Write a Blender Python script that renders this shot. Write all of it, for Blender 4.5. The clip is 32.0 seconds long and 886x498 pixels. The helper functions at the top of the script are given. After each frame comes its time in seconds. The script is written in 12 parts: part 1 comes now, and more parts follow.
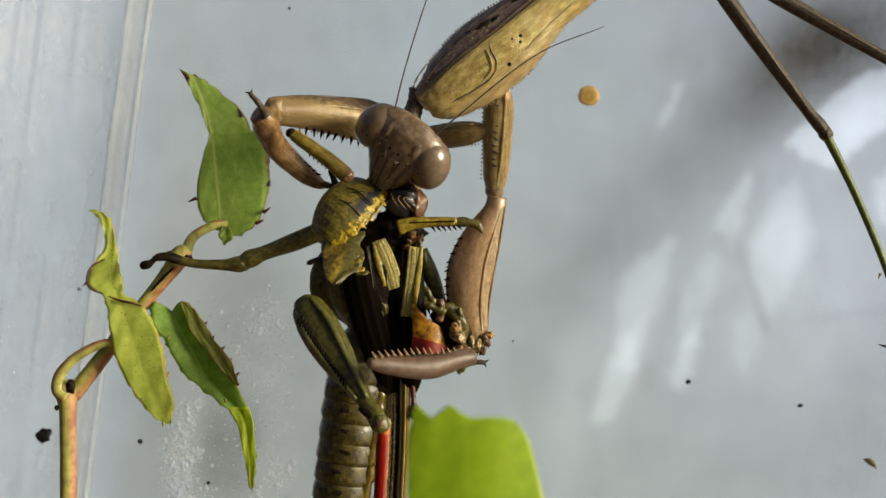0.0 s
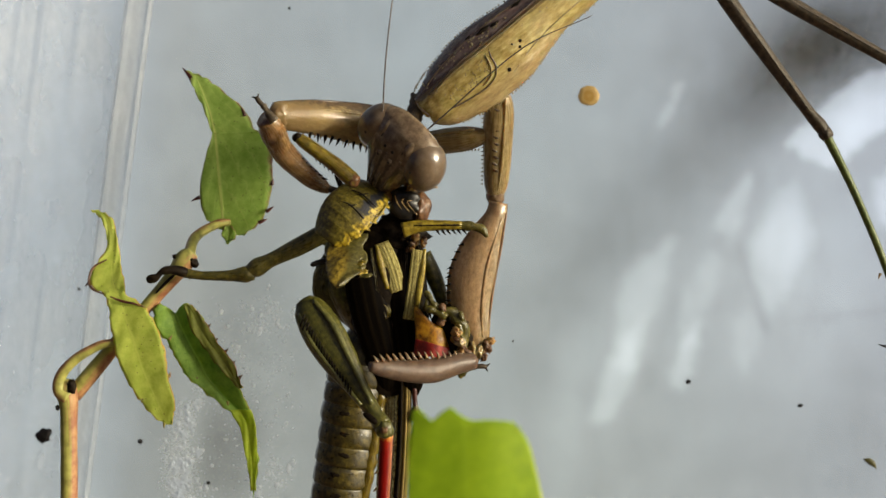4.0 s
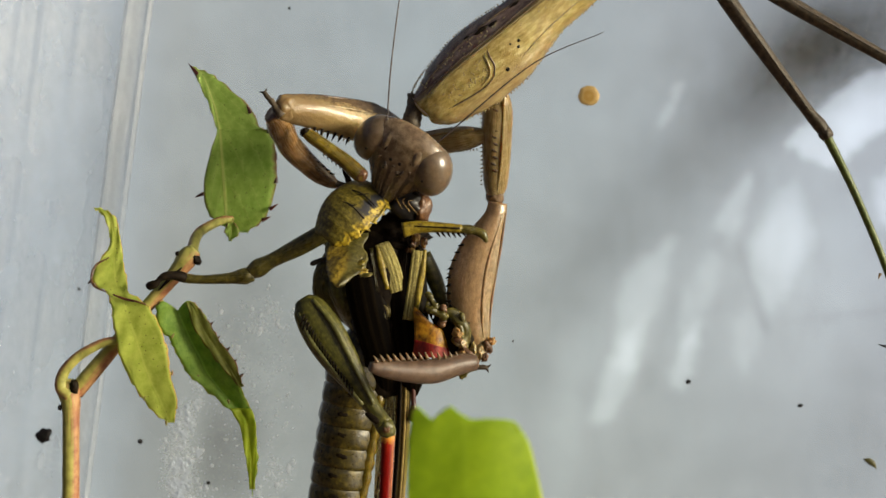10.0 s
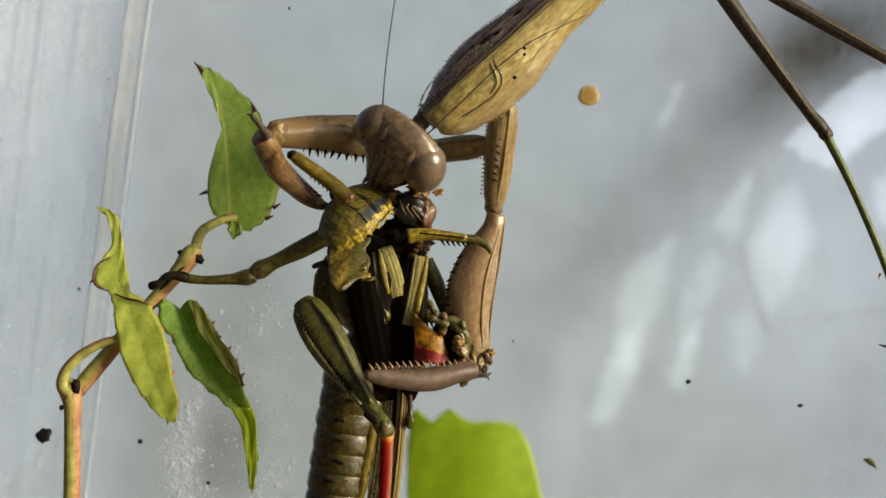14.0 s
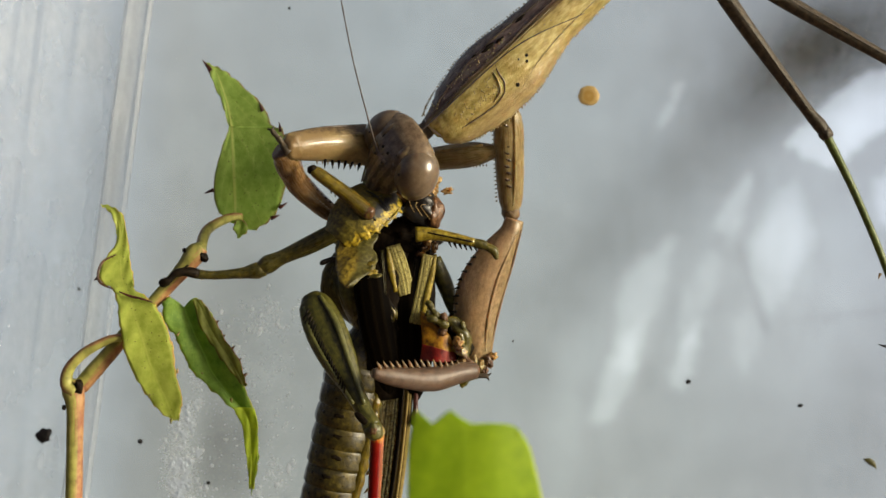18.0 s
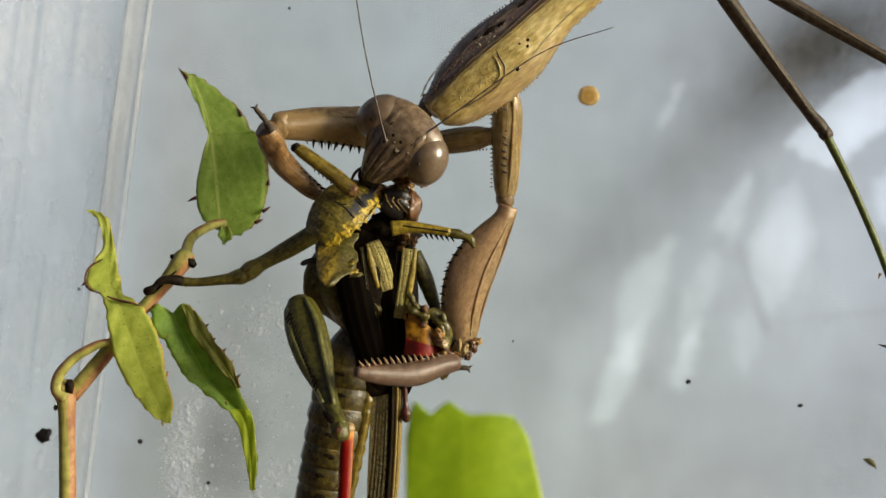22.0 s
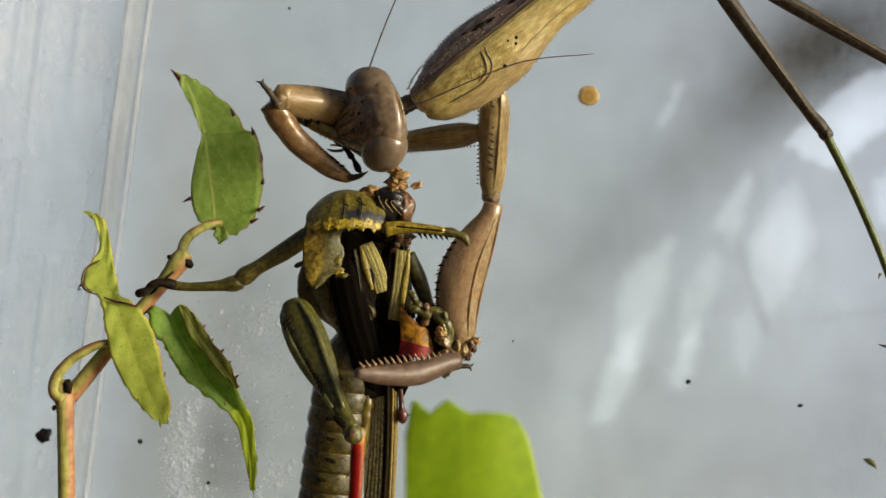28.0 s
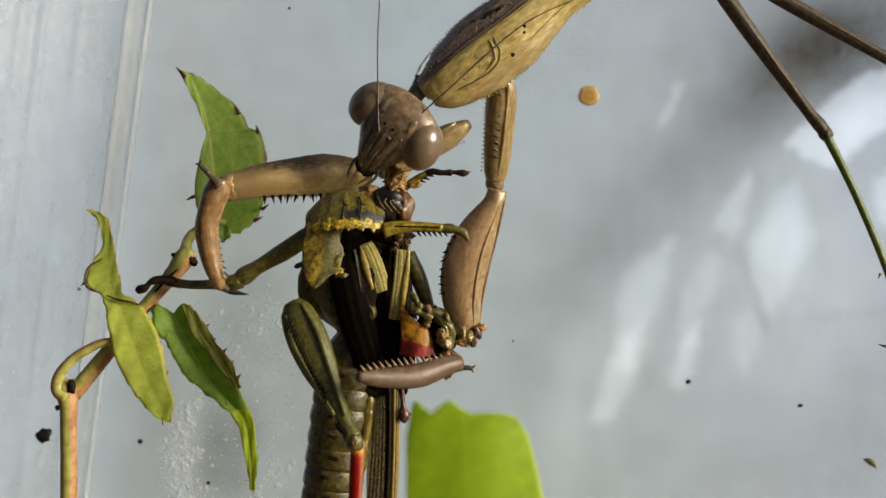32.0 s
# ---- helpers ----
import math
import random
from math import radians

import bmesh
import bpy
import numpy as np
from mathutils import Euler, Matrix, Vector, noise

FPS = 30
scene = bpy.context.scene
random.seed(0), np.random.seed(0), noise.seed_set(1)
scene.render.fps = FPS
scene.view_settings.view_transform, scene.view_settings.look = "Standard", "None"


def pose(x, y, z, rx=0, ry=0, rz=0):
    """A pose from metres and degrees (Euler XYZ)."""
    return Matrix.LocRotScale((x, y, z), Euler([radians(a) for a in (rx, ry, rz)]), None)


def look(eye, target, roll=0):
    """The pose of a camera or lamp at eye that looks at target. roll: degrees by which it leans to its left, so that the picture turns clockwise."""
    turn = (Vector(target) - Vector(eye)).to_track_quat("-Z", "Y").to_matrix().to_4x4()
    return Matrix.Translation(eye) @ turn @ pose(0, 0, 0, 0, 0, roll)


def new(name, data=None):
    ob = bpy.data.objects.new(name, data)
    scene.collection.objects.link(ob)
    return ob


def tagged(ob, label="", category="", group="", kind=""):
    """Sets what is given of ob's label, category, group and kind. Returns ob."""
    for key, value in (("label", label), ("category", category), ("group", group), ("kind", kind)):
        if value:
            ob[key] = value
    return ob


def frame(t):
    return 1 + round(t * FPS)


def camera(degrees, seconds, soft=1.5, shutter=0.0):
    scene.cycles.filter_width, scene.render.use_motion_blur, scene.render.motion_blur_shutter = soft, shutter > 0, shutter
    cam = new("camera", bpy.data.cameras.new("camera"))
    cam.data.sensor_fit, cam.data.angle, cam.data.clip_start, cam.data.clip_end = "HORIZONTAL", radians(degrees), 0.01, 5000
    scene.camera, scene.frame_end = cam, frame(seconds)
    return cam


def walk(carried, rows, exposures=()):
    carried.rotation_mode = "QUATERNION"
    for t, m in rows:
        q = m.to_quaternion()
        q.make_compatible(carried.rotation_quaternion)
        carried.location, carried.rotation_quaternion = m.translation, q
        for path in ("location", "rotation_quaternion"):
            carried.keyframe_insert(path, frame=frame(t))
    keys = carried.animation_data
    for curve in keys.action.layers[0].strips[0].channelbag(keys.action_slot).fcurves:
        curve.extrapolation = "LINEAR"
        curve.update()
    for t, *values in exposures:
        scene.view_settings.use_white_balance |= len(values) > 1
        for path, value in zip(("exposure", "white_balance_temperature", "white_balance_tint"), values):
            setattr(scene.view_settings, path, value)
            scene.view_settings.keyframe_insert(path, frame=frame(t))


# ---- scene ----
# ---- camera ----
EYE = 0.1077          # metres from the lens to the plane of the animals
MID = 0.15            # height of the lens above the table
U = 0.00005           # drawing unit of all shapes below: a twentieth of a millimetre
cam = camera(40, 32.0, soft=1.5)
cam.data.dof.use_dof, cam.data.dof.focus_distance, cam.data.dof.aperture_fstop = True, EYE, 54
walk(cam, [(0.0, look((0, -EYE, MID), (0, 0, MID))), (32.0, look((0, -EYE, MID), (0, 0, MID)))])


def place(u, v, d=0.0):
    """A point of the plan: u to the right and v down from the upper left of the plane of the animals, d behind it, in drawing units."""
    y = d * U
    k = U * (EYE + y) / EYE
    return Vector(((u - 784) * k, y, MID + (441 - v) * k))


FACE = pose(0, 0, 0, 90)   # shapes are drawn with x right, y up and z towards the front of the box


def turned(u, v, d=0, rx=0, ry=0, rz=0):
    return Matrix.Translation(place(u, v, d)) @ FACE @ Euler([radians(a) for a in (rx, ry, rz)]).to_matrix().to_4x4()


def limb(au, av, bu, bv, d=0, length=0, out=1):
    """Pose of a limb drawn along x, from joint a towards joint b; if it is longer than it looks, it leans to the front (out 1) or back (-1)."""
    dx, dy = bu - au, av - bv
    lean = math.acos(min(1, math.hypot(dx, dy) / length)) * out if length else 0
    return Matrix.Translation(place(au, av, d)) @ FACE @ Matrix.Rotation(math.atan2(dy, dx), 4, "Z") @ Matrix.Rotation(-lean, 4, "Y")


FOLD = Matrix.Rotation(radians(50), 4, "X")   # the shin rolls about its length while folded


def pinned(u, v, su, sv, angle, d=0, ry=0):
    """Pose of a shape whose own point (su, sv) lies at (u, v), turned by angle."""
    c, s = math.cos(radians(angle)), math.sin(radians(angle))
    return turned(u - (c * su - s * sv), v + (s * su + c * sv), d, 0, 0, angle) @ Euler((0, radians(ry), 0)).to_matrix().to_4x4()


# ---- world and light ----
world = bpy.data.worlds.new("sky")
scene.world = world
world.use_nodes = True
wn = world.node_tree.nodes
sky = wn.new("ShaderNodeTexSky")
sky.sky_type, sky.sun_disc = "NISHITA", False
sky.air_density, sky.dust_density, sky.ozone_density = 0.35, 8.0, 0.2
sky.sun_elevation, sky.sun_rotation = radians(11), radians(112)
world.node_tree.links.new(sky.outputs[0], wn["Background"].inputs[0])
wn["Background"].inputs[1].default_value = 0.10
sun = new("sun", bpy.data.lights.new("sun", "SUN"))
sun.data.energy, sun.data.angle, sun.data.color = 5.0, radians(22), (1.0, 0.91, 0.69)
sun.matrix_basis = look((0.91, -0.38, 0.34), (0, 0, 0.15))
scene.view_settings.exposure = 0.08

# ---- materials ----


def shader(name, rough=0.5, metal=0.0, coat=0.0, spec=0.5):
    m = bpy.data.materials.new(name)
    m.use_nodes = True
    b = m.node_tree.nodes["Principled BSDF"]
    b.inputs["Roughness"].default_value, b.inputs["Metallic"].default_value = rough, metal
    b.inputs["Coat Weight"].default_value, b.inputs["Specular IOR Level"].default_value = coat, spec
    return m, m.node_tree, b


def node(nt, kind, ins=(), **attrs):
    n = nt.nodes.new("ShaderNode" + kind)
    for k, v in attrs.items():
        setattr(n, k, v)
    for k, v in dict(ins).items():
        if isinstance(v, bpy.types.NodeSocket):
            nt.links.new(v, n.inputs[k])
        else:
            n.inputs[k].default_value = v
    return n


def ramp(nt, fac, stops):
    r = node(nt, "ValToRGB", {0: fac})
    e = r.color_ramp.elements
    while len(e) < len(stops):
        e.new(0.5)
    for el, (p, c) in zip(e, stops):
        el.position, el.color = p, (*c, 1)
    return r.outputs[0]


def coords(nt, scale, kind="Object"):
    c = node(nt, "TexCoord")
    return node(nt, "Mapping", {0: c.outputs[kind], 3: scale if isinstance(scale, tuple) else (scale,) * 3}).outputs[0]


def mix(nt, fac, a, b, blend="MIX"):
    m = node(nt, "Mix", data_type="RGBA", blend_type=blend)
    for k, v in ((0, fac), (6, a), (7, b)):
        if isinstance(v, bpy.types.NodeSocket):
            nt.links.new(v, m.inputs[k])
        else:
            m.inputs[k].default_value = v if k == 0 else (*v, 1)
    return m.outputs[2]


def bumped(nt, b, h, strength, dist=0.00008):
    n = node(nt, "Bump", {"Strength": strength, "Distance": dist, "Height": h})
    nt.links.new(n.outputs[0], b.inputs["Normal"])


def cuticle(name, dark, mid, light, rough=0.3, grain=2600, cloud=420, bump=0.22, coat=0.35, pits=0.0, glow=0.0, streak=0.5, sand=0.28):
    """Insect skin: mottled at two scales, streaked along the limb, with fine grain and, if asked, dark pits; light soaks in a little."""
    dark, mid, light = (tuple(0.64 * x for x in c) for c in (dark, mid, light))
    m, nt, b = shader(name, rough, 0, coat)
    b.inputs["Coat Roughness"].default_value = 0.16
    big = node(nt, "TexNoise", {"Vector": coords(nt, cloud), "Detail": 5.0, "Roughness": 0.6})
    fine = node(nt, "TexNoise", {"Vector": coords(nt, grain), "Detail": 3.0})
    line = node(nt, "TexNoise", {"Vector": coords(nt, (11.0, 1.6, 1.0), "UV"), "Detail": 4.0, "Roughness": 0.55})
    c = ramp(nt, big.outputs[0], [(0.3, dark), (0.5, mid), (0.72, light)])
    c = mix(nt, streak, c, ramp(nt, line.outputs[0], [(0.3, (0.28, 0.27, 0.26)), (0.7, (0.74, 0.74, 0.74))]), "OVERLAY")
    c = mix(nt, sand, c, ramp(nt, fine.outputs[0], [(0.3, (0.35, 0.35, 0.35)), (0.65, (0.72, 0.72, 0.72))]), "OVERLAY")
    if pits:
        v = node(nt, "TexVoronoi", {"Vector": coords(nt, 2400)})
        c = mix(nt, ramp(nt, v.outputs[0], [(0.18, (pits,) * 3), (0.3, (0, 0, 0))]), c, dark)
    nt.links.new(c, b.inputs["Base Color"])
    if glow:
        b.inputs["Subsurface Weight"].default_value = glow
        b.inputs["Subsurface Scale"].default_value = 0.0012
        b.inputs["Subsurface Radius"].default_value = (1.0, 0.55, 0.25)
    rr = node(nt, "MapRange", {0: line.outputs[0], 1: 0.3, 2: 0.7, 3: rough * 0.7, 4: min(1, rough * 1.4)})
    nt.links.new(rr.outputs[0], b.inputs["Roughness"])
    h = node(nt, "Math", {0: fine.outputs[0], 1: line.outputs[0]}, operation="ADD")
    bumped(nt, b, h.outputs[0], bump)
    return m


PURPLE = cuticle("purple_brown_cuticle", (0.06, 0.040, 0.032), (0.135, 0.093, 0.07), (0.24, 0.17, 0.12), 0.26, glow=0.25, streak=0.15, sand=0.14, bump=0.14)
TAN = cuticle("tan_cuticle", (0.29, 0.205, 0.085), (0.41, 0.30, 0.13), (0.56, 0.43, 0.21), 0.28, coat=0.45, glow=0.5, streak=0.45, sand=0.1, cloud=240, bump=0.2)
SHINTAN = cuticle("brown_tan_cuticle", (0.17, 0.095, 0.04), (0.30, 0.175, 0.072), (0.45, 0.28, 0.12), 0.26, coat=0.4, glow=0.5, streak=0.3, sand=0.1, cloud=260, bump=0.14)
MAUVE = cuticle("mauve_brown_cuticle", (0.17, 0.105, 0.052), (0.265, 0.168, 0.088), (0.36, 0.24, 0.135), 0.4, bump=0.2, glow=0.5, streak=0.12, cloud=300, coat=0.05)
EYEM = cuticle("eye_facets", (0.155, 0.108, 0.068), (0.22, 0.157, 0.10), (0.295, 0.215, 0.138), 0.28, grain=9000, bump=0.03, coat=0.6, streak=0.05, sand=0.05, glow=0.3)
FACE_SKIN = cuticle("face_ridge_skin", (0.11, 0.078, 0.05), (0.18, 0.132, 0.085), (0.25, 0.19, 0.12), 0.25)
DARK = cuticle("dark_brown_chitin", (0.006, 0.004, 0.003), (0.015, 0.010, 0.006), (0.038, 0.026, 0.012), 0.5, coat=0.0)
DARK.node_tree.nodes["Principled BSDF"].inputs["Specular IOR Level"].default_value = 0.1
BLACK = cuticle("black_chitin", (0.004, 0.003, 0.003), (0.010, 0.008, 0.007), (0.024, 0.019, 0.016), 0.35, coat=0.12)
TOOTH = cuticle("pale_tooth", (0.36, 0.27, 0.18), (0.5, 0.39, 0.28), (0.66, 0.54, 0.42), 0.4)
ABDOMEN = cuticle("abdomen_skin", (0.018, 0.013, 0.002), (0.072, 0.054, 0.007), (0.19, 0.142, 0.02), 0.34, bump=0.4, cloud=420, pits=0.3, coat=0.2)
YOLIVE = cuticle("yellow_olive_cuticle", (0.06, 0.042, 0.004), (0.18, 0.128, 0.010), (0.36, 0.27, 0.025), 0.28, cloud=260, bump=0.3, glow=0.3)
OLIVE = cuticle("olive_cuticle", (0.04, 0.035, 0.005), (0.105, 0.09, 0.014), (0.23, 0.19, 0.035), 0.3, bump=0.35, pits=0.3, coat=0.12)
GREEN = cuticle("green_cuticle", (0.035, 0.034, 0.004), (0.098, 0.094, 0.013), (0.20, 0.18, 0.032), 0.36, bump=0.35, pits=0.35, coat=0.08)
YELLOW = cuticle("yellow_cuticle", (0.12, 0.085, 0.006), (0.36, 0.26, 0.015), (0.58, 0.46, 0.05), 0.34, bump=0.45, pits=0.5)
AMBER = cuticle("amber_cuticle", (0.10, 0.035, 0.002), (0.56, 0.24, 0.008), (0.85, 0.5, 0.03), 0.4, cloud=420, bump=0.3, coat=0.15, glow=0.2)
RED = cuticle("red_cuticle", (0.13, 0.004, 0.003), (0.29, 0.008, 0.005), (0.42, 0.03, 0.01), 0.4, bump=0.35, coat=0.1)
FLESH = cuticle("torn_amber_flesh", (0.18, 0.085, 0.02), (0.46, 0.25, 0.065), (0.7, 0.45, 0.16), 0.4, cloud=900, bump=0.7, coat=0.12, glow=0.3)
THREAD = cuticle("antenna_skin", (0.03, 0.018, 0.014), (0.05, 0.03, 0.022), (0.08, 0.05, 0.04), 0.5)
LEGBROWN = cuticle("leg_brown", (0.04, 0.026, 0.014), (0.085, 0.06, 0.034), (0.16, 0.12, 0.065), 0.5, coat=0.08, bump=0.4)
SHINGREEN = cuticle("shin_green", (0.07, 0.10, 0.012), (0.13, 0.18, 0.024), (0.20, 0.26, 0.05), 0.45, coat=0.1, bump=0.35)
DARKRED = cuticle("dark_red_cuticle", (0.03, 0.006, 0.005), (0.10, 0.02, 0.014), (0.2, 0.06, 0.04), 0.35)
# Shaded copy of MAUVE: the thigh's shadow is put into the shin's colour.
SHADEMAUVE = cuticle("shaded_mauve_cuticle", (0.10, 0.062, 0.042), (0.165, 0.103, 0.068), (0.24, 0.158, 0.105), 0.46, bump=0.25, glow=0.35, streak=0.12, cloud=300, coat=0.03)
SHELL = cuticle("red_brown_shell", (0.05, 0.02, 0.008), (0.15, 0.065, 0.022), (0.3, 0.15, 0.06), 0.35, cloud=500, bump=0.5, coat=0.25)
LEGGREEN = cuticle("leg_green", (0.07, 0.072, 0.014), (0.14, 0.14, 0.032), (0.23, 0.22, 0.06), 0.36)


def two_tone():
    """Neck shield of the mantis: purple brown on one side of its keel, olive gold on the other, with raised grains."""
    m, nt, b = shader("two_tone_shield", 0.22, 0, 0.7)
    b.inputs["Subsurface Weight"].default_value, b.inputs["Subsurface Scale"].default_value = 0.2, 0.001
    y = node(nt, "SeparateXYZ", {0: node(nt, "TexCoord").outputs["Object"]}).outputs[1]
    big = node(nt, "TexNoise", {"Vector": coords(nt, (180, 480, 480)), "Detail": 5.0, "Roughness": 0.6})
    fine = node(nt, "TexNoise", {"Vector": coords(nt, 3000), "Detail": 2.0})
    line = node(nt, "TexNoise", {"Vector": coords(nt, (120, 1400, 900)), "Detail": 4.0})
    rim = node(nt, "MapRange", {0: line.outputs[0], 3: -0.00022, 4: 0.00022}).outputs[0]
    yy = node(nt, "Math", {0: y, 1: rim}, operation="ADD").outputs[0]
    edge = node(nt, "MapRange", {0: yy, 1: -0.00076, 2: -0.00058}).outputs[0]
    c1 = ramp(nt, big.outputs[0], [(0.34, (0.085, 0.058, 0.056)), (0.5, (0.145, 0.103, 0.096)), (0.68, (0.22, 0.165, 0.15))])
    c2 = ramp(nt, big.outputs[0], [(0.32, (0.25, 0.185, 0.05)), (0.5, (0.42, 0.325, 0.10)), (0.66, (0.58, 0.47, 0.18))])
    c2 = mix(nt, node(nt, "MapRange", {0: yy, 1: 0.0019, 2: 0.0031, 3: 0.0, 4: 0.55}).outputs[0], c2, (0.30, 0.205, 0.12))
    c = mix(nt, edge, c1, c2)
    band = node(nt, "MapRange", {0: node(nt, "Math", {0: node(nt, "Math", {0: yy, 1: 0.00058}, operation="ADD").outputs[0]}, operation="ABSOLUTE").outputs[0], 1: 0.0002, 2: 0.00042, 3: 0.75, 4: 0.0}).outputs[0]
    c = mix(nt, band, c, (0.095, 0.052, 0.03))
    c = mix(nt, 0.2, c, ramp(nt, line.outputs[0], [(0.35, (0.3, 0.3, 0.3)), (0.65, (0.7, 0.7, 0.7))]), "OVERLAY")
    v = node(nt, "TexVoronoi", {"Vector": coords(nt, (1700, 2600, 1700))})
    grain = ramp(nt, v.outputs[0], [(0.16, (0.4, 0.4, 0.4)), (0.3, (0, 0, 0))])
    c = mix(nt, grain, c, (0.46, 0.37, 0.2))
    nt.links.new(c, b.inputs["Base Color"])
    h = node(nt, "Math", {0: fine.outputs[0], 1: v.outputs[0]}, operation="SUBTRACT").outputs[0]
    h = node(nt, "Math", {0: line.outputs[0], 1: 1.0, 2: h}, operation="MULTIPLY_ADD")
    bumped(nt, b, h.outputs[0], 0.4, 0.0001)
    return m


def head_skin():
    """Mantis head: mauve brown, paler on the crown, with dark stripes that run down the face to the mouth."""
    m, nt, b = shader("striped_head_skin", 0.24, 0, 0.6)
    b.inputs["Subsurface Weight"].default_value, b.inputs["Subsurface Scale"].default_value = 0.3, 0.001
    b.inputs["Subsurface Radius"].default_value = (1.0, 0.6, 0.35)
    p = node(nt, "SeparateXYZ", {0: node(nt, "TexCoord").outputs["Object"]})
    big = node(nt, "TexNoise", {"Vector": coords(nt, 330), "Detail": 5.0, "Roughness": 0.6})
    fine = node(nt, "TexNoise", {"Vector": coords(nt, 2400), "Detail": 3.0})
    c = ramp(nt, big.outputs[0], [(0.3, (0.09, 0.060, 0.036)), (0.5, (0.165, 0.116, 0.071)), (0.7, (0.255, 0.185, 0.115))])
    far = node(nt, "Math", {0: p.outputs[1], 1: 0.0105}, operation="ADD").outputs[0]
    r = node(nt, "Math", {0: p.outputs[0], 1: far}, operation="DIVIDE").outputs[0]
    r = node(nt, "Math", {0: big.outputs[0], 1: 0.07, 2: r}, operation="MULTIPLY_ADD").outputs[0]
    w = node(nt, "Math", {0: node(nt, "Math", {0: r, 1: 72.0}, operation="MULTIPLY").outputs[0]}, operation="SINE").outputs[0]
    stripe = node(nt, "MapRange", {0: w, 1: -0.2, 2: 0.7}).outputs[0]
    low = node(nt, "MapRange", {0: p.outputs[1], 1: 0.001, 2: -0.0005}).outputs[0]
    front = node(nt, "MapRange", {0: p.outputs[2], 1: 0.0004, 2: 0.0012}).outputs[0]
    k = node(nt, "Math", {0: node(nt, "Math", {0: stripe, 1: low}, operation="MULTIPLY").outputs[0], 1: front}, operation="MULTIPLY").outputs[0]
    k = node(nt, "Math", {0: k, 1: 0.92}, operation="MULTIPLY").outputs[0]
    c = mix(nt, k, c, (0.042, 0.028, 0.02))
    c = mix(nt, 0.16, c, ramp(nt, fine.outputs[0], [(0.3, (0.35, 0.35, 0.35)), (0.65, (0.72, 0.72, 0.72))]), "OVERLAY")
    nt.links.new(c, b.inputs["Base Color"])
    h = node(nt, "Math", {0: fine.outputs[0], 1: k}, operation="SUBTRACT").outputs[0]
    bumped(nt, b, h, 0.3, 0.0001)
    return m


def shin_skin():
    """Red shin of the grasshopper: pale amber under the knee, then orange, then blood red."""
    m, nt, b = shader("red_shin_skin", 0.25, 0, 0.5)
    p = node(nt, "SeparateXYZ", {0: node(nt, "TexCoord").outputs["Object"]})
    n = node(nt, "TexNoise", {"Vector": coords(nt, (300, 900, 900)), "Detail": 4.0})
    t = node(nt, "Math", {0: n.outputs[0], 1: 0.0009, 2: p.outputs[0]}, operation="MULTIPLY_ADD").outputs[0]
    t = node(nt, "MapRange", {0: t, 1: 0.0, 2: 0.0027}).outputs[0]
    c = ramp(nt, t, [(0.16, (0.34, 0.22, 0.08)), (0.36, (0.62, 0.27, 0.04)), (0.52, (0.26, 0.016, 0.006)), (0.9, (0.17, 0.005, 0.003))])
    side = node(nt, "MapRange", {0: p.outputs[1], 1: 0.0003, 2: 0.00055, 3: 0.0, 4: 0.6}).outputs[0]
    c = mix(nt, side, c, (0.44, 0.2, 0.09))
    c = mix(nt, 0.5, c, ramp(nt, n.outputs[0], [(0.3, (0.3, 0.3, 0.3)), (0.7, (0.7, 0.7, 0.7))]), "OVERLAY")
    nt.links.new(c, b.inputs["Base Color"])
    bumped(nt, b, n.outputs[0], 0.35)
    return m


def limb_tone(name, sign, dark, light, at, bump=0.5, knee=0.0):
    """Limb skin: dark purple brown along the back edge, tan gold below it, streaked."""
    m, nt, b = shader(name, 0.26, 0, 0.4)
    b.inputs["Subsurface Weight"].default_value, b.inputs["Subsurface Scale"].default_value = 0.3, 0.001
    b.inputs["Subsurface Radius"].default_value = (1.0, 0.55, 0.25)
    y = node(nt, "SeparateXYZ", {0: node(nt, "TexCoord").outputs["Object"]}).outputs[1]
    big = node(nt, "TexNoise", {"Vector": coords(nt, (330, 480, 480)), "Detail": 6.0, "Roughness": 0.65})
    fine = node(nt, "TexNoise", {"Vector": coords(nt, 2600), "Detail": 3.0})
    w = node(nt, "MapRange", {0: big.outputs[0], 3: -0.0007, 4: 0.0007}).outputs[0]
    s = node(nt, "Math", {0: y, 1: sign, 2: w}, operation="MULTIPLY_ADD").outputs[0]
    k = node(nt, "MapRange", {0: s, 1: at - 0.00035, 2: at + 0.00035}).outputs[0]
    c1 = ramp(nt, big.outputs[0], [(0.35, tuple(0.6 * x for x in dark)), (0.65, dark)])
    c2 = ramp(nt, big.outputs[0], [(0.32, tuple(0.75 * x for x in light)), (0.5, light), (0.68, tuple(1.28 * x for x in light))])
    if knee:
        x = node(nt, "SeparateXYZ", {0: node(nt, "TexCoord").outputs["Object"]}).outputs[0]
        x = node(nt, "Math", {0: w, 1: 2.0, 2: x}, operation="MULTIPLY_ADD").outputs[0]
        c2 = mix(nt, node(nt, "MapRange", {0: x, 1: knee - 0.0022, 2: knee + 0.0012}).outputs[0], c2, (0.23, 0.155, 0.068))
    c = mix(nt, k, c1, c2)
    c = mix(nt, 0.12, c, ramp(nt, fine.outputs[0], [(0.3, (0.35, 0.35, 0.35)), (0.65, (0.72, 0.72, 0.72))]), "OVERLAY")
    nt.links.new(c, b.inputs["Base Color"])
    h = node(nt, "Math", {0: big.outputs[0], 1: 5.0, 2: fine.outputs[0]}, operation="MULTIPLY_ADD")
    bumped(nt, b, h.outputs[0], bump, 0.0001)
    return m


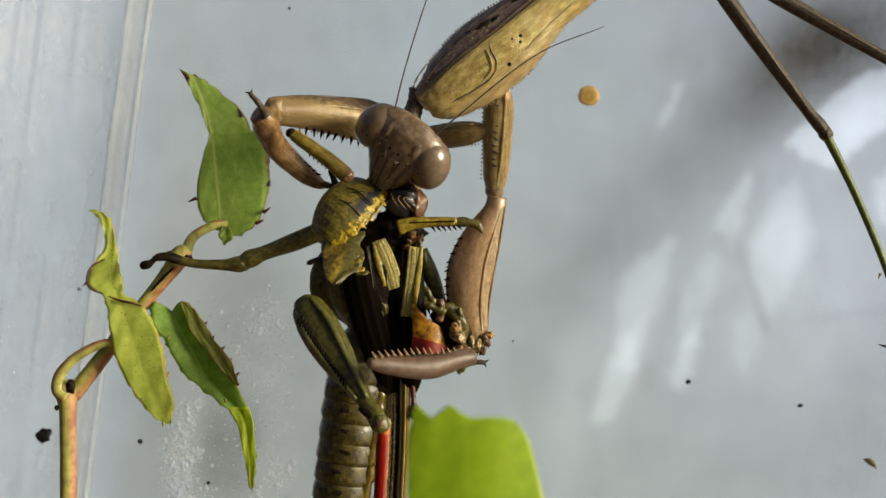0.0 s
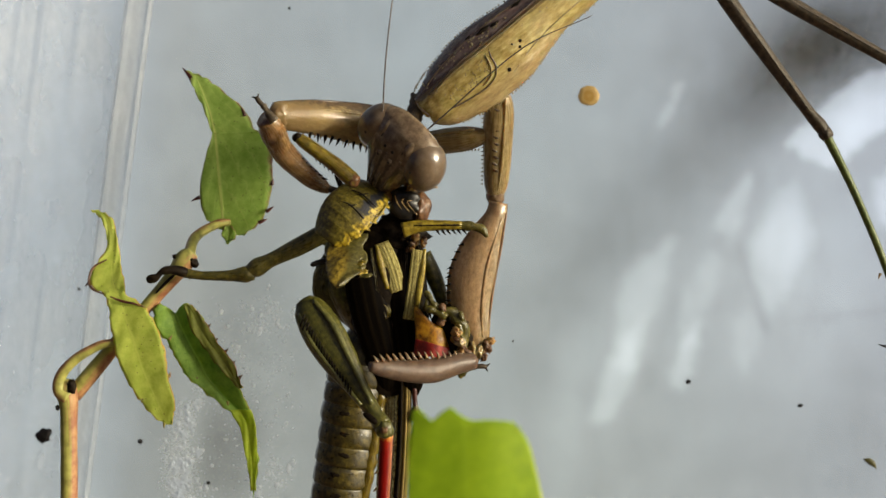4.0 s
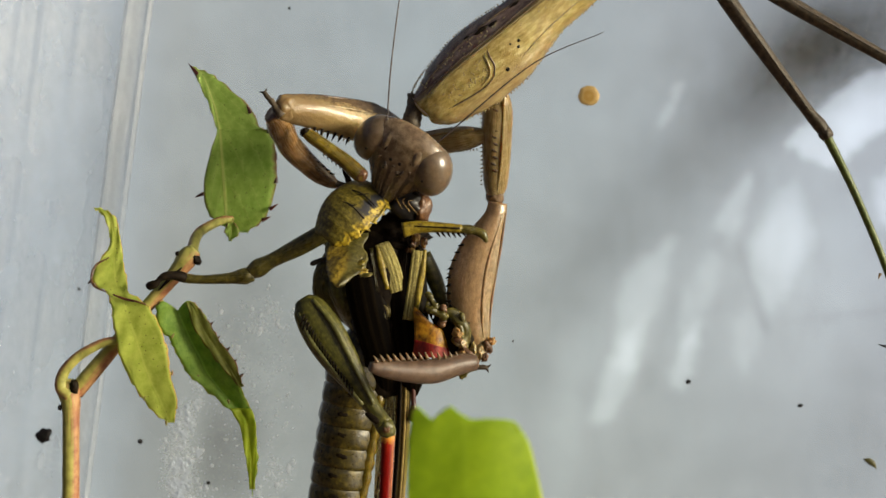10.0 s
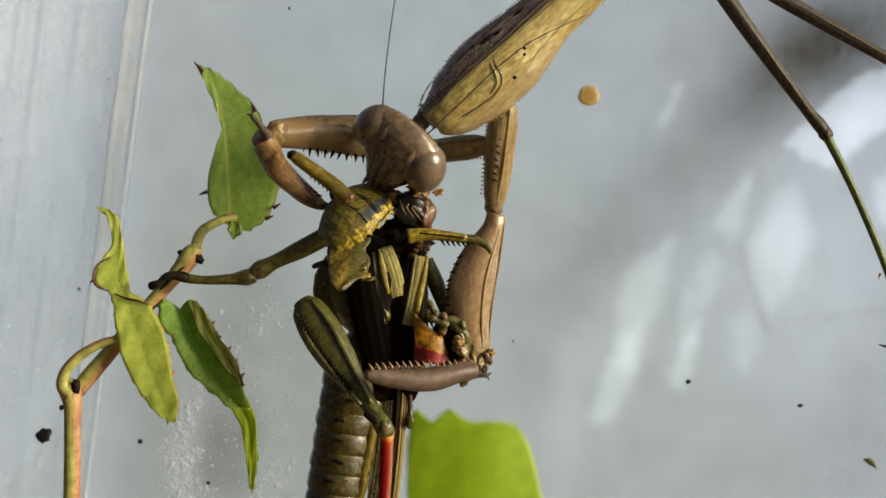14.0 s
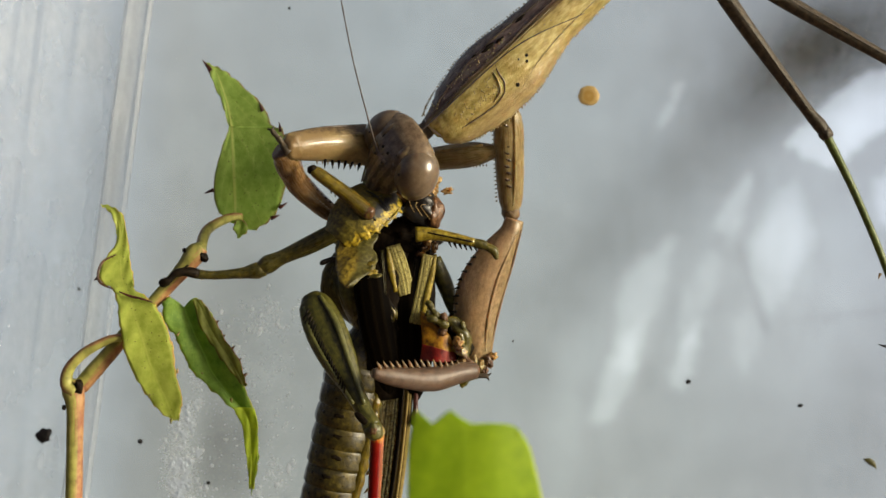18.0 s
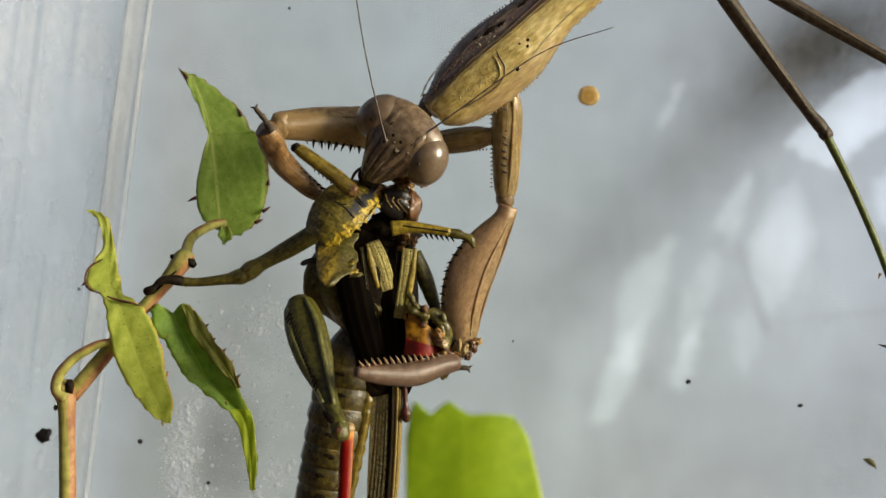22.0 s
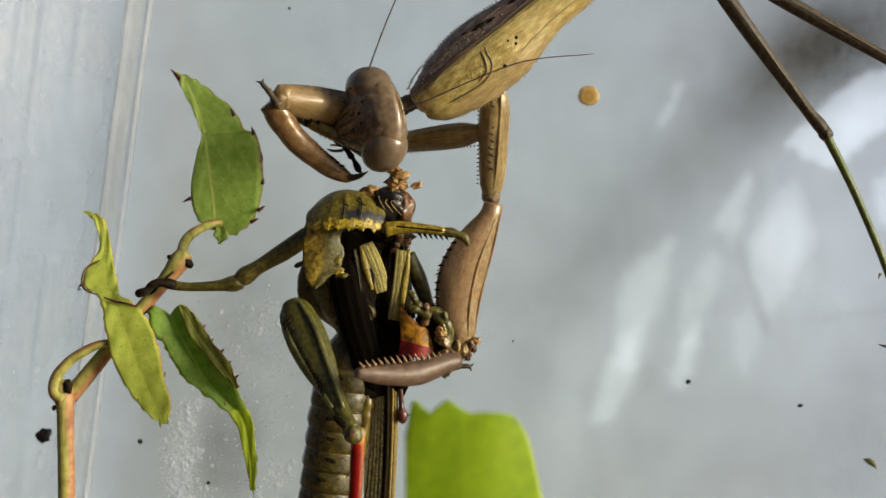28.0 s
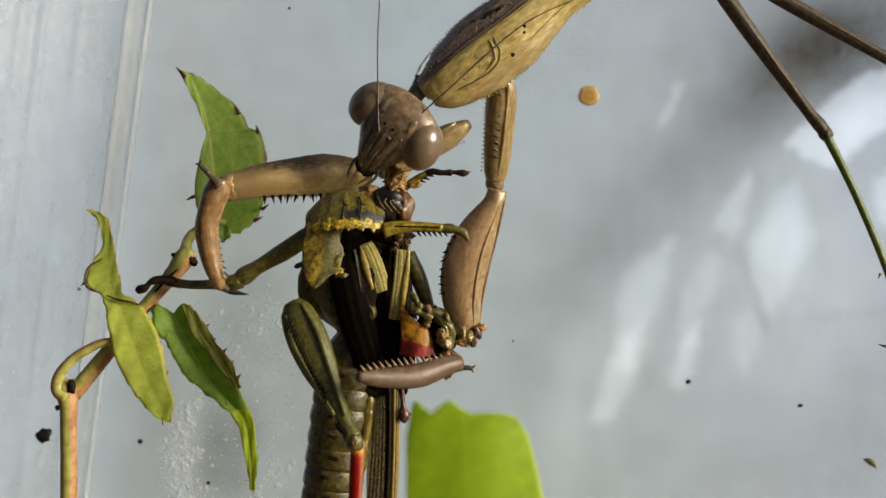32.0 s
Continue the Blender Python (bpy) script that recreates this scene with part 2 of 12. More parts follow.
SHIELD = two_tone()
HEADSKIN = head_skin()
REDSHIN = shin_skin()
LIMB = limb_tone("brown_and_tan_limb", 1.0, (0.15, 0.10, 0.052), (0.40, 0.29, 0.12), -0.0016, 0.3, 0.0098)
LIMBMAUVE = limb_tone("mauve_and_brown_limb", -1.0, (0.29, 0.195, 0.085), (0.31, 0.2, 0.105), -0.0003, 0.18)


def wing(name, base, line, freq, rough=0.4, net=0.0):
    """Wing skin with ribs along it."""
    m, nt, b = shader(name, rough, 0, 0.0, 0.04)
    w = node(nt, "TexWave", {"Vector": coords(nt, (1, 0.12, 1), "UV"), "Scale": freq, "Distortion": 1.2, "Detail": 2.0, "Detail Scale": 1.5}, bands_direction="X")
    n = node(nt, "TexNoise", {"Vector": coords(nt, 900), "Detail": 4.0})
    c = mix(nt, ramp(nt, w.outputs[0], [(0.55, (0, 0, 0)), (0.8, (1, 1, 1))]), base, line)
    c = mix(nt, 0.6, c, ramp(nt, n.outputs[0], [(0.3, (0.25, 0.25, 0.25)), (0.7, (0.75, 0.75, 0.75))]), "OVERLAY")
    if net:
        v = node(nt, "TexVoronoi", {"Vector": coords(nt, (4600, 3600, 3600)), "Randomness": 0.7})
        c = mix(nt, ramp(nt, v.outputs[0], [(0.38, (net,) * 3), (0.5, (0, 0, 0))]), c, (0.03, 0.024, 0.012))
    nt.links.new(c, b.inputs["Base Color"])
    bumped(nt, b, w.outputs[0], 0.2)
    return m


WINGDARK = wing("dark_wing_case", (0.0025, 0.0017, 0.001), (0.006, 0.004, 0.0018), 4.0, 0.55)
WINGNET = wing("netted_wing_base", (0.52, 0.46, 0.18), (0.42, 0.35, 0.10), 1.6, 0.45, 0.97)
WINGAMBER = wing("amber_wing_edge", (0.33, 0.25, 0.09), (0.22, 0.155, 0.055), 3.4, 0.35, 0.5)


def membrane():
    """Clear amber hind wing, crossed by fine brown veins."""
    m, nt, b = shader("amber_wing_membrane", 0.25, 0, 0.3)
    v = node(nt, "TexVoronoi", {"Vector": coords(nt, (2200, 700, 1500))}, feature="DISTANCE_TO_EDGE")
    n = node(nt, "TexNoise", {"Vector": coords(nt, 500), "Detail": 3.0})
    vein = node(nt, "MapRange", {0: v.outputs[0], 1: 0.03, 2: 0.08, 3: 1.0, 4: 0.0}).outputs[0]
    c = mix(nt, vein, ramp(nt, n.outputs[0], [(0.3, (0.44, 0.30, 0.09)), (0.7, (0.66, 0.50, 0.2))]), (0.10, 0.055, 0.015))
    nt.links.new(c, b.inputs["Base Color"])
    tl = node(nt, "BsdfTranslucent", {0: c})
    body = node(nt, "MixShader", {0: 0.5, 1: b.outputs[0], 2: tl.outputs[0]})
    clear = node(nt, "BsdfTransparent", {0: (0.95, 0.85, 0.6, 1)})
    k = node(nt, "Math", {0: vein, 1: 0.45}, operation="MAXIMUM").outputs[0]
    mx = node(nt, "MixShader", {0: k, 1: clear.outputs[0], 2: body.outputs[0]})
    nt.links.new(mx.outputs[0], nt.nodes["Material Output"].inputs[0])
    return m


MEMBRANE = membrane()


def saddle_skin():
    """Neck saddle of the grasshopper: olive, with a blue-black band and a yellow rim."""
    m, nt, b = shader("saddle_skin", 0.38, 0, 0.1)
    uv = node(nt, "SeparateXYZ", {0: node(nt, "TexCoord").outputs["UV"]})
    big = node(nt, "TexNoise", {"Vector": coords(nt, 700), "Detail": 5.0})
    pit = node(nt, "TexVoronoi", {"Vector": coords(nt, 2200)})
    v = node(nt, "Math", {0: big.outputs[0], 1: 0.16, 2: uv.outputs[1]}, operation="MULTIPLY_ADD").outputs[0]
    u = node(nt, "Math", {0: big.outputs[0], 1: 0.2, 2: uv.outputs[0]}, operation="MULTIPLY_ADD").outputs[0]
    green = ramp(nt, big.outputs[0], [(0.3, (0.045, 0.036, 0.005)), (0.5, (0.115, 0.092, 0.012)), (0.72, (0.22, 0.175, 0.025))])
    band = node(nt, "Math", {0: ramp(nt, v, [(0.64, (0, 0, 0)), (0.71, (1, 1, 1)), (0.85, (1, 1, 1)), (0.88, (0, 0, 0))]), 1: ramp(nt, u, [(0.5, (0, 0, 0)), (0.66, (1, 1, 1))])}, operation="MULTIPLY").outputs[0]
    c = mix(nt, band, green, (0.011, 0.012, 0.018))
    rim = ramp(nt, v, [(0.88, (0, 0, 0)), (0.93, (1, 1, 1))])
    c = mix(nt, rim, c, ramp(nt, big.outputs[0], [(0.38, (0.12, 0.082, 0.005)), (0.5, (0.34, 0.24, 0.012)), (0.65, (0.56, 0.41, 0.03))]))
    c = mix(nt, ramp(nt, pit.outputs[0], [(0.12, (0.4, 0.4, 0.4)), (0.24, (0, 0, 0))]), c, (0.02, 0.014, 0.004))
    nt.links.new(c, b.inputs["Base Color"])
    bumped(nt, b, pit.outputs[0], 0.35)
    return m


SADDLE = saddle_skin()


def lobe_skin():
    """Side lobe: yellow brown with dark pits, turning olive green at its inner side."""
    m, nt, b = shader("lobe_skin", 0.38, 0, 0.1)
    u = node(nt, "SeparateXYZ", {0: node(nt, "TexCoord").outputs["UV"]}).outputs[0]
    big = node(nt, "TexNoise", {"Vector": coords(nt, 600), "Detail": 5.0})
    pit = node(nt, "TexVoronoi", {"Vector": coords(nt, 2300)})
    w = node(nt, "Math", {0: big.outputs[0], 1: 0.4, 2: u}, operation="MULTIPLY_ADD").outputs[0]
    brown = ramp(nt, big.outputs[0], [(0.35, (0.07, 0.045, 0.006)), (0.5, (0.22, 0.152, 0.016)), (0.66, (0.4, 0.29, 0.035))])
    green = ramp(nt, big.outputs[0], [(0.3, (0.035, 0.03, 0.007)), (0.5, (0.08, 0.07, 0.015)), (0.72, (0.15, 0.13, 0.03))])
    c = mix(nt, ramp(nt, w, [(0.66, (0, 0, 0)), (0.8, (1, 1, 1))]), brown, green)
    c = mix(nt, ramp(nt, pit.outputs[0], [(0.15, (0.7, 0.7, 0.7)), (0.3, (0, 0, 0))]), c, (0.03, 0.02, 0.004))
    nt.links.new(c, b.inputs["Base Color"])
    bumped(nt, b, pit.outputs[0], 0.4)
    return m


LOBE = lobe_skin()


def leaf_skin(name, low, high, edge, spots=0.6, veins=0.16):
    """Leaf: mottled green, pale veins from the midrib, tinted rim, dark specks; light passes through."""
    m, nt, b = shader(name, 0.45, 0, 0.05)
    uv = node(nt, "SeparateXYZ", {0: node(nt, "TexCoord").outputs["UV"]})
    side = node(nt, "Math", {0: uv.outputs[0], 1: 0.5}, operation="SUBTRACT")
    side = node(nt, "Math", {0: side.outputs[0]}, operation="ABSOLUTE").outputs[0]
    big = node(nt, "TexNoise", {"Vector": coords(nt, 260), "Detail": 6.0, "Roughness": 0.6})
    fine = node(nt, "TexVoronoi", {"Vector": coords(nt, 1500)}, feature="DISTANCE_TO_EDGE")
    c = ramp(nt, big.outputs[0], [(0.32, low), (0.68, high)])
    slant = node(nt, "Math", {0: side, 1: -0.75, 2: uv.outputs[1]}, operation="MULTIPLY_ADD")
    wob = node(nt, "Math", {0: big.outputs[0], 1: 0.12, 2: slant.outputs[0]}, operation="MULTIPLY_ADD")
    rib = node(nt, "Math", {0: wob.outputs[0], 1: 7.0}, operation="MULTIPLY")
    rib = node(nt, "Math", {0: rib.outputs[0], 1: 0.5}, operation="PINGPONG").outputs[0]
    vein = node(nt, "MapRange", {0: rib, 1: 0.0, 2: 0.05, 3: veins, 4: 0.0}).outputs[0]
    mid = node(nt, "MapRange", {0: side, 1: 0.012, 2: 0.03, 3: veins * 2, 4: 0.0}).outputs[0]
    vv = node(nt, "Math", {0: vein, 1: mid}, operation="MAXIMUM").outputs[0]
    c = mix(nt, vv, c, tuple(min(1, x * 1.5 + 0.06) for x in high))
    rim = node(nt, "Math", {0: big.outputs[0], 1: 0.10, 2: side}, operation="MULTIPLY_ADD").outputs[0]
    c = mix(nt, node(nt, "MapRange", {0: rim, 1: 0.515, 2: 0.555}).outputs[0], c, edge)
    dots = node(nt, "TexVoronoi", {"Vector": coords(nt, 430), "Randomness": 1.0})
    c = mix(nt, ramp(nt, dots.outputs[0], [(0.09, (spots,) * 3), (0.13, (0, 0, 0))]), c, (0.03, 0.02, 0.01))
    nt.links.new(c, b.inputs["Base Color"])
    h = node(nt, "Math", {0: fine.outputs[0], 1: vv}, operation="SUBTRACT")
    bumped(nt, b, h.outputs[0], 0.45, 0.00012)
    tr = node(nt, "BsdfTranslucent", {0: c})
    mx = node(nt, "MixShader", {0: 0.5, 1: b.outputs[0], 2: tr.outputs[0]})
    nt.links.new(mx.outputs[0], nt.nodes["Material Output"].inputs[0])
    return m


LEAF = leaf_skin("leaf_green", (0.41, 0.62, 0.12), (0.64, 0.82, 0.23), (0.32, 0.15, 0.07), 0.6, 0.3)
LEAFYELLOW = leaf_skin("leaf_yellow_green", (0.50, 0.61, 0.09), (0.70, 0.78, 0.17), (0.66, 0.40, 0.07), 0.7, 0.1)
LEAFDEEP = leaf_skin("leaf_deep_green", (0.20, 0.38, 0.05), (0.40, 0.60, 0.10), (0.50, 0.46, 0.06), 0.3, 0.2)
LEAFOLIVE = leaf_skin("leaf_olive_margin", (0.19, 0.22, 0.035), (0.33, 0.36, 0.06), (0.30, 0.09, 0.03), 0.3, 0.1)
LEAFTAIL = leaf_skin("leaf_lime_tail", (0.42, 0.56, 0.02), (0.62, 0.74, 0.05), (0.62, 0.70, 0.05), 0.2, 0.1)
LEAFFRONT = leaf_skin("leaf_bright_green", (0.32, 0.50, 0.010), (0.46, 0.65, 0.02), (0.60, 0.70, 0.03), 0.0, 0.05)


def stem_skin():
    m, nt, b = shader("stem_skin", 0.5)
    big = node(nt, "TexNoise", {"Vector": coords(nt, 240), "Detail": 6.0})
    u = node(nt, "SeparateXYZ", {0: node(nt, "TexCoord").outputs["UV"]}).outputs[0]
    streak = node(nt, "TexNoise", {"Vector": coords(nt, (7.0, 1.2, 1.0), "UV"), "Detail": 4.0})
    c = ramp(nt, big.outputs[0], [(0.3, (0.20, 0.20, 0.045)), (0.55, (0.37, 0.355, 0.085)), (0.75, (0.46, 0.40, 0.13))])
    uu = node(nt, "Math", {0: streak.outputs[0], 1: 0.3, 2: u}, operation="MULTIPLY_ADD").outputs[0]
    c = mix(nt, ramp(nt, uu, [(0.42, (0, 0, 0)), (0.50, (0.85, 0.85, 0.85)), (0.72, (0.85, 0.85, 0.85)), (0.78, (0, 0, 0))]), c, ramp(nt, big.outputs[0], [(0.35, (0.27, 0.07, 0.045)), (0.65, (0.46, 0.23, 0.11))]))
    nt.links.new(c, b.inputs["Base Color"])
    bumped(nt, b, streak.outputs[0], 0.5)
    return m


STEM = stem_skin()


def pane_skin(name, haze, tint):
    """Scuffed clear plastic: mostly see-through, with a milky scatter that varies."""
    m, nt, b = shader(name, 0.25)
    n = node(nt, "TexNoise", {"Vector": coords(nt, (38, 38, 16)), "Detail": 6.0, "Roughness": 0.62})
    f = node(nt, "TexNoise", {"Vector": coords(nt, (1400, 1400, 60)), "Detail": 3.0})
    b.inputs["Base Color"].default_value = (*tint, 1)
    tl = node(nt, "BsdfTranslucent", {0: (*tint, 1)})
    body = node(nt, "MixShader", {0: 0.5, 1: b.outputs[0], 2: tl.outputs[0]})
    clear = node(nt, "BsdfTransparent", {0: (0.97, 0.98, 0.98, 1)})
    a = node(nt, "MapRange", {0: n.outputs[0], 1: 0.3, 2: 0.75, 3: haze * 0.6, 4: haze * 1.3}).outputs[0]
    s = node(nt, "MapRange", {0: f.outputs[0], 1: 0.68, 2: 0.8, 3: 0.0, 4: 0.05}).outputs[0]
    fac = node(nt, "Math", {0: a, 1: s}, operation="ADD").outputs[0]
    mx = node(nt, "MixShader", {0: fac, 1: clear.outputs[0], 2: body.outputs[0]})
    nt.links.new(mx.outputs[0], nt.nodes["Material Output"].inputs[0])
    return m


PANE = pane_skin("scuffed_clear_plastic", 0.10, (0.78, 0.80, 0.80))
RIB = pane_skin("white_plastic_rib", 0.4, (0.9, 0.93, 0.96))
RIDGE = pane_skin("milky_clear_plastic", 0.30, (0.80, 0.83, 0.86))


def lime():
    m, nt, b = shader("lime_scale", 0.8)
    b.inputs["Base Color"].default_value = (0.80, 0.87, 0.96, 1)
    tl = node(nt, "BsdfTranslucent", {0: (0.82, 0.88, 0.96, 1)})
    n = node(nt, "TexNoise", {"Vector": coords(nt, 900), "Detail": 4.0})
    k = node(nt, "MapRange", {0: n.outputs[0], 1: 0.3, 2: 0.7, 3: 0.4, 4: 0.6})
    mx = node(nt, "MixShader", {0: k.outputs[0], 1: b.outputs[0], 2: tl.outputs[0]})
    clear = node(nt, "BsdfTransparent")
    thin = node(nt, "MixShader", {0: 0.7, 1: clear.outputs[0], 2: mx.outputs[0]})
    nt.links.new(thin.outputs[0], nt.nodes["Material Output"].inputs[0])
    return m


LIME = lime()
SPECK = cuticle("dark_dirt", (0.004, 0.003, 0.004), (0.008, 0.006, 0.007), (0.02, 0.013, 0.016), 0.7, coat=0.0)


def ringed_drop():
    """Dried drop: amber ring round a paler middle."""
    m, nt, b = shader("dried_amber_drop", 0.3, 0, 0.3)
    d = node(nt, "VectorMath", {0: coords(nt, 1000)}, operation="LENGTH").outputs["Value"]
    n = node(nt, "TexNoise", {"Vector": coords(nt, 1600), "Detail": 3.0})
    q = node(nt, "Math", {0: n.outputs[0], 1: 0.8, 2: d}, operation="MULTIPLY_ADD").outputs[0]
    c = ramp(nt, q, [(0.4, (0.52, 0.36, 0.14)), (0.7, (0.46, 0.28, 0.07)), (1.0, (0.42, 0.24, 0.05)), (1.25, (0.5, 0.34, 0.13))])
    nt.links.new(c, b.inputs["Base Color"])
    bumped(nt, b, n.outputs[0], 0.4)
    return m


DROPLET = ringed_drop()


def wood():
    m, nt, b = shader("table_wood", 0.5)
    n = node(nt, "TexNoise", {"Vector": coords(nt, (3, 40, 40)), "Detail": 6.0})
    nt.links.new(ramp(nt, n.outputs[0], [(0.3, (0.16, 0.09, 0.05)), (0.7, (0.34, 0.22, 0.12))]), b.inputs["Base Color"])
    return m


WOOD = wood()


def distance_skin():
    """Glowing card far behind the box, out of focus: soft painted light and shade."""
    m = bpy.data.materials.new("painted_distance_glow")
    m.use_nodes = True
    nt = m.node_tree
    nt.nodes.clear()
    co = node(nt, "TexCoord").outputs["UV"]
    p = node(nt, "SeparateXYZ", {0: co})
    base = node(nt, "TexNoise", {"Vector": node(nt, "Mapping", {0: co, 3: (3.2, 2.2, 1)}).outputs[0], "Detail": 3.0})
    total = node(nt, "MapRange", {0: base.outputs[0], 1: 0.3, 2: 0.7, 3: -0.03, 4: 0.03}).outputs[0]

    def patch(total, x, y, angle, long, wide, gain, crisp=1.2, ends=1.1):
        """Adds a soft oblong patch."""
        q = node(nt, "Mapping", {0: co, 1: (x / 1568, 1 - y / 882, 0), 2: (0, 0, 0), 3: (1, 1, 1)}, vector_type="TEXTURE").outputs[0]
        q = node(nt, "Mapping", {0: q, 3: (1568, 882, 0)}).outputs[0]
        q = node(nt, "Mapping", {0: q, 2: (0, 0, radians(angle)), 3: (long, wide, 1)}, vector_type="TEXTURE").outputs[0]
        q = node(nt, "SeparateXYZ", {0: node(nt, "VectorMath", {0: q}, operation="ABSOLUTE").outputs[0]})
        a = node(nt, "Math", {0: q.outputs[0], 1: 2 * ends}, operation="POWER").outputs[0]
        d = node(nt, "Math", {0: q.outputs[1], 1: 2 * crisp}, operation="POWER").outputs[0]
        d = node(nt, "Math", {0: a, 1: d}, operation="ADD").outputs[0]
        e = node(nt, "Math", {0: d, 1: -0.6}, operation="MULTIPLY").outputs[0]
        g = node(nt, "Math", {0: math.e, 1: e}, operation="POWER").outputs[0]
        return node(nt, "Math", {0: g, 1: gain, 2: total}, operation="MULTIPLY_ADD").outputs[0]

    pix = node(nt, "Mapping", {0: co, 1: (0, 882, 0), 3: (1568, -882, 0)}).outputs[0]
    wave = node(nt, "TexNoise", {"Vector": node(nt, "Mapping", {0: pix, 3: (0.012, 0.012, 1)}).outputs[0], "Detail": 3.0}).outputs["Color"]
    wave = node(nt, "VectorMath", {0: wave, 1: (0.5, 0.5, 0.5)}, operation="SUBTRACT").outputs[0]
    pix = node(nt, "VectorMath", {0: wave, 1: (34, 34, 0), 2: pix}, operation="MULTIPLY_ADD").outputs[0]

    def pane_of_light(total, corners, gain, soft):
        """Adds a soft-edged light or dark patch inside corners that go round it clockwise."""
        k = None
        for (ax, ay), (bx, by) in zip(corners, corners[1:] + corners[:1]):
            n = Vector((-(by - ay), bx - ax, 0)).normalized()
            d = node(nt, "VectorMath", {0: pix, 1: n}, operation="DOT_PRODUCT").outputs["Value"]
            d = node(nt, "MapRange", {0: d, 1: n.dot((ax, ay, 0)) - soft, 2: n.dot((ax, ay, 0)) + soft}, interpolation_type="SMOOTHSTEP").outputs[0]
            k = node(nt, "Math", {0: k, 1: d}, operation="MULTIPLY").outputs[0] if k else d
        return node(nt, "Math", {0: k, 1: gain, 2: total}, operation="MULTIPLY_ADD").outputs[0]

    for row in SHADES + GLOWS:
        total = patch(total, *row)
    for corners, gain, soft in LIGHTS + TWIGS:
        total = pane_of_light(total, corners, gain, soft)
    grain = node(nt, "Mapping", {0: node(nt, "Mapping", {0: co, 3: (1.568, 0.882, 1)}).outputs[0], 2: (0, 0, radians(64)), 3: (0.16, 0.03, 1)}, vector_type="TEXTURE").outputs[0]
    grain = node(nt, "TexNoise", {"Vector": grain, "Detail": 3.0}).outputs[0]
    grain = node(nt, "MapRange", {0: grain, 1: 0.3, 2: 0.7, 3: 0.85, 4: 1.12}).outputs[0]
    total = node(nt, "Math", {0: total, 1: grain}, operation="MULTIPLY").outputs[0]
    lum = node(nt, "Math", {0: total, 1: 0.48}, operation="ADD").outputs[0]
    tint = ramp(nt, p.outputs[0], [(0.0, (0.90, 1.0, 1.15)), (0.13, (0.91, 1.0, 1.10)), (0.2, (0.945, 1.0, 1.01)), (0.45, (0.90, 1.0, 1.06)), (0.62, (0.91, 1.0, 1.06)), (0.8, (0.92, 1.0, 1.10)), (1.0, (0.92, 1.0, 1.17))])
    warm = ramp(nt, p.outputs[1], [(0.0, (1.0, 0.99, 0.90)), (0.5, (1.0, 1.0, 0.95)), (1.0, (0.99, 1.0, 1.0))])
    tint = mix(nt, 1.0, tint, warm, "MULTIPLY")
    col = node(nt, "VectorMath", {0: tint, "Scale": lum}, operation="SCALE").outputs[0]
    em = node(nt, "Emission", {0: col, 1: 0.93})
    out = node(nt, "OutputMaterial", {0: em.outputs[0]})
    return m


# soft light and shade painted on the distance: across, down, slant, length, breadth, gain
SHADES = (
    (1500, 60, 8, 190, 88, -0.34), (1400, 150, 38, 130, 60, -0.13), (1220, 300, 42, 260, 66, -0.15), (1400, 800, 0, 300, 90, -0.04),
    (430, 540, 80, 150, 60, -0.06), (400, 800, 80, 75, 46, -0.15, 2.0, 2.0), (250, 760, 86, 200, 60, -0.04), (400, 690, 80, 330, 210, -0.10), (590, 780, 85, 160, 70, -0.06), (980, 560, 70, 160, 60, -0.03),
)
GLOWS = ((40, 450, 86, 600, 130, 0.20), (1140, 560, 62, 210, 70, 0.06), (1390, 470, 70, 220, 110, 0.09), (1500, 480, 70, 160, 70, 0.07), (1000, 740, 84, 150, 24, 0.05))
# lit patches and dark twig lines painted into the glow: corners, gain, softness of the edge
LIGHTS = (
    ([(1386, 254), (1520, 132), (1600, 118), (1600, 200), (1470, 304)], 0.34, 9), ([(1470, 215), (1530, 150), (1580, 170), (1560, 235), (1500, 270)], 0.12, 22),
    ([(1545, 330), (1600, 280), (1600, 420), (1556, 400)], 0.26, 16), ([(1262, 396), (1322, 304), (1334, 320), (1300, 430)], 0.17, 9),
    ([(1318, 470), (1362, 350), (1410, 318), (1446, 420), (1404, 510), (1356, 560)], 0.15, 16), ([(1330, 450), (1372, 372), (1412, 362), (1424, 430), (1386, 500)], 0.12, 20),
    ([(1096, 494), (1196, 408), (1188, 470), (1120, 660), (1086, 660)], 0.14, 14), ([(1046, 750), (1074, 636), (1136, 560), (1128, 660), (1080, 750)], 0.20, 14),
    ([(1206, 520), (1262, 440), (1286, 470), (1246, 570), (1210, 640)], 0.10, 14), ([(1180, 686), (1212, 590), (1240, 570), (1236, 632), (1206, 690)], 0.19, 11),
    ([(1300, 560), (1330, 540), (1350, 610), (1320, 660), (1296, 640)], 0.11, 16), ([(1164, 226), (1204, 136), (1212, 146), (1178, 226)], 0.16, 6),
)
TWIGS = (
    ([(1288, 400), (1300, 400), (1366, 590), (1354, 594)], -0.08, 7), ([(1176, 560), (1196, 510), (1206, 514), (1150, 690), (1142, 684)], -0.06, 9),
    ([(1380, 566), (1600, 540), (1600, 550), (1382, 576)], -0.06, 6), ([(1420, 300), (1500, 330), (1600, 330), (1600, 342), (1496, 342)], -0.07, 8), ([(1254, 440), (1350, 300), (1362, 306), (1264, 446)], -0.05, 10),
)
DISTANCE = distance_skin()

# ---- shape helpers ----


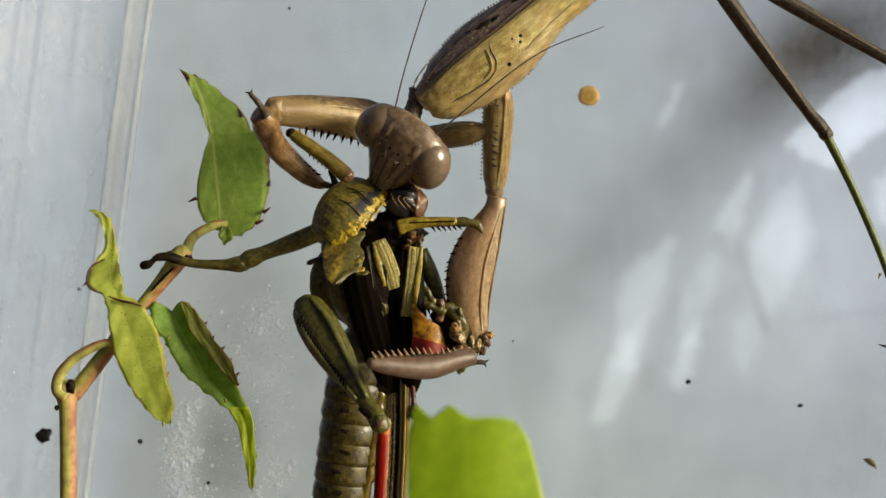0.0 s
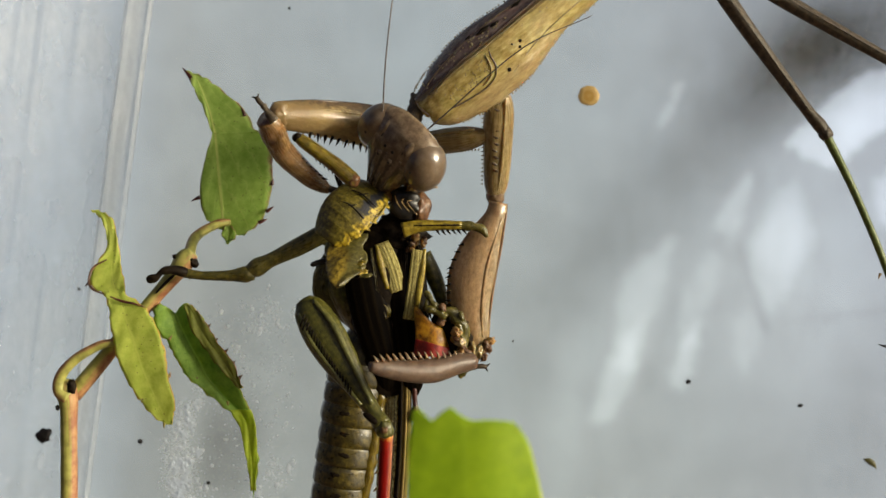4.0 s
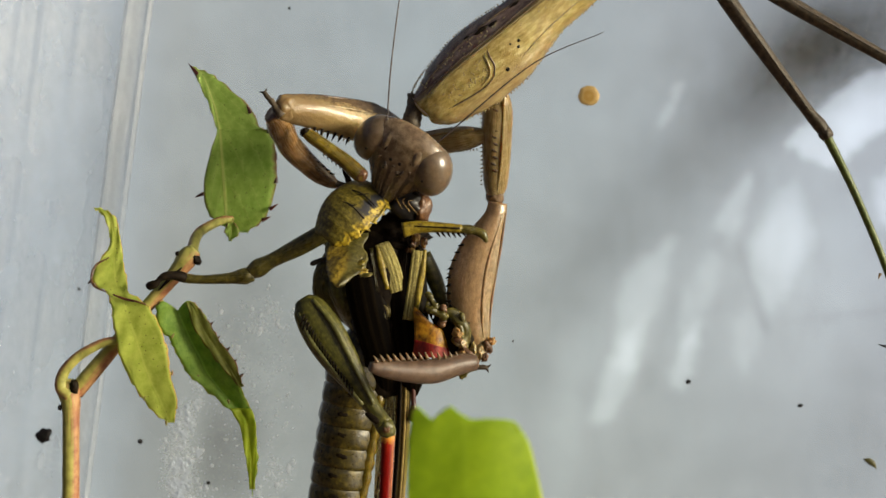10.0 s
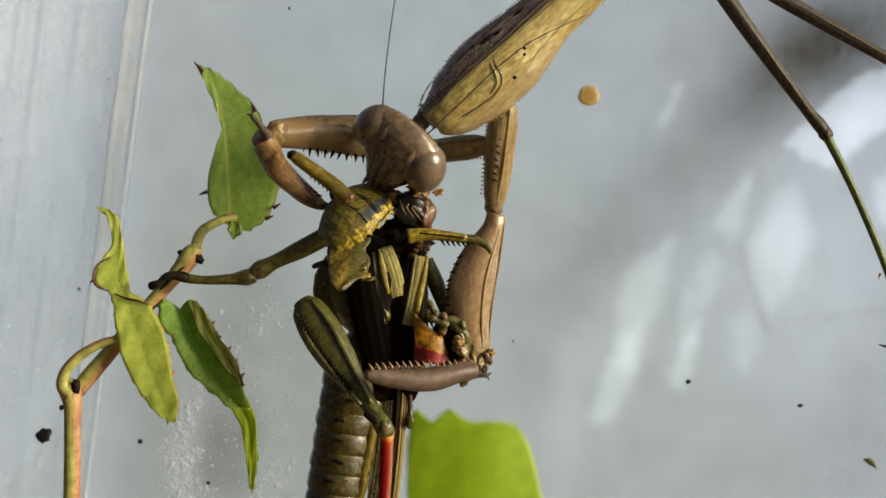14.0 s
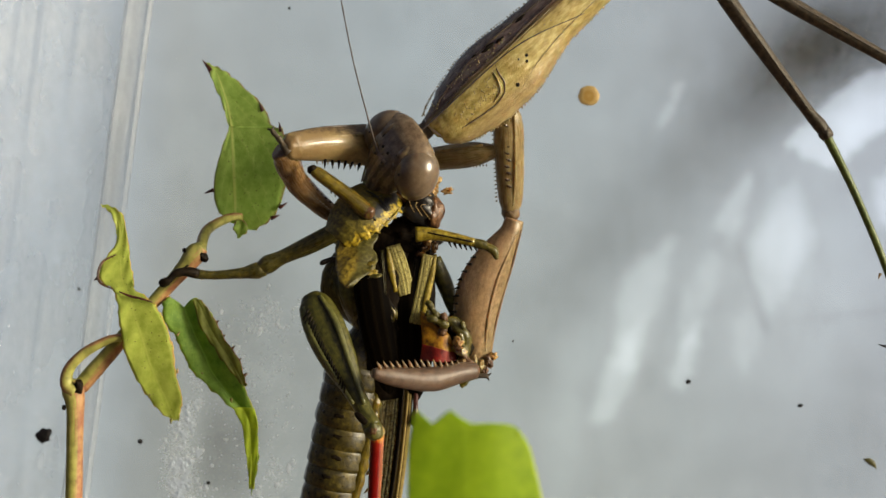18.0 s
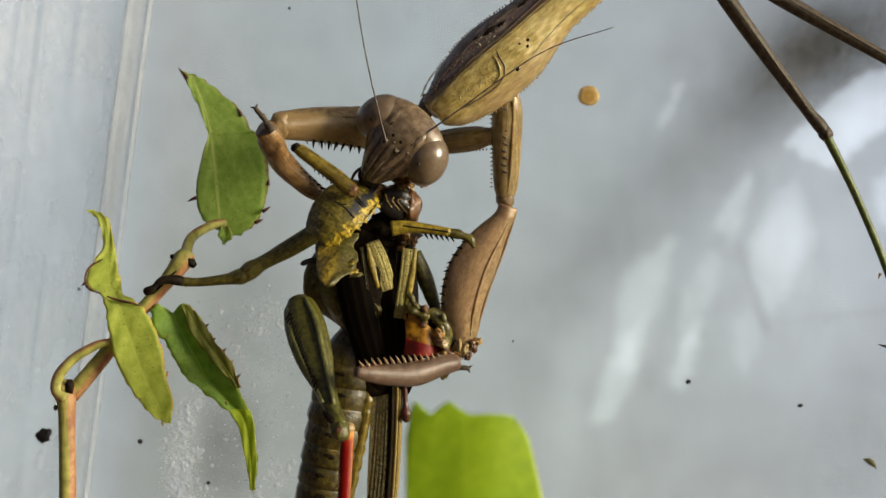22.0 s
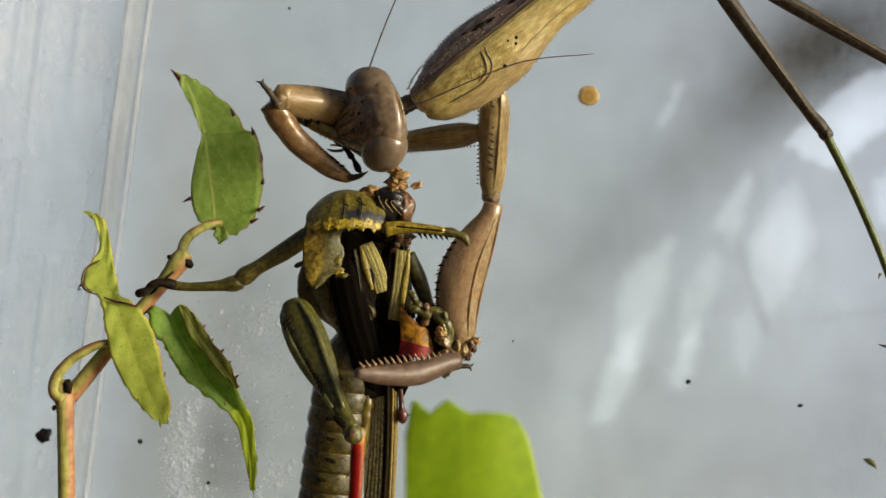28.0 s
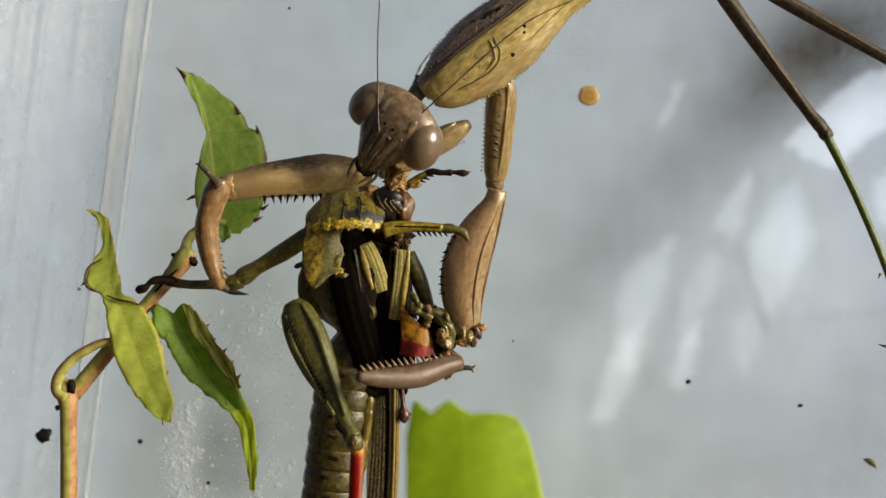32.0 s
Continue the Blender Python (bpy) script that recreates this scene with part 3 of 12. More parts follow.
def catmull(rows, k):
    """Smooth in-between rows."""
    p = [Vector(r) for r in rows]
    p = [p[0] * 2 - p[1]] + p + [p[-1] * 2 - p[-2]]
    out = []
    for i in range(1, len(p) - 2):
        for j in range(k):
            t = j / k
            a, b, c, d = p[i - 1], p[i], p[i + 1], p[i + 2]
            out.append(0.5 * (2 * b + (c - a) * t + (2 * a - 5 * b + 4 * c - d) * t * t + (3 * b - a - 3 * c + d) * t ** 3))
    return out + [p[-2]]


def loft(rows, n=14, k=4, lump=None, wobble=0.03):
    """A closed body along rows of (x, y, z, half breadth, half depth); lump(u, v) swells it."""
    rows = catmull([tuple(r) for r in rows], k)
    bm = bmesh.new()
    uv = bm.loops.layers.uv.new("uv")
    rings = []
    for i, r in enumerate(rows):
        a, b = rows[max(0, i - 1)], rows[min(len(rows) - 1, i + 1)]
        tan = Vector((b[0] - a[0], b[1] - a[1], b[2] - a[2])).normalized()
        side = Vector((-tan[1], tan[0], 0))
        side = side.normalized() if side.length > 1e-6 else Vector((0, 1, 0))
        deep = tan.cross(side)
        ring = []
        for j in range(n):
            w = 2 * math.pi * j / n
            s = 1 + (lump(j / n, i / (len(rows) - 1)) if lump else 0)
            s += wobble * noise.noise(Vector((r[0] * 0.045, math.cos(w) * 1.3 + r[3], math.sin(w) * 1.3)))
            c = Vector(r[:3]) + (side * math.cos(w) * max(r[3], 0.4) + deep * math.sin(w) * max(r[4], 0.4)) * s
            ring.append(bm.verts.new(c * U))
        rings.append(ring)
    last = len(rings) - 1
    for i in range(last):
        for j in range(n):
            f = bm.faces.new((rings[i][j], rings[i][(j + 1) % n], rings[i + 1][(j + 1) % n], rings[i + 1][j]))
            for lp, (a, b) in zip(f.loops, ((j, i), (j + 1, i), (j + 1, i + 1), (j, i + 1))):
                lp[uv].uv = (a / n, b / last)
    bm.faces.new(rings[0][::-1]), bm.faces.new(rings[-1])
    bmesh.ops.recalc_face_normals(bm, faces=bm.faces)
    return bm


def blob(rx, ry, rz, x=0, y=0, z=0, rough=0.0, seed=0, cut=14):
    """A rounded lump, uneven by rough."""
    bm = bmesh.new()
    bmesh.ops.create_uvsphere(bm, u_segments=cut + 4, v_segments=cut, radius=1)
    for v in bm.verts:
        q = v.co + Vector((seed * 7.3, 0, 0))
        s = 1 + rough * (noise.noise(q * 2.1) + (0.55 * noise.noise(q * 5.3) if rough > 0.4 else 0)) if rough else 1
        v.co = Vector((v.co.x * rx * s + x, v.co.y * ry * s + y, v.co.z * rz * s + z)) * U
    return bm


def thorn(length, r=4, bend=0.2):
    return loft([(0, 0, 0, r, r), (length * 0.5, length * bend * 0.4, 0, r * 0.65, r * 0.65), (length, length * bend, 0, 0.5, 0.5)], 6, 2)


def finish(name, bm, material):
    me = bpy.data.meshes.new(name)
    bm.to_mesh(me)
    bm.free()
    me.polygons.foreach_set("use_smooth", [True] * len(me.polygons))
    me.materials.append(material)
    return me


def part(name, bm, material, parent, label="", at=None):
    """One mesh object under a thing or a part; at: its pose there."""
    ob = new(name, finish(name, bm, material) if isinstance(bm, bmesh.types.BMesh) else bm)
    ob.parent = parent
    if at is not None:
        ob.matrix_basis = at
    return tagged(ob, label)


def local(x, y, z=0, rx=0, ry=0, rz=0):
    return pose(x * U, y * U, z * U, rx, ry, rz)


def thing(name, label, category, where, group=""):
    ob = new(name)
    ob.empty_display_size = 0.002
    ob.location = where
    return tagged(ob, label, category, group)


def leaf_blade(mid, left, right, teeth, tooth, fold=0.25, curl=0.0, k=7, seed=1):
    """A leaf: a midrib through mid, breadths to both sides, saw teeth at the rim, folded up along the midrib."""
    rng = random.Random(seed)
    m = catmull(mid, k)
    n = len(m) - 1
    wl, wr = [w[0] for w in catmull([(w, 0, 0) for w in left], k * (len(mid) - 1) // (len(left) - 1))], [w[0] for w in catmull([(w, 0, 0) for w in right], k * (len(mid) - 1) // (len(right) - 1))]
    bm = bmesh.new()
    uv = bm.loops.layers.uv.new("uv")
    cols = 12
    grid = []
    for i, c in enumerate(m):
        a, b = m[max(0, i - 1)], m[min(n, i + 1)]
        tan = (b - a).normalized()
        side = Vector((-tan.y, tan.x, 0)).normalized()
        ph = (i / n * teeth) % 1
        saw = tooth * (1 - ph) * (0.6 + 0.8 * rng.random())
        row = []
        for j in range(cols + 1):
            s = j / cols * 2 - 1
            w = (wl if s > 0 else wr)[min(i, len(wl if s > 0 else wr) - 1)]
            e = abs(s) * max(w, 0.5) + (saw if abs(s) > 0.99 and 0.04 < i / n < 0.96 else 0)
            z = e * fold - curl * e * e * 0.004 + 2.2 * math.sin(i * 1.1 + j * 0.9) * abs(s)
            row.append(bm.verts.new((c + side * math.copysign(e, s) + Vector((0, 0, z))) * U))
        grid.append(row)
    for i in range(n):
        for j in range(cols):
            f = bm.faces.new((grid[i][j], grid[i][j + 1], grid[i + 1][j + 1], grid[i + 1][j]))
            for lp, (a, b) in zip(f.loops, ((j, i), (j + 1, i), (j + 1, i + 1), (j, i + 1))):
                lp[uv].uv = (a / cols, b / n)
    bmesh.ops.recalc_face_normals(bm, faces=bm.faces)
    bmesh.ops.solidify(bm, geom=bm.faces[:], thickness=3 * U)
    return bm


def cross_blade(rows, tooth, fold=0.2, notch=0.0, seed=1, k=5):
    """A leaf by its cross lines from tip to foot: height, rim, midrib, other rim, lift; fine teeth at the rims."""
    rng = random.Random(seed)
    rows = catmull(rows, k)
    bm = bmesh.new()
    uv = bm.loops.layers.uv.new("uv")
    cols, n = 14, len(rows) - 1
    grid = []
    for i, (y, a, m, b, z) in enumerate(rows):
        line = []
        for j in range(cols + 1):
            s = j / cols * 2 - 1
            x = m + (m - a) * s if s < 0 else m + (b - m) * s
            if abs(s) > 0.99:
                x += math.copysign(tooth * ((i * 0.37) % 1) * rng.uniform(0.4, 1.2), s)
            dip = notch * (1 - abs(s)) ** 1.5 * max(0, 1 - 4 * min(i, n - i) / n) if notch else 0
            up = z + fold * abs(x - m) * (1 - 0.4 * abs(s)) + 2.0 * math.sin(i * 0.8 + j * 0.7) * abs(s)
            p = Vector((x, y - dip + 2.5 * math.sin(i * 1.9) * (abs(s) > 0.99), up))
            line.append((bm.verts.new(p * U), bm.verts.new((p - Vector((0, 0, 3))) * U)))
        grid.append(line)

    def face(*spots):
        f = bm.faces.new([grid[p][q][r] for p, q, r in spots])
        for lp, (p, q, r) in zip(f.loops, spots):
            lp[uv].uv = (q / cols, p / n)
    for i in range(n):
        for j in range(cols):
            face((i, j, 0), (i, j + 1, 0), (i + 1, j + 1, 0), (i + 1, j, 0))
            face((i + 1, j, 1), (i + 1, j + 1, 1), (i, j + 1, 1), (i, j, 1))
        for j in (0, cols):
            face((i, j, 0), (i + 1, j, 0), (i + 1, j, 1), (i, j, 1))
    for i in (0, n):
        for j in range(cols):
            face((i, j, 0), (i, j + 1, 0), (i, j + 1, 1), (i, j, 1))
    bmesh.ops.recalc_face_normals(bm, faces=bm.faces)
    return bm


def sheet(nu, nv, spot, thick):
    """A curved plate: spot(u, v) gives its points."""
    bm = bmesh.new()
    uv = bm.loops.layers.uv.new("uv")
    g2 = [[bm.verts.new(Vector(spot(i / nu, j / nv)) * U) for j in range(nv + 1)] for i in range(nu + 1)]
    for i in range(nu):
        for j in range(nv):
            f = bm.faces.new((g2[i][j], g2[i][j + 1], g2[i + 1][j + 1], g2[i + 1][j]))
            for lp, (a, b) in zip(f.loops, ((i, j), (i, j + 1), (i + 1, j + 1), (i + 1, j))):
                lp[uv].uv = (a / nu, b / nv)
    bmesh.ops.recalc_face_normals(bm, faces=bm.faces)
    bmesh.ops.solidify(bm, geom=bm.faces[:], thickness=thick * U)
    return bm


def slab(name, x0, x1, y0, y1, z0, z1, material, edge=0.0005, kind="structure", label="", category=""):
    bm = bmesh.new()
    bmesh.ops.create_cube(bm, size=1)
    for v in bm.verts:
        v.co = Vector(((x0 + x1) / 2 + v.co.x * (x1 - x0), (y0 + y1) / 2 + v.co.y * (y1 - y0), (z0 + z1) / 2 + v.co.z * (z1 - z0)))
    if edge:
        bmesh.ops.bevel(bm, geom=bm.edges[:], offset=edge, segments=2, affect="EDGES")
    me = finish(name, bm, material)
    me.polygons.foreach_set("use_smooth", [False] * len(me.polygons))
    return tagged(new(name, me), label, category, "", kind)

# ---- the box, the table and the distance ----
WALL = 450 * U        # depth of the rear pane behind the animals
slab("table_top", -0.45, 0.45, -0.35, 0.35, -0.03, 0.0, WOOD, 0.003, "structure", "brown wooden table top under the plastic box", "table")
rear_wall = slab("wall_rear", -0.051, 0.085, WALL, WALL + 0.0015, 0.004, 0.27, PANE, 0.0004)
tagged(rear_wall, "scuffed clear plastic rear pane of the insect box", "box wall")
floor_pane = slab("floor", -0.06, 0.085, -0.04, WALL, 0.0, 0.0035, RIDGE, 0.0004)
tagged(floor_pane, "milky plastic floor of the insect box", "box floor")
right_wall = slab("wall_right", 0.0855, 0.087, -0.04, WALL + 0.0015, 0.004, 0.27, PANE, 0.0004)
tagged(right_wall, "clear plastic side pane of the insect box", "box wall")


def upright(name, x0, x1, depth, ribs, material, label):
    """Moulded upright wall of the box between x0 and x1 in millimetres, leaning a little, with ribs at parts of its breadth."""
    n = 60
    bm = bmesh.new()
    rows = []
    for z in np.linspace(0.004, 0.27, 20):
        lean = (z - MID) * 0.13
        row = []
        for i in range(n + 1):
            s = i / n
            rib = sum(h * math.exp(-((s - c) / w) ** 2) for c, w, h in ribs)
            row.append(bm.verts.new(((x0 + (x1 - x0) * s) * 0.001 + lean, WALL - 0.0003 - depth * s ** 1.7 - rib, z)))
        rows.append(row)
    for a, b in zip(rows, rows[1:]):
        for j in range(n):
            bm.faces.new((a[j], a[j + 1], b[j + 1], b[j]))
    bmesh.ops.solidify(bm, geom=bm.faces[:], thickness=0.0011)
    return tagged(new(name, finish(name, bm, material)), label, "box wall", "", "structure")


upright("wall_left", -35.7, -54.3, 0.016, ((0.3, 0.012, 0.0004), (0.46, 0.01, 0.0006), (0.55, 0.02, 0.0004)), RIDGE, "milky ribbed plastic side of the insect box")
upright("wall_corner", -34.3, -37.0, 0.0012, ((0.15, 0.06, 0.0004), (0.85, 0.08, 0.0005)), RIB, "whitish moulded corner rib of the insect box")


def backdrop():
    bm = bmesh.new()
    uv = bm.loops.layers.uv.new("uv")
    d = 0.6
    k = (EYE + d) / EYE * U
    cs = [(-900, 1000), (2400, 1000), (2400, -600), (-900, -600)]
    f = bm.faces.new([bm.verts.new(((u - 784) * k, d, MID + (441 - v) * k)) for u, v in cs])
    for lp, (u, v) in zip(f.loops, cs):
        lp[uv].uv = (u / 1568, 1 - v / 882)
    return tagged(new("backdrop", finish("backdrop", bm, DISTANCE)), "glowing out-of-focus backdrop beyond the box with painted light and shade", "backdrop", "", "structure")


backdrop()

# ---- praying mantis ----
mantis = thing("praying_mantis", "brown praying mantis hanging head down and eating", "mantis", place(1222, -130, 60))


def row_of(name, mesh, parent, n, spot):
    for i in range(n):
        part(name, mesh, None, parent, "", spot(i / (n - 1)))


SPINE = finish("spine", thorn(16, 3.4, 0.1), DARK)
SPINE_PALE = finish("spine", thorn(11, 3.0, 0.15), TAN)
SHORT_SPINE = finish("spine", thorn(11, 2.8, 0.15), DARK)
FINE_TOOTH = finish("spine", thorn(8.5, 2.2, 0.12), TOOTH)
LONG_TOOTH = finish("spine", thorn(13, 3.4, 0.2), MAUVE)
SAW = finish("saw_tooth", thorn(3.2, 2.0, 0.0), TAN)
GRAIN = finish("grain", thorn(4.5, 2.0, 0.0), TAN)

part("thorax", loft([(-170, 130, 0, 50, 55), (-60, 60, 0, 72, 75), (10, 10, 0, 66, 70), (60, -30, 0, 50, 50)]), TAN, mantis, "", FACE)


def mantis_neck_shield():
    prof = [(0, 2, 0, 50, 42), (120, 1, 0, 47, 40), (211, 1, 0, 49, 40), (305, 2, 0, 52, 42), (347, 5, 0, 58, 44), (385, 9, 0, 65, 47), (418, 11, 0, 70, 49), (457, 11, 0, 71, 49), (490, 12, 0, 69, 47), (527, 12, 0, 61, 43), (555, 11, 0, 53, 38), (575, 7, 0, 42, 32), (590, 3, 0, 29, 24), (599, 3, 0, 15, 14)]

    def skin(x, y, up=0.0):
        """A spot on the front of the shield."""
        a, b = next((p, q) for p, q in zip(prof, prof[1:]) if x <= q[0])
        f = (x - a[0]) / (b[0] - a[0])
        c, w, d = (a[i] + (b[i] - a[i]) * f for i in (1, 3, 4))
        return x, y, d * math.sqrt(max(0.02, 1 - ((y - c) / w) ** 2)) + up
    bm = loft(prof, 40, 5, lambda u, v: 0.03 * math.exp(-((u - 0.285) / 0.02) ** 2) - 0.025 * math.exp(-((u - 0.33) / 0.03) ** 2) - 0.02 * math.exp(-((u - 0.17) / 0.03) ** 2))
    ob = part("neck_shield", bm, SHIELD, mantis, "purple brown and olive gold neck shield with saw edges")
    smooth = catmull([(p[0], p[1], p[3]) for p in prof], 8)
    for i in range(150):
        p = smooth[min(len(smooth) - 3, 12 + int(i / 149 * (len(smooth) - 20)))]
        s = 1 if i % 2 else -1
        part("saw_tooth", SAW, None, ob, "", local(p[0] + (i % 7) - 3, p[1] + s * p[2], 0, 0, 0, s * 60))

    def line(name, pts, r, material, up=0.6):
        part(name, loft([(*skin(x, y, up), r if 0 < i < len(pts) - 1 else r * 0.4, r * 0.9) for i, (x, y) in enumerate(pts)], 8, 6), material, ob)
    line("keel", [(200, -17), (326, -18), (400, -15), (450, -15), (495, -16), (540, -12), (572, -6)], 2.2, PURPLE, -0.9)
    line("keel", [(300, -10), (400, -8), (450, -8), (520, -8), (560, -3)], 1.6, TAN)
    line("groove", [(440, -4), (446, 12), (449, 30), (460, 44)], 1.7, PURPLE, -0.4)
    line("panel_edge", [(460, 44), (480, 49), (510, 47), (540, 42), (566, 36)], 1.5, FACE_SKIN, 0.0)
    line("panel_edge", [(452, 4), (456, 22), (466, 38), (486, 44)], 1.6, TAN)
    line("side_ridge", [(150, 31), (300, 34), (380, 44), (430, 58)], 1.0, TAN, -0.2)
    line("side_ridge", [(300, -34), (400, -40), (470, -38), (540, -28), (580, -16)], 1.2, FACE_SKIN, -0.2)
    line("front_rim", [(594, -18), (597, 4), (589, 26), (574, 44), (556, 58)], 2.2, TOOTH, 1.5)
    bead = finish("granule", blob(1.7, 1.5, 1.3, 0, 0, 0, 0.3, 1, 6), TAN)
    r = random.Random(12)
    for i in range(150):
        if i < 70:
            x, y = r.uniform(462, 572), r.uniform(-3, 38)
        elif i < 110:
            x, y = r.uniform(300, 575), r.gauss(-2, 3)
        else:
            x, y = r.uniform(380, 580), r.gauss(-27, 5)
        part("granule", bead, None, ob, "", local(*skin(x, y, -0.4), 0, 0, r.uniform(0, 180)))
    for x, y, a, b in ((428, -34, 15, 4), (404, -30, 9, 3), (455, -40, 6, 3), (350, -34, 12, 3)):
        part("dark_mark", blob(a, b, 2, 0, 0, 0, 0.6, x, 8), DARK, ob, "", local(*skin(x, y, -0.6)))
    for x, y, a in ((434, 49, 4), (395, 30, 3), (388, 22, 3), (404, 18, 2.5)):
        part("spot", blob(a, a, 2, 0, 0, 0, 0.3, x, 8), DARK, ob, "", local(*skin(x, y, -0.6)))
    return ob


neck_shield = mantis_neck_shield()
neck = part("neck", loft([(0, 0, 0, 19, 18), (25, 0, 0, 15, 15), (50, 0, 0, 17, 16), (75, 0, 0, 15, 14)], 16, 6, lambda u, v: 0.06 * math.sin(v * 40) + 0.04 * math.cos(u * 25)), LEGBROWN, mantis)


def mantis_head():
    """Triangular head: x from eye to eye, y to the crown, z out of the face."""
    rows = [(0, 66, -12, 20, 12), (0, 61, -9, 50, 24), (0, 46, -5, 72, 34), (0, 22, 0, 79, 38), (0, -2, 2, 71, 39), (0, -24, 4, 55, 38), (0, -46, 6, 40, 34), (0, -66, 7, 28, 27), (0, -82, 6, 17, 17)]
    ob = part("head", loft(rows, 32, 5, lambda u, v: 0.012 * math.sin(u * 6.28 * 6) * v), HEADSKIN, mantis, "mauve brown triangular head with striped face")
    for s in (-1, 1):
        eye = part("eye", blob(37, 47, 39, 0, 0, 0, 0, 0, 22), EYEM, ob, "glossy mauve compound eye", local(s * 57, 13, -1, 0, 0, s * 18))
        part("pupil_spot", blob(2.8, 2.8, 2, 0, 0, 0, 0, 0, 8), BLACK, eye, "", local(s * -2, -6, 38.0))
        part("eye_rim", loft([(-14 * s, 36, 21, 1.4, 1.4), (-24 * s, 24, 23, 2, 1.8), (-29 * s, 2, 26, 2, 1.8), (-22 * s, -28, 23, 1.4, 1.4)], 8, 4), HEADSKIN, eye)
        part("antenna_socket", blob(6, 6, 5, 0, 0, 0, 0.3, s + 2), FACE_SKIN, ob, "", local(s * 13, -4, 38))
        part("socket_pit", blob(2.4, 2.4, 2, 0, 0, 0, 0, 0, 8), DARK, ob, "", local(s * 13, -5, 42))
        part("crown_groove", loft([(s * 23, 58, 14, 1.2, 1.2), (s * 25, 42, 28, 1.8, 1.5), (s * 26, 22, 36, 1.2, 1.2)], 8, 4), DARK, ob)
        part("cheek_ridge", loft([(s * 30, 10, 36, 2.4, 2.4), (s * 33, -8, 33, 3, 2.6), (s * 24, -32, 34, 2.4, 2.4)], 8, 4), HEADSKIN, ob)
        part("mandible", loft([(s * 12, -70, 8, 8, 10), (s * 14, -84, 8, 7, 9), (s * 5, -97, 8, 3, 4)], 10, 4), DARK, ob)
        part("palp", loft([(s * 17, -66, 0, 3.5, 3.5), (s * 25, -88, 4, 3, 3), (s * 20, -108, 10, 2.6, 2.6), (s * 13, -120, 12, 1.4, 1.4)], 8, 4), FACE_SKIN, ob)
        part("palp", loft([(s * 10, -74, -8, 3.5, 3.5), (s * 12, -98, -4, 3, 3), (s * 6, -118, 4, 1.6, 1.6)], 8, 4), TAN, ob)
    for x, y in ((-9, 14), (9, 14), (0, 5)):
        part("ocellus", blob(3.4, 3.4, 3.0, 0, 0, 0, 0, 0, 8), DARK if y > 10 else FACE_SKIN, ob, "", local(x, y, 38.0))
    for i in range(4):
        x = (i - 1.5) * 13
        part("face_ridge", loft([(x * 1.3, -14, 38 - abs(x) * 0.25, 1.4, 1.6), (x * 1.15, -34, 41 - abs(x) * 0.38, 3.4, 3), (x * 0.9, -56, 38 - abs(x) * 0.35, 2.8, 2.6), (x * 0.7, -72, 30, 1, 1)], 8, 4), FACE_SKIN, ob)
    for x, r in ((-30, 9), (-11, 8), (11, 8), (30, 9)):
        part("crown_lobe", loft([(x * 0.8, 58, 6, 3, 3), (x * 0.95, 46, 20, r, 8), (x, 30, 27, r, 9), (x * 1.05, 16, 31, 4, 4)], 14, 5), HEADSKIN, ob)
    part("lip", blob(16, 13, 12, 0, -78, 10, 0.2, 2), FACE_SKIN, ob)
    part("lip_edge", loft([(-15, -84, 16, 1.5, 1.5), (0, -91, 20, 2.4, 2), (15, -84, 16, 1.5, 1.5)], 8, 4), DARK, ob)
    return ob


head = mantis_head()
antenna_up = part("antenna", loft([(0, 0, 0, 2.2, 2.2), (60, 3, 0, 1.5, 1.5), (200, 5, 4, 1.25, 1.25), (480, -8, 0, 0.8, 0.8)], 8, 14, lambda u, v: 0.16 * math.sin(v * 420)), THREAD, mantis, "thin dark thread-like antenna")
antenna_side = part("antenna", loft([(0, 0, 0, 2.1, 2.1), (120, 3, 0, 1.4, 1.4), (300, 4, 4, 1.1, 1.1), (430, -30, 0, 0.7, 0.7)], 8, 14, lambda u, v: 0.16 * math.sin(v * 380)), THREAD, mantis, "thin dark thread-like antenna")


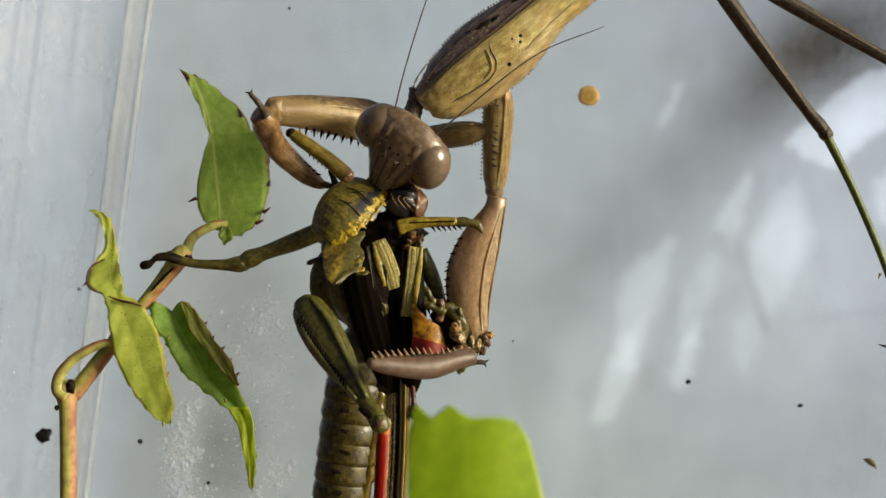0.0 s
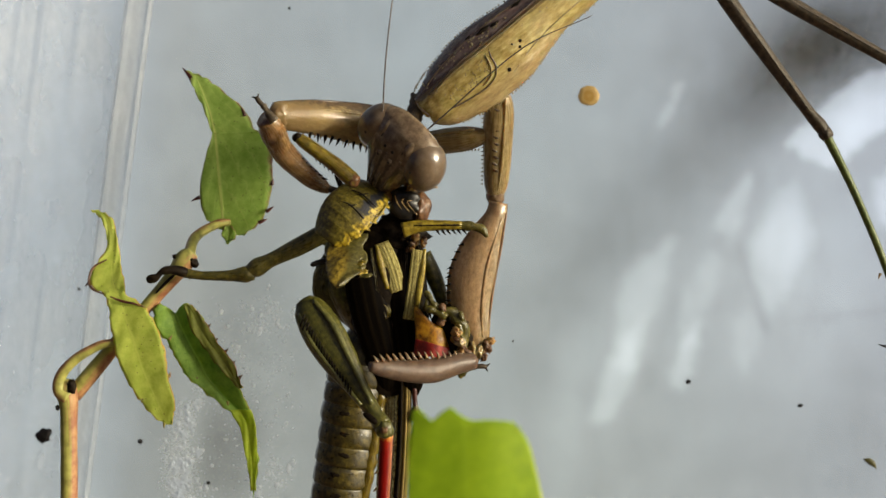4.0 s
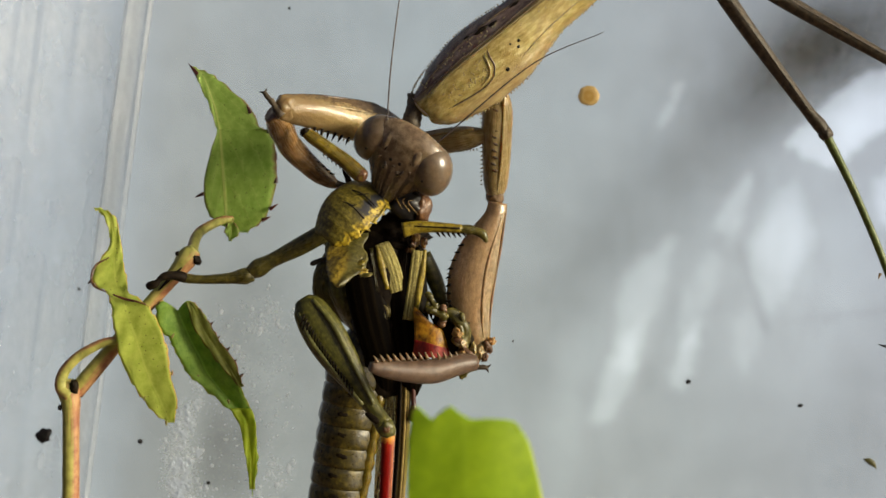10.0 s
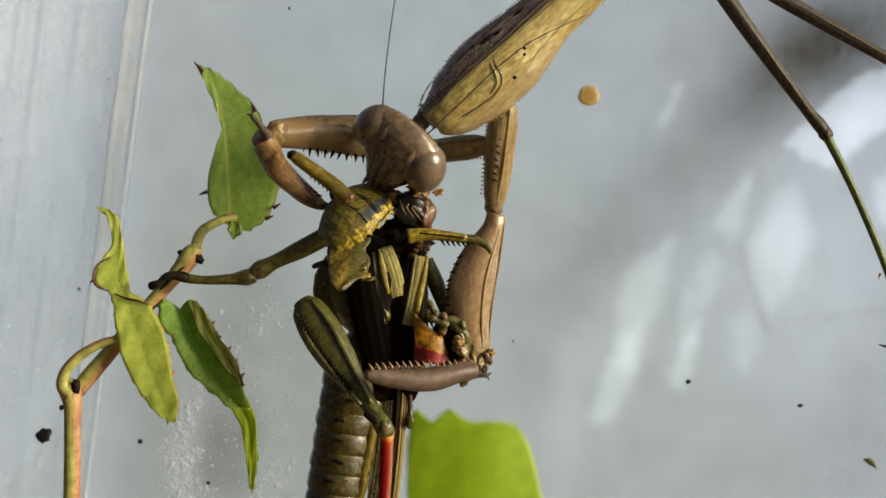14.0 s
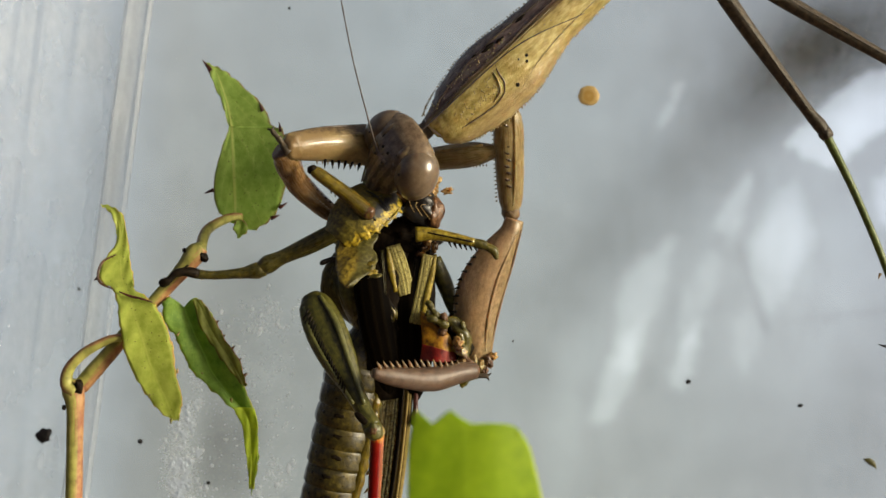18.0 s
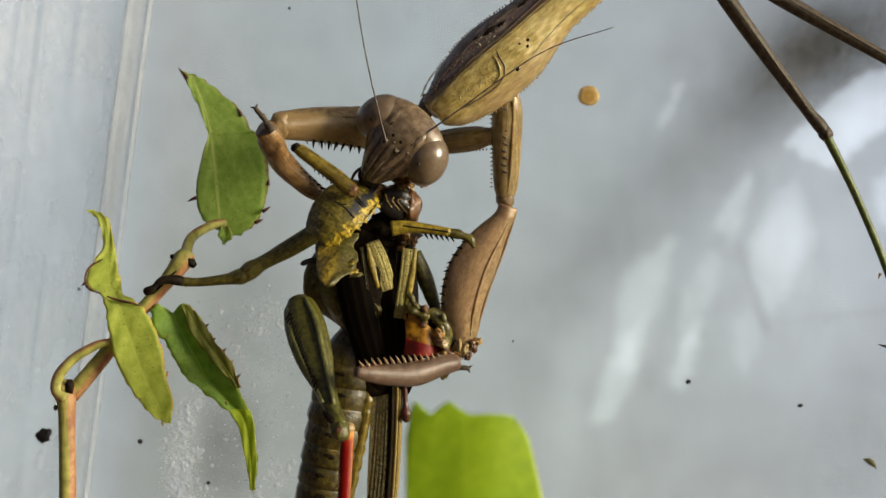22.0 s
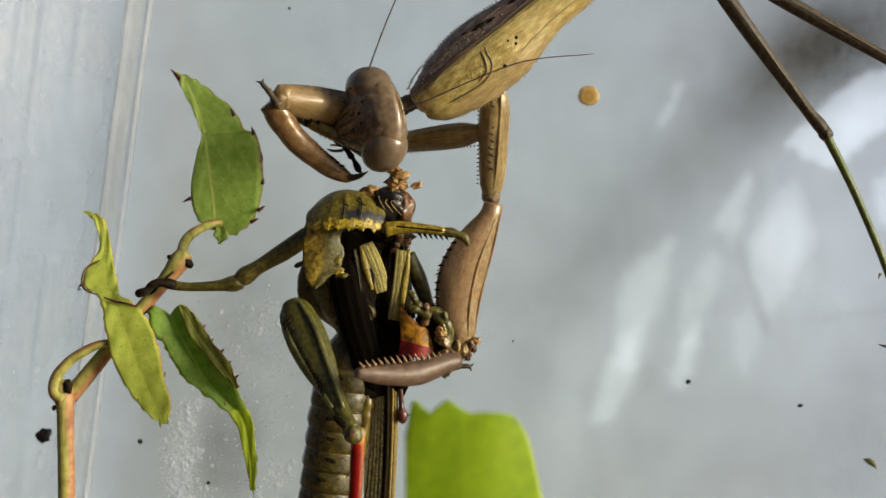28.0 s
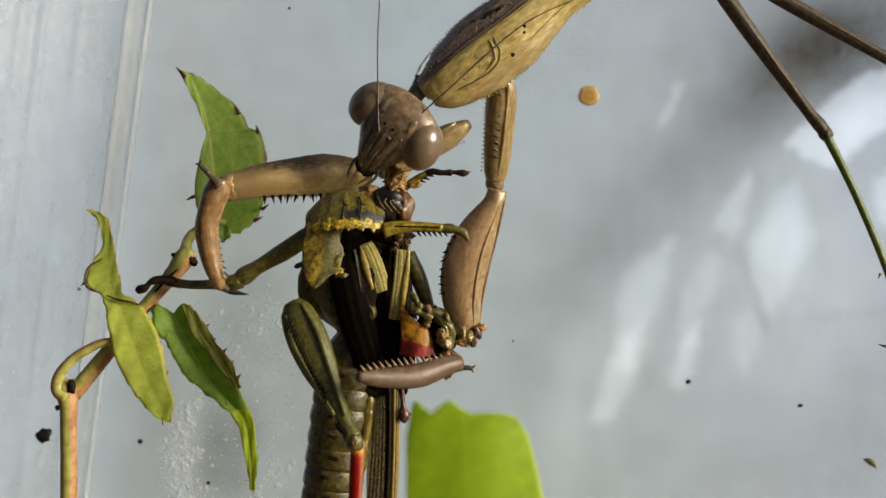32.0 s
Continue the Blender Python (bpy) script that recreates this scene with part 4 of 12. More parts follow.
def fore_femur(material, edge, side, bow, k=1.0, flat=1.0, prof=None):
    prof = prof or [(-6, 0, 16), (22, 1, 20 * k), (75, bow * 0.65, 34 * k), (130, bow, 41 * k), (190, bow * 0.7, 37 * k), (236, -1, 26 * k), (262, -3, 19 * k)]
    fat = (15, 19, 25, 27, 25, 21, 17)

    def at(x):
        a, b = next((p, q) for p, q in zip(prof, prof[1:]) if x <= q[0])
        f = (x - a[0]) / (b[0] - a[0])
        return a[1] + (b[1] - a[1]) * f, a[2] + (b[2] - a[2]) * f
    bm = loft([(x, side * y, 0, w, fat[i] * flat) for i, (x, y, w) in enumerate(prof)], 28, 5, lambda u, v: 0.05 * math.cos(u * 6.283 * 4) + 0.03 * math.sin(v * 17 + u * 9) * math.sin(u * 25))
    ob = part("femur", bm, material, mantis, "spined grasping thigh")

    def rim(x, in_by=2):
        y, w = at(x)
        return side * (y + w - in_by)
    row_of("spine", SPINE if flat == 1.0 else SHORT_SPINE, ob, 9, lambda f: local(78 + 118 * f, rim(78 + 118 * f), 8, 0, 0, side * (76 + 14 * math.sin(f * 9))))
    row_of("spine", SPINE_PALE, ob, 13, lambda f: local(62 + 140 * f, rim(62 + 140 * f, 5), -9, 0, 0, side * 82))

    def back(x, in_by):
        y, w = at(x)
        return side * (y - w + in_by)
    part("long_ridge", loft([(20, back(20, 9), 14 * flat, 2, 2), (110, back(110, 19), 22 * flat, 3, 2.5), (180, back(180, 17), 21 * flat, 3, 2.5), (235, back(235, 12), 14 * flat, 2, 2)], 8, 6), material, ob)
    part("back_edge", loft([(10, back(10, 1), 4, 2, 3), (75, back(75, 1), 3, 2.6, 4), (130, back(130, 1), 3, 2.6, 4), (190, back(190, 1), 3, 2.4, 4), (240, back(240, 2), 3, 1.6, 3)], 8, 6), edge, ob)
    part("knee_lobe", blob(20, at(255)[1] * 1.05, 20 * flat, 258, side * at(260)[0], 0, 0.2, 3), material, ob)
    return ob


def fore_tibia(material, side, k):
    """Short straight shin, folded against its thigh."""
    bm = loft([(-10, 0, 0, 19 * k, 17), (25, -4 * side, 0, 25 * k, 19), (70, -13 * side, 0, 28 * k, 19), (120, -11 * side, 0, 24 * k, 17), (165, -4 * side, 0, 16 * k + 2, 12), (188, 0, 0, 8, 7)], 18, 5)
    ob = part("tibia", bm, material, mantis, "curved toothed shin")
    row_of("spine", LONG_TOOTH, ob, 14, lambda f: local(26 + 152 * f, side * (14 * k - 3 + 2 * math.sin(3.1 * f)), 6, 0, 0, side * (80 - 10 * f)))
    row_of("spine", FINE_TOOTH, ob, 12, lambda f: local(36 + 128 * f, side * (13 * k - 6), -9, 0, 0, side * 70))
    return ob


def hooked_tibia(material):
    """Bowed shin that ends in a long dark hook."""
    bm = loft([(-18, 6, 0, 18, 20), (2, -4, 0, 23, 23), (22, -17, 0, 22, 23), (48, -30, 0, 20, 23), (86, -39, 0, 18.5, 22), (130, -40, 0, 16.5, 19), (160, -37, 0, 11, 13), (172, -32, 0, 7, 7)], 20, 5, lambda u, v: 0.05 * math.cos(u * 6.283 * 3) + 0.03 * math.sin(v * 23 + u * 9))
    ob = part("tibia", bm, material, mantis, "curved toothed shin with a dark hooked claw")

    def inner(f):
        return 30 + 120 * f, -17 - 14 * math.sin(min(1, f * 1.25) * 1.6) + 5 * f * f
    row_of("spine", FINE_TOOTH, ob, 16, lambda f: local(*inner(f), 9, 0, 0, 62 - 20 * f))
    row_of("spine", SHORT_SPINE, ob, 10, lambda f: local(*inner(0.05 + 0.9 * f), -4, 0, 0, 60 - 20 * f))
    part("back_edge", loft([(4, -24, 4, 1.6, 3), (45, -49, 4, 2, 3), (85, -56, 4, 2, 3), (128, -54, 4, 1.8, 3), (160, -45, 3, 1.2, 2)], 8, 6), FLESH, ob)
    claw = part("claw", loft([(156, -38, 0, 9, 9), (170, -31, 0, 7, 7), (182, -16, 0, 4.4, 4.4), (191, 8, 0, 0.8, 0.8)], 12, 4), LEGBROWN, ob, "long dark hooked claw")
    part("claw_tip", loft([(178, -22, 0, 5.8, 5.8), (184, -11, 0, 4.4, 4.4), (192, 10, 0, 0.7, 0.7)], 10, 4), BLACK, claw)
    return ob


def fore_tarsus():
    ob = part("tarsus", loft([(0, 0, 0, 9, 9), (16, 2, 0, 7, 7), (22, 2, 0, 5, 5), (34, 3, 0, 6, 6)], 10, 4), LEGBROWN, mantis, "small jointed foot with dark tips")
    part("foot_joint", loft([(32, 3, 0, 4, 4), (44, 6, 0, 4.5, 4.5), (52, 6, 0, 3.4, 3.4)], 8, 3), LEGBROWN, ob)
    part("foot_claw", thorn(8, 2.6, 0.5), BLACK, ob, "", local(50, 7, 0, 0, 0, 20))
    part("foot_claw", thorn(7, 2.6, -0.5), BLACK, ob, "", local(50, 5, 0, 0, 0, -25))
    return ob


def fore_coxa(length, side, marks, r=1.0, skin=None):
    skin = skin or TAN
    ob = part("coxa", loft([(-14, 0, 0, 8, 8), (0, 0, 0, 17 * r, 16), (40, 0, 0, 28 * r, 24), (length * 0.6, 0, 0, 27 * r, 22), (length * 0.9, 0, 0, 23 * r, 20), (length, 0, 0, 18 * r, 16)], 18, 5, lambda u, v: 0.05 * math.cos(u * 6.283 * 3)), TAN, mantis, "tan ridged upper limb")
    row_of("grain", GRAIN, ob, 22, lambda f: local(12 + (length - 30) * f, side * (27 - 3 * f) * r, 3, 0, 0, side * 80))
    part("long_ridge", loft([(10, side * -12, 20, 2.5, 3), (length * 0.6, side * -10, 21, 3, 3), (length - 12, side * -4, 17, 2, 2)], 8, 6), TAN, ob)
    if marks:
        row_of("dark_bar", finish("dark_bar", blob(2.4, 5.5, 1.6, 0, 0, 0, 0.6, 3, 8), PURPLE), ob, 11, lambda f: local(18 + (length - 70) * f, side * (3 + 5 * math.sin(f * 30) * 0.3), 22.5, 0, 0, side * 25))
    part("joint", blob(20 * r, 18 * r, 17, length + (7 if marks else -4), 0, 0, 0.15, 5), skin, ob)
    return ob


coxa_b = fore_coxa(200, -1, True, 1.0, MAUVE)
femur_b = fore_femur(LIMBMAUVE, MAUVE, -1, 22, 1.0, 0.72)
for i, (x, y, z, a, b, skin) in enumerate(((262, 14, 16, 13, 9, TAN), (250, 26, 14, 11, 8, SHELL), (272, 2, 14, 12, 9, FLESH), (240, 30, 10, 10, 7, FLESH), (268, 24, 18, 8, 6, SHELL), (256, 2, 20, 10, 5, TAN))):
    part("knee_fold", blob(a * 0.95, b * 0.8, 5, 0, 0, 0, 0.9, i + 30, 14), skin, femur_b, "", local(x, y, z, 0, 0, 40 * i))
tibia_b = fore_tibia(SHADEMAUVE, -1, 0.74)
tarsus_b = fore_tarsus()
coxa_a = fore_coxa(170, 1, False, 0.85)
femur_a = fore_femur(LIMB, PURPLE, 1, 3, 0.76, 1.0, [(-6, -6, 18), (22, -14, 29), (80, -17, 37), (135, -15, 34), (190, -12, 30), (236, -6, 26), (262, -2, 23)])
tibia_a = hooked_tibia(SHINTAN)
tarsus_a = fore_tarsus()


def walking_leg(au, av, bu, bv, cu, cv, d, ra, rb, foot):
    inv = Matrix.Translation(-mantis.location)
    far = 1 + d * U / EYE
    n = math.hypot(bu - au, bv - av) * far
    f = part("walking_femur", loft([(0, 0, 0, ra * 1.15, ra), (n * 0.4, -5, 0, ra, ra * 0.9), (n * 0.85, -3, 0, ra * 0.72, ra * 0.7), (n * 0.96, 0, 0, ra * 0.85, ra * 0.8), (n + 6, 0, 0, ra * 0.6, ra * 0.6)], 14, 5, lambda u, v: 0.07 * math.cos(u * 6.283 * 4)), LEGBROWN, mantis, "slender brown thigh", inv @ limb(au, av, bu, bv, d))
    part("dark_edge", loft([(n * 0.05, -ra * 0.3, ra * 0.9, 1.6, 1.6), (n * 0.5, -ra * 0.25, ra * 0.84, 1.6, 1.5), (n * 0.9, -ra * 0.2, ra * 0.66, 1.2, 1.2)], 8, 6), LEGBROWN, f)
    part("knee", blob(ra * 0.95, ra * 0.85, ra * 0.85, n + 2, 0, 0, 0.25, 8), LEGBROWN, f)
    n2 = math.hypot(cu - bu, cv - bv) * far
    t = part("walking_tibia", loft([(0, 0, 0, rb, rb), (n2 * 0.3, 8, 0, rb * 0.85, rb * 0.85), (n2 * 0.65, 9, 0, rb * 0.8, rb * 0.8), (n2, 0, 0, rb * 0.7, rb * 0.7)], 12, 8), SHINGREEN, mantis, "slender green shin", inv @ limb(bu, bv, cu, cv, d))
    row_of("spine", SPINE_PALE, t, 3, lambda q: local(n2 * (0.7 + 0.28 * q), -rb * 0.6, 2, 0, 0, -50))
    if foot:
        ft = part("walking_foot", loft([(0, 0, 0, 7, 7), (26, 3, 0, 6, 6), (46, 0, 0, 5, 5)], 10, 4), DARK, mantis, "dark brown foot", inv @ limb(cu, cv, foot[0], foot[1], d))
        part("foot_claw", thorn(20, 3, 0.5), BLACK, ft, "", local(44, 1, 0, 0, 0, 30))
        part("foot_claw", thorn(18, 3, -0.4), BLACK, ft, "", local(44, 0, 0, 0, 0, -30))
    return f


walking_leg(1222, -98, 1460, 235, 1606, 588, 70, 14.5, 8.5, (1562, 622))
walking_leg(1236, -92, 1660, 152, 1720, 420, 110, 14, 9, None)

# ---- grasshopper ----
hopper = thing("grasshopper", "half-eaten green and brown grasshopper held by a mantis", "grasshopper", place(660, 640, 60))


def g(x, y, z, ry, rz):
    """A row for loft in the grasshopper's own drawing."""
    return (x - 640, 520 - y, z, ry, rz)


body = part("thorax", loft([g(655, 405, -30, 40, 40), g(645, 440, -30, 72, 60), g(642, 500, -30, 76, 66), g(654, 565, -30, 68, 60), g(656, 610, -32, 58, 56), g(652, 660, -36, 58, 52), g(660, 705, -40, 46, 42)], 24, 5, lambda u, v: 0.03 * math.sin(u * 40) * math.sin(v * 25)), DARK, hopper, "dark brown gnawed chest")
for x0, x1, w, m, z, lab in ((612, 655, 36, WINGDARK, 20, "ribbed dark brown wing case"), (690, 705, 38, WINGDARK, 16, "ribbed dark brown wing case")):
    part("wing_case", loft([g(x0, 430, z - 8, 14, 8), g(x0 + 2, 470, z, w * 0.9, 14), g((x0 + x1) / 2, 560, z + 2, w, 16), g(x1, 640, z - 6, w * 0.8, 14), g(x1 + 4, 680, z - 16, w * 0.5, 10), g(x1 + 6, 704, z - 26, w * 0.2, 5)], 22, 6), m, body, lab)


def strip(x0, y0, x1, y1, wide, z, tip=0.35, bulge=5, ripple=2):
    """A thin curved plate between two points of the grasshopper's drawing."""
    a, b = Vector((x0 - 640, 520 - y0)), Vector((x1 - 640, 520 - y1))
    n = Vector((-(b - a).y, (b - a).x)).normalized()

    def spot(u, v):
        w = wide * (1 - (1 - tip) * abs(2 * v - 1) ** 3)
        p = a.lerp(b, v) + n * ((u - 0.5) * w + 3 * math.sin(v * 3))
        return (p.x, p.y, z + bulge * (1 - (2 * u - 1) ** 2) + ripple * math.sin(u * 19))
    return sheet(16, 14, spot, 2.5)


part("wing_base", strip(650, 430, 680, 516, 30, 32, 0.85, 2.5, 0.3), WINGNET, body, "yellow and grey netted wing base")
part("wing_base", strip(716, 442, 700, 566, 27, 34, 0.85, 2.5, 0.3), WINGNET, body, "yellow and grey netted wing base")
part("wing_vein", strip(694, 446, 686, 520, 12, 27, 0.5, 3), DARK, body)
part("wing_vein", strip(630, 440, 646, 560, 9, 31, 0.5, 3), OLIVE, body)
part("wing_vein", strip(612, 446, 628, 540, 8, 27, 0.5, 3), DARK, body)
part("wing_stripe", loft([g(727, 440, 34, 3, 2), g(723, 480, 36, 5.5, 2.5), g(716, 526, 37, 5.5, 2.5), g(710, 562, 34, 2, 2)], 8, 6), YELLOW, body)
part("wing_stripe", loft([g(642, 438, 33, 3, 2), g(650, 470, 35, 6, 2.5), g(662, 512, 34, 3.5, 2)], 8, 6), YELLOW, body)
part("wing_scrap", strip(648, 536, 660, 566, 20, 30, 0.15, 3, 1.5), YOLIVE, body, "torn amber scrap of wing")
part("wing_fan", strip(674, 640, 662, 930, 46, -18, 0.7, 9), MEMBRANE, body, "folded clear amber hind wing with dark ribs")
part("wing_edge", strip(698, 650, 688, 930, 18, -8, 0.7, 6), WINGAMBER, body, "pale ribbed edge of the folded wing")
part("wing_vein", strip(686, 650, 678, 900, 3.5, -4, 0.6, 4), DARK, body)
for i in range(6):
    part("wing_rib", strip(662 + 4.5 * i, 660, 643 + 7.4 * i, 925, 2.4, -12 + 3 * math.sin(i * 0.6), 0.6, 2, 0), LEGBROWN, body)
part("side_plate", loft([g(566, 400, -10, 20, 16), g(580, 430, 0, 34, 22), g(582, 462, 4, 32, 22), g(578, 498, -4, 16, 14)], 18, 5, lambda u, v: 0.05 * math.sin(u * 30)), GREEN, body, "pitted green flank plate")
part("side_plate", loft([g(612, 442, 12, 22, 10), g(604, 462, 18, 26, 12), g(590, 486, 14, 18, 10), g(578, 500, 6, 6, 6)], 16, 5), GREEN, body, "pitted green flank plate")
part("side_plate", loft([g(584, 462, -20, 18, 14), g(586, 492, -10, 33, 22), g(590, 526, -8, 34, 22), g(602, 560, -14, 26, 18), g(612, 596, -20, 10, 10)], 18, 5, lambda u, v: 0.05 * math.sin(u * 25 + v * 9)), OLIVE, body, "pitted olive flank plate")
part("side_plate", loft([g(576, 438, -22, 16, 12), g(564, 468, -20, 28, 16), g(558, 498, -20, 36, 18), g(563, 526, -22, 38, 18), g(582, 552, -26, 24, 16), g(600, 584, -30, 8, 8)], 18, 5, lambda u, v: 0.05 * math.sin(u * 28 + v * 7)), OLIVE, body, "pitted olive flank plate")
part("side_plate", loft([g(566, 470, -6, 6, 6), g(570, 500, 2, 15, 12), g(580, 532, 2, 15, 12), g(596, 556, -4, 5, 5)], 14, 5), GREEN, body, "pitted green flank plate")
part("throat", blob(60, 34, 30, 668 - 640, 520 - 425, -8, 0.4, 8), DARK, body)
part("hip", blob(24, 25, 26, 566 - 640, 520 - 508, -20, 0.3, 3), GREEN, body)
part("hip", blob(24, 22, 24, 560 - 640, 520 - 420, -16, 0.25, 4), OLIVE, body)
rng = random.Random(5)
for i in range(14):
    a, b = min(726, rng.gauss(704, 12)), rng.gauss(428, 9)
    part("gnawed_bit", blob(rng.uniform(4, 9), rng.uniform(4, 8), 6, 0, 0, 0, 0.9, i + 40, 8), rng.choice((DARK, SHELL, FLESH, FLESH)), body, "", local(a - 640, 520 - b, rng.uniform(24, 38), 0, 0, rng.uniform(0, 180)))

stump = part("head_stump", blob(34, 30, 30, 0, 0, 0, 0.35, 2, 18), BLACK, hopper, "black and brown gnawed head stump")
part("stump_side", blob(17, 27, 22, 26, -6, 2, 0.3, 9), SHELL, stump, "red brown shell side")
part("throat", blob(44, 30, 24, -14, -44, -22, 0.5, 11), DARK, stump)
part("stump_side", blob(20, 14, 16, -36, 22, -4, 0.5, 12), FLESH, stump)
for i in range(16):
    part("torn_flake", blob(rng.uniform(6, 13), rng.uniform(4, 9), rng.uniform(3, 7), 0, 0, 0, 1.3, i + 70, 14), FLESH, stump, "", local(18 + rng.gauss(0, 11), 34 + rng.gauss(4, 11), rng.gauss(0, 8), rng.uniform(-50, 50), 0, rng.uniform(0, 180)))
for i in range(3):
    part("fibre", loft([(-20 + 17 * i, 16 - 4 * i, 24, 0.6, 0.6), (-16 + 9 * i, 4, 30, 0.8, 0.8), (-8 + 14 * i, -8 - 5 * i, 28, 0.5, 0.5)], 6, 4), FLESH, stump)


def saddle():
    """Neck saddle of the grasshopper: an arched shell with two seams and a ragged yellow rim."""
    def spot(u, v):
        x = -70 + 134 * u
        arch = math.sin(math.pi * min(1, max(0.0, u * 0.92 + 0.05))) ** 0.7
        top = 62 - 34 * (1 - u) ** 4 - 22 * u ** 3
        low = -26 + 4.5 * math.sin(u * 41) + 3 * math.sin(u * 97 + 1) - 8 * math.sin(3.1 * u)
        return (x + 5 * math.sin(v * 3.1) * (u - 0.5), top + (low - top) * v, 34 * arch - 24 * (1 - v) ** 3 + 6 * math.sin(v * 2.5) - 10)
    ob = part("saddle_plate", sheet(44, 26, spot, 4), SADDLE, hopper, "olive saddle plate with a blue-black band and ragged yellow rim")
    for x in (-5, 25):
        part("seam", loft([(x - 4, 34, 16, 1.2, 1.6), (x + 1, 16, 25, 1.8, 2), (x, -18, 31, 1.4, 2)], 8, 4), BLACK, ob)
        part("cross_seam", loft([(x - 9, 24, 20, 0.8, 1.2), (x + 2, 14, 26, 1.4, 1.6), (x + 9, 8, 29, 0.8, 1.2)], 8, 4), BLACK, ob)
    part("rim_lip", loft([(-66, -22, -6, 1.4, 1.4), (-36, -30, 17, 2, 2), (0, -33, 27, 2.2, 2), (36, -30, 22, 2, 2), (58, -22, 0, 1.4, 1.4)], 10, 8, lambda u, v: 0.5 * math.sin(v * 47) + 0.3 * math.sin(v * 111)), YELLOW, ob, "ragged yellow rim")
    return ob


def flap():
    """Torn side lobe that hangs from the saddle: speckled yellow brown, green beside a dark notch."""
    def edge(rows, v):
        a, b = next((p, q) for p, q in zip(rows, rows[1:]) if v <= q[0])
        return a[1] + (b[1] - a[1]) * (v - a[0]) / (b[0] - a[0])
    left = ((0, -27), (0.3, -38), (0.6, -39), (0.85, -33), (1, -21))
    right = ((0, 36), (0.3, 27), (0.5, 36), (0.75, 22), (1, -14))

    def spot(u, v):
        l, r = edge(left, v), edge(right, v) + 2 * math.sin(v * 21)
        return (l + (r - l) * u, 6 - 116 * v, 6 * math.sin(3.1 * u) + 5 * v + 1.5 * math.sin(u * 7 + v * 9))
    ob = part("side_lobe", sheet(20, 30, spot, 4), LOBE, hopper, "torn speckled yellow brown side lobe")
    for i in range(5):
        part("torn_flake", blob(rng.uniform(6, 11), rng.uniform(4, 7), 1.6, 0, 0, 0, 0.9, i + 90, 10), (OLIVE, YOLIVE, OLIVE, LOBE, OLIVE)[i], ob, "", local(26 + rng.gauss(0, 5), -52 - 9 * i, 4, 0, 0, rng.uniform(-40, 40)))
    return ob


saddle_plate = saddle()
side_lobe = flap()

# abdomen: drawn downwards from its root
abdomen = part("abdomen", loft([(-70, 16, -6, 30, 28), (-35, 8, -4, 42, 38), (0, 0, 0, 49, 44), (60, 0, 0, 50, 46), (140, 0, 0, 48, 44), (240, 0, 0, 42, 40), (330, 0, 0, 30, 28)], 20, 5), ABDOMEN, hopper, "ringed olive brown abdomen")
for i in range(8):
    x = 8 + i * 37
    w = 56 - 0.10 * i * i
    part("ring", loft([(x - 2, 0, 0, w * 0.93, w * 0.88), (x + 5, 0, 0, w, w * 0.95), (x + 24, 0, 0, w * 1.02, w * 0.97), (x + 35, 0, 0, w * 1.0, w * 0.94), (x + 40, 0, 0, w * 0.92, w * 0.86)], 28, 4, lambda u, v: 0.025 * math.sin(u * 90) * math.sin(v * 3.1)), ABDOMEN, abdomen, "glossy olive brown ring")
    part("ring_mark", blob(4, 9, 1.4, 0, 0, 0, 0.6, i, 10), DARK, abdomen, "", local(x + 14, -6 + 6 * math.sin(i * 2.1), w * 0.945))
    part("breathing_hole", blob(4, 3, 3, 0, 0, 0, 0.2, i, 8), BLACK, abdomen, "", local(x + 14, -w * 0.72, w * 0.66))


part("side_fold", loft([(10, 38, 20, 6, 6), (60, 47, 26, 10, 9), (140, 47, 26, 11, 10), (230, 44, 24, 10, 9), (310, 36, 20, 6, 6)], 14, 10, lambda u, v: 0.12 * math.sin(v * 74 + math.sin(u * 6.28)) + 0.1 * math.sin(v * 161)), YOLIVE, abdomen, "wet yellow fold of skin along the rings")


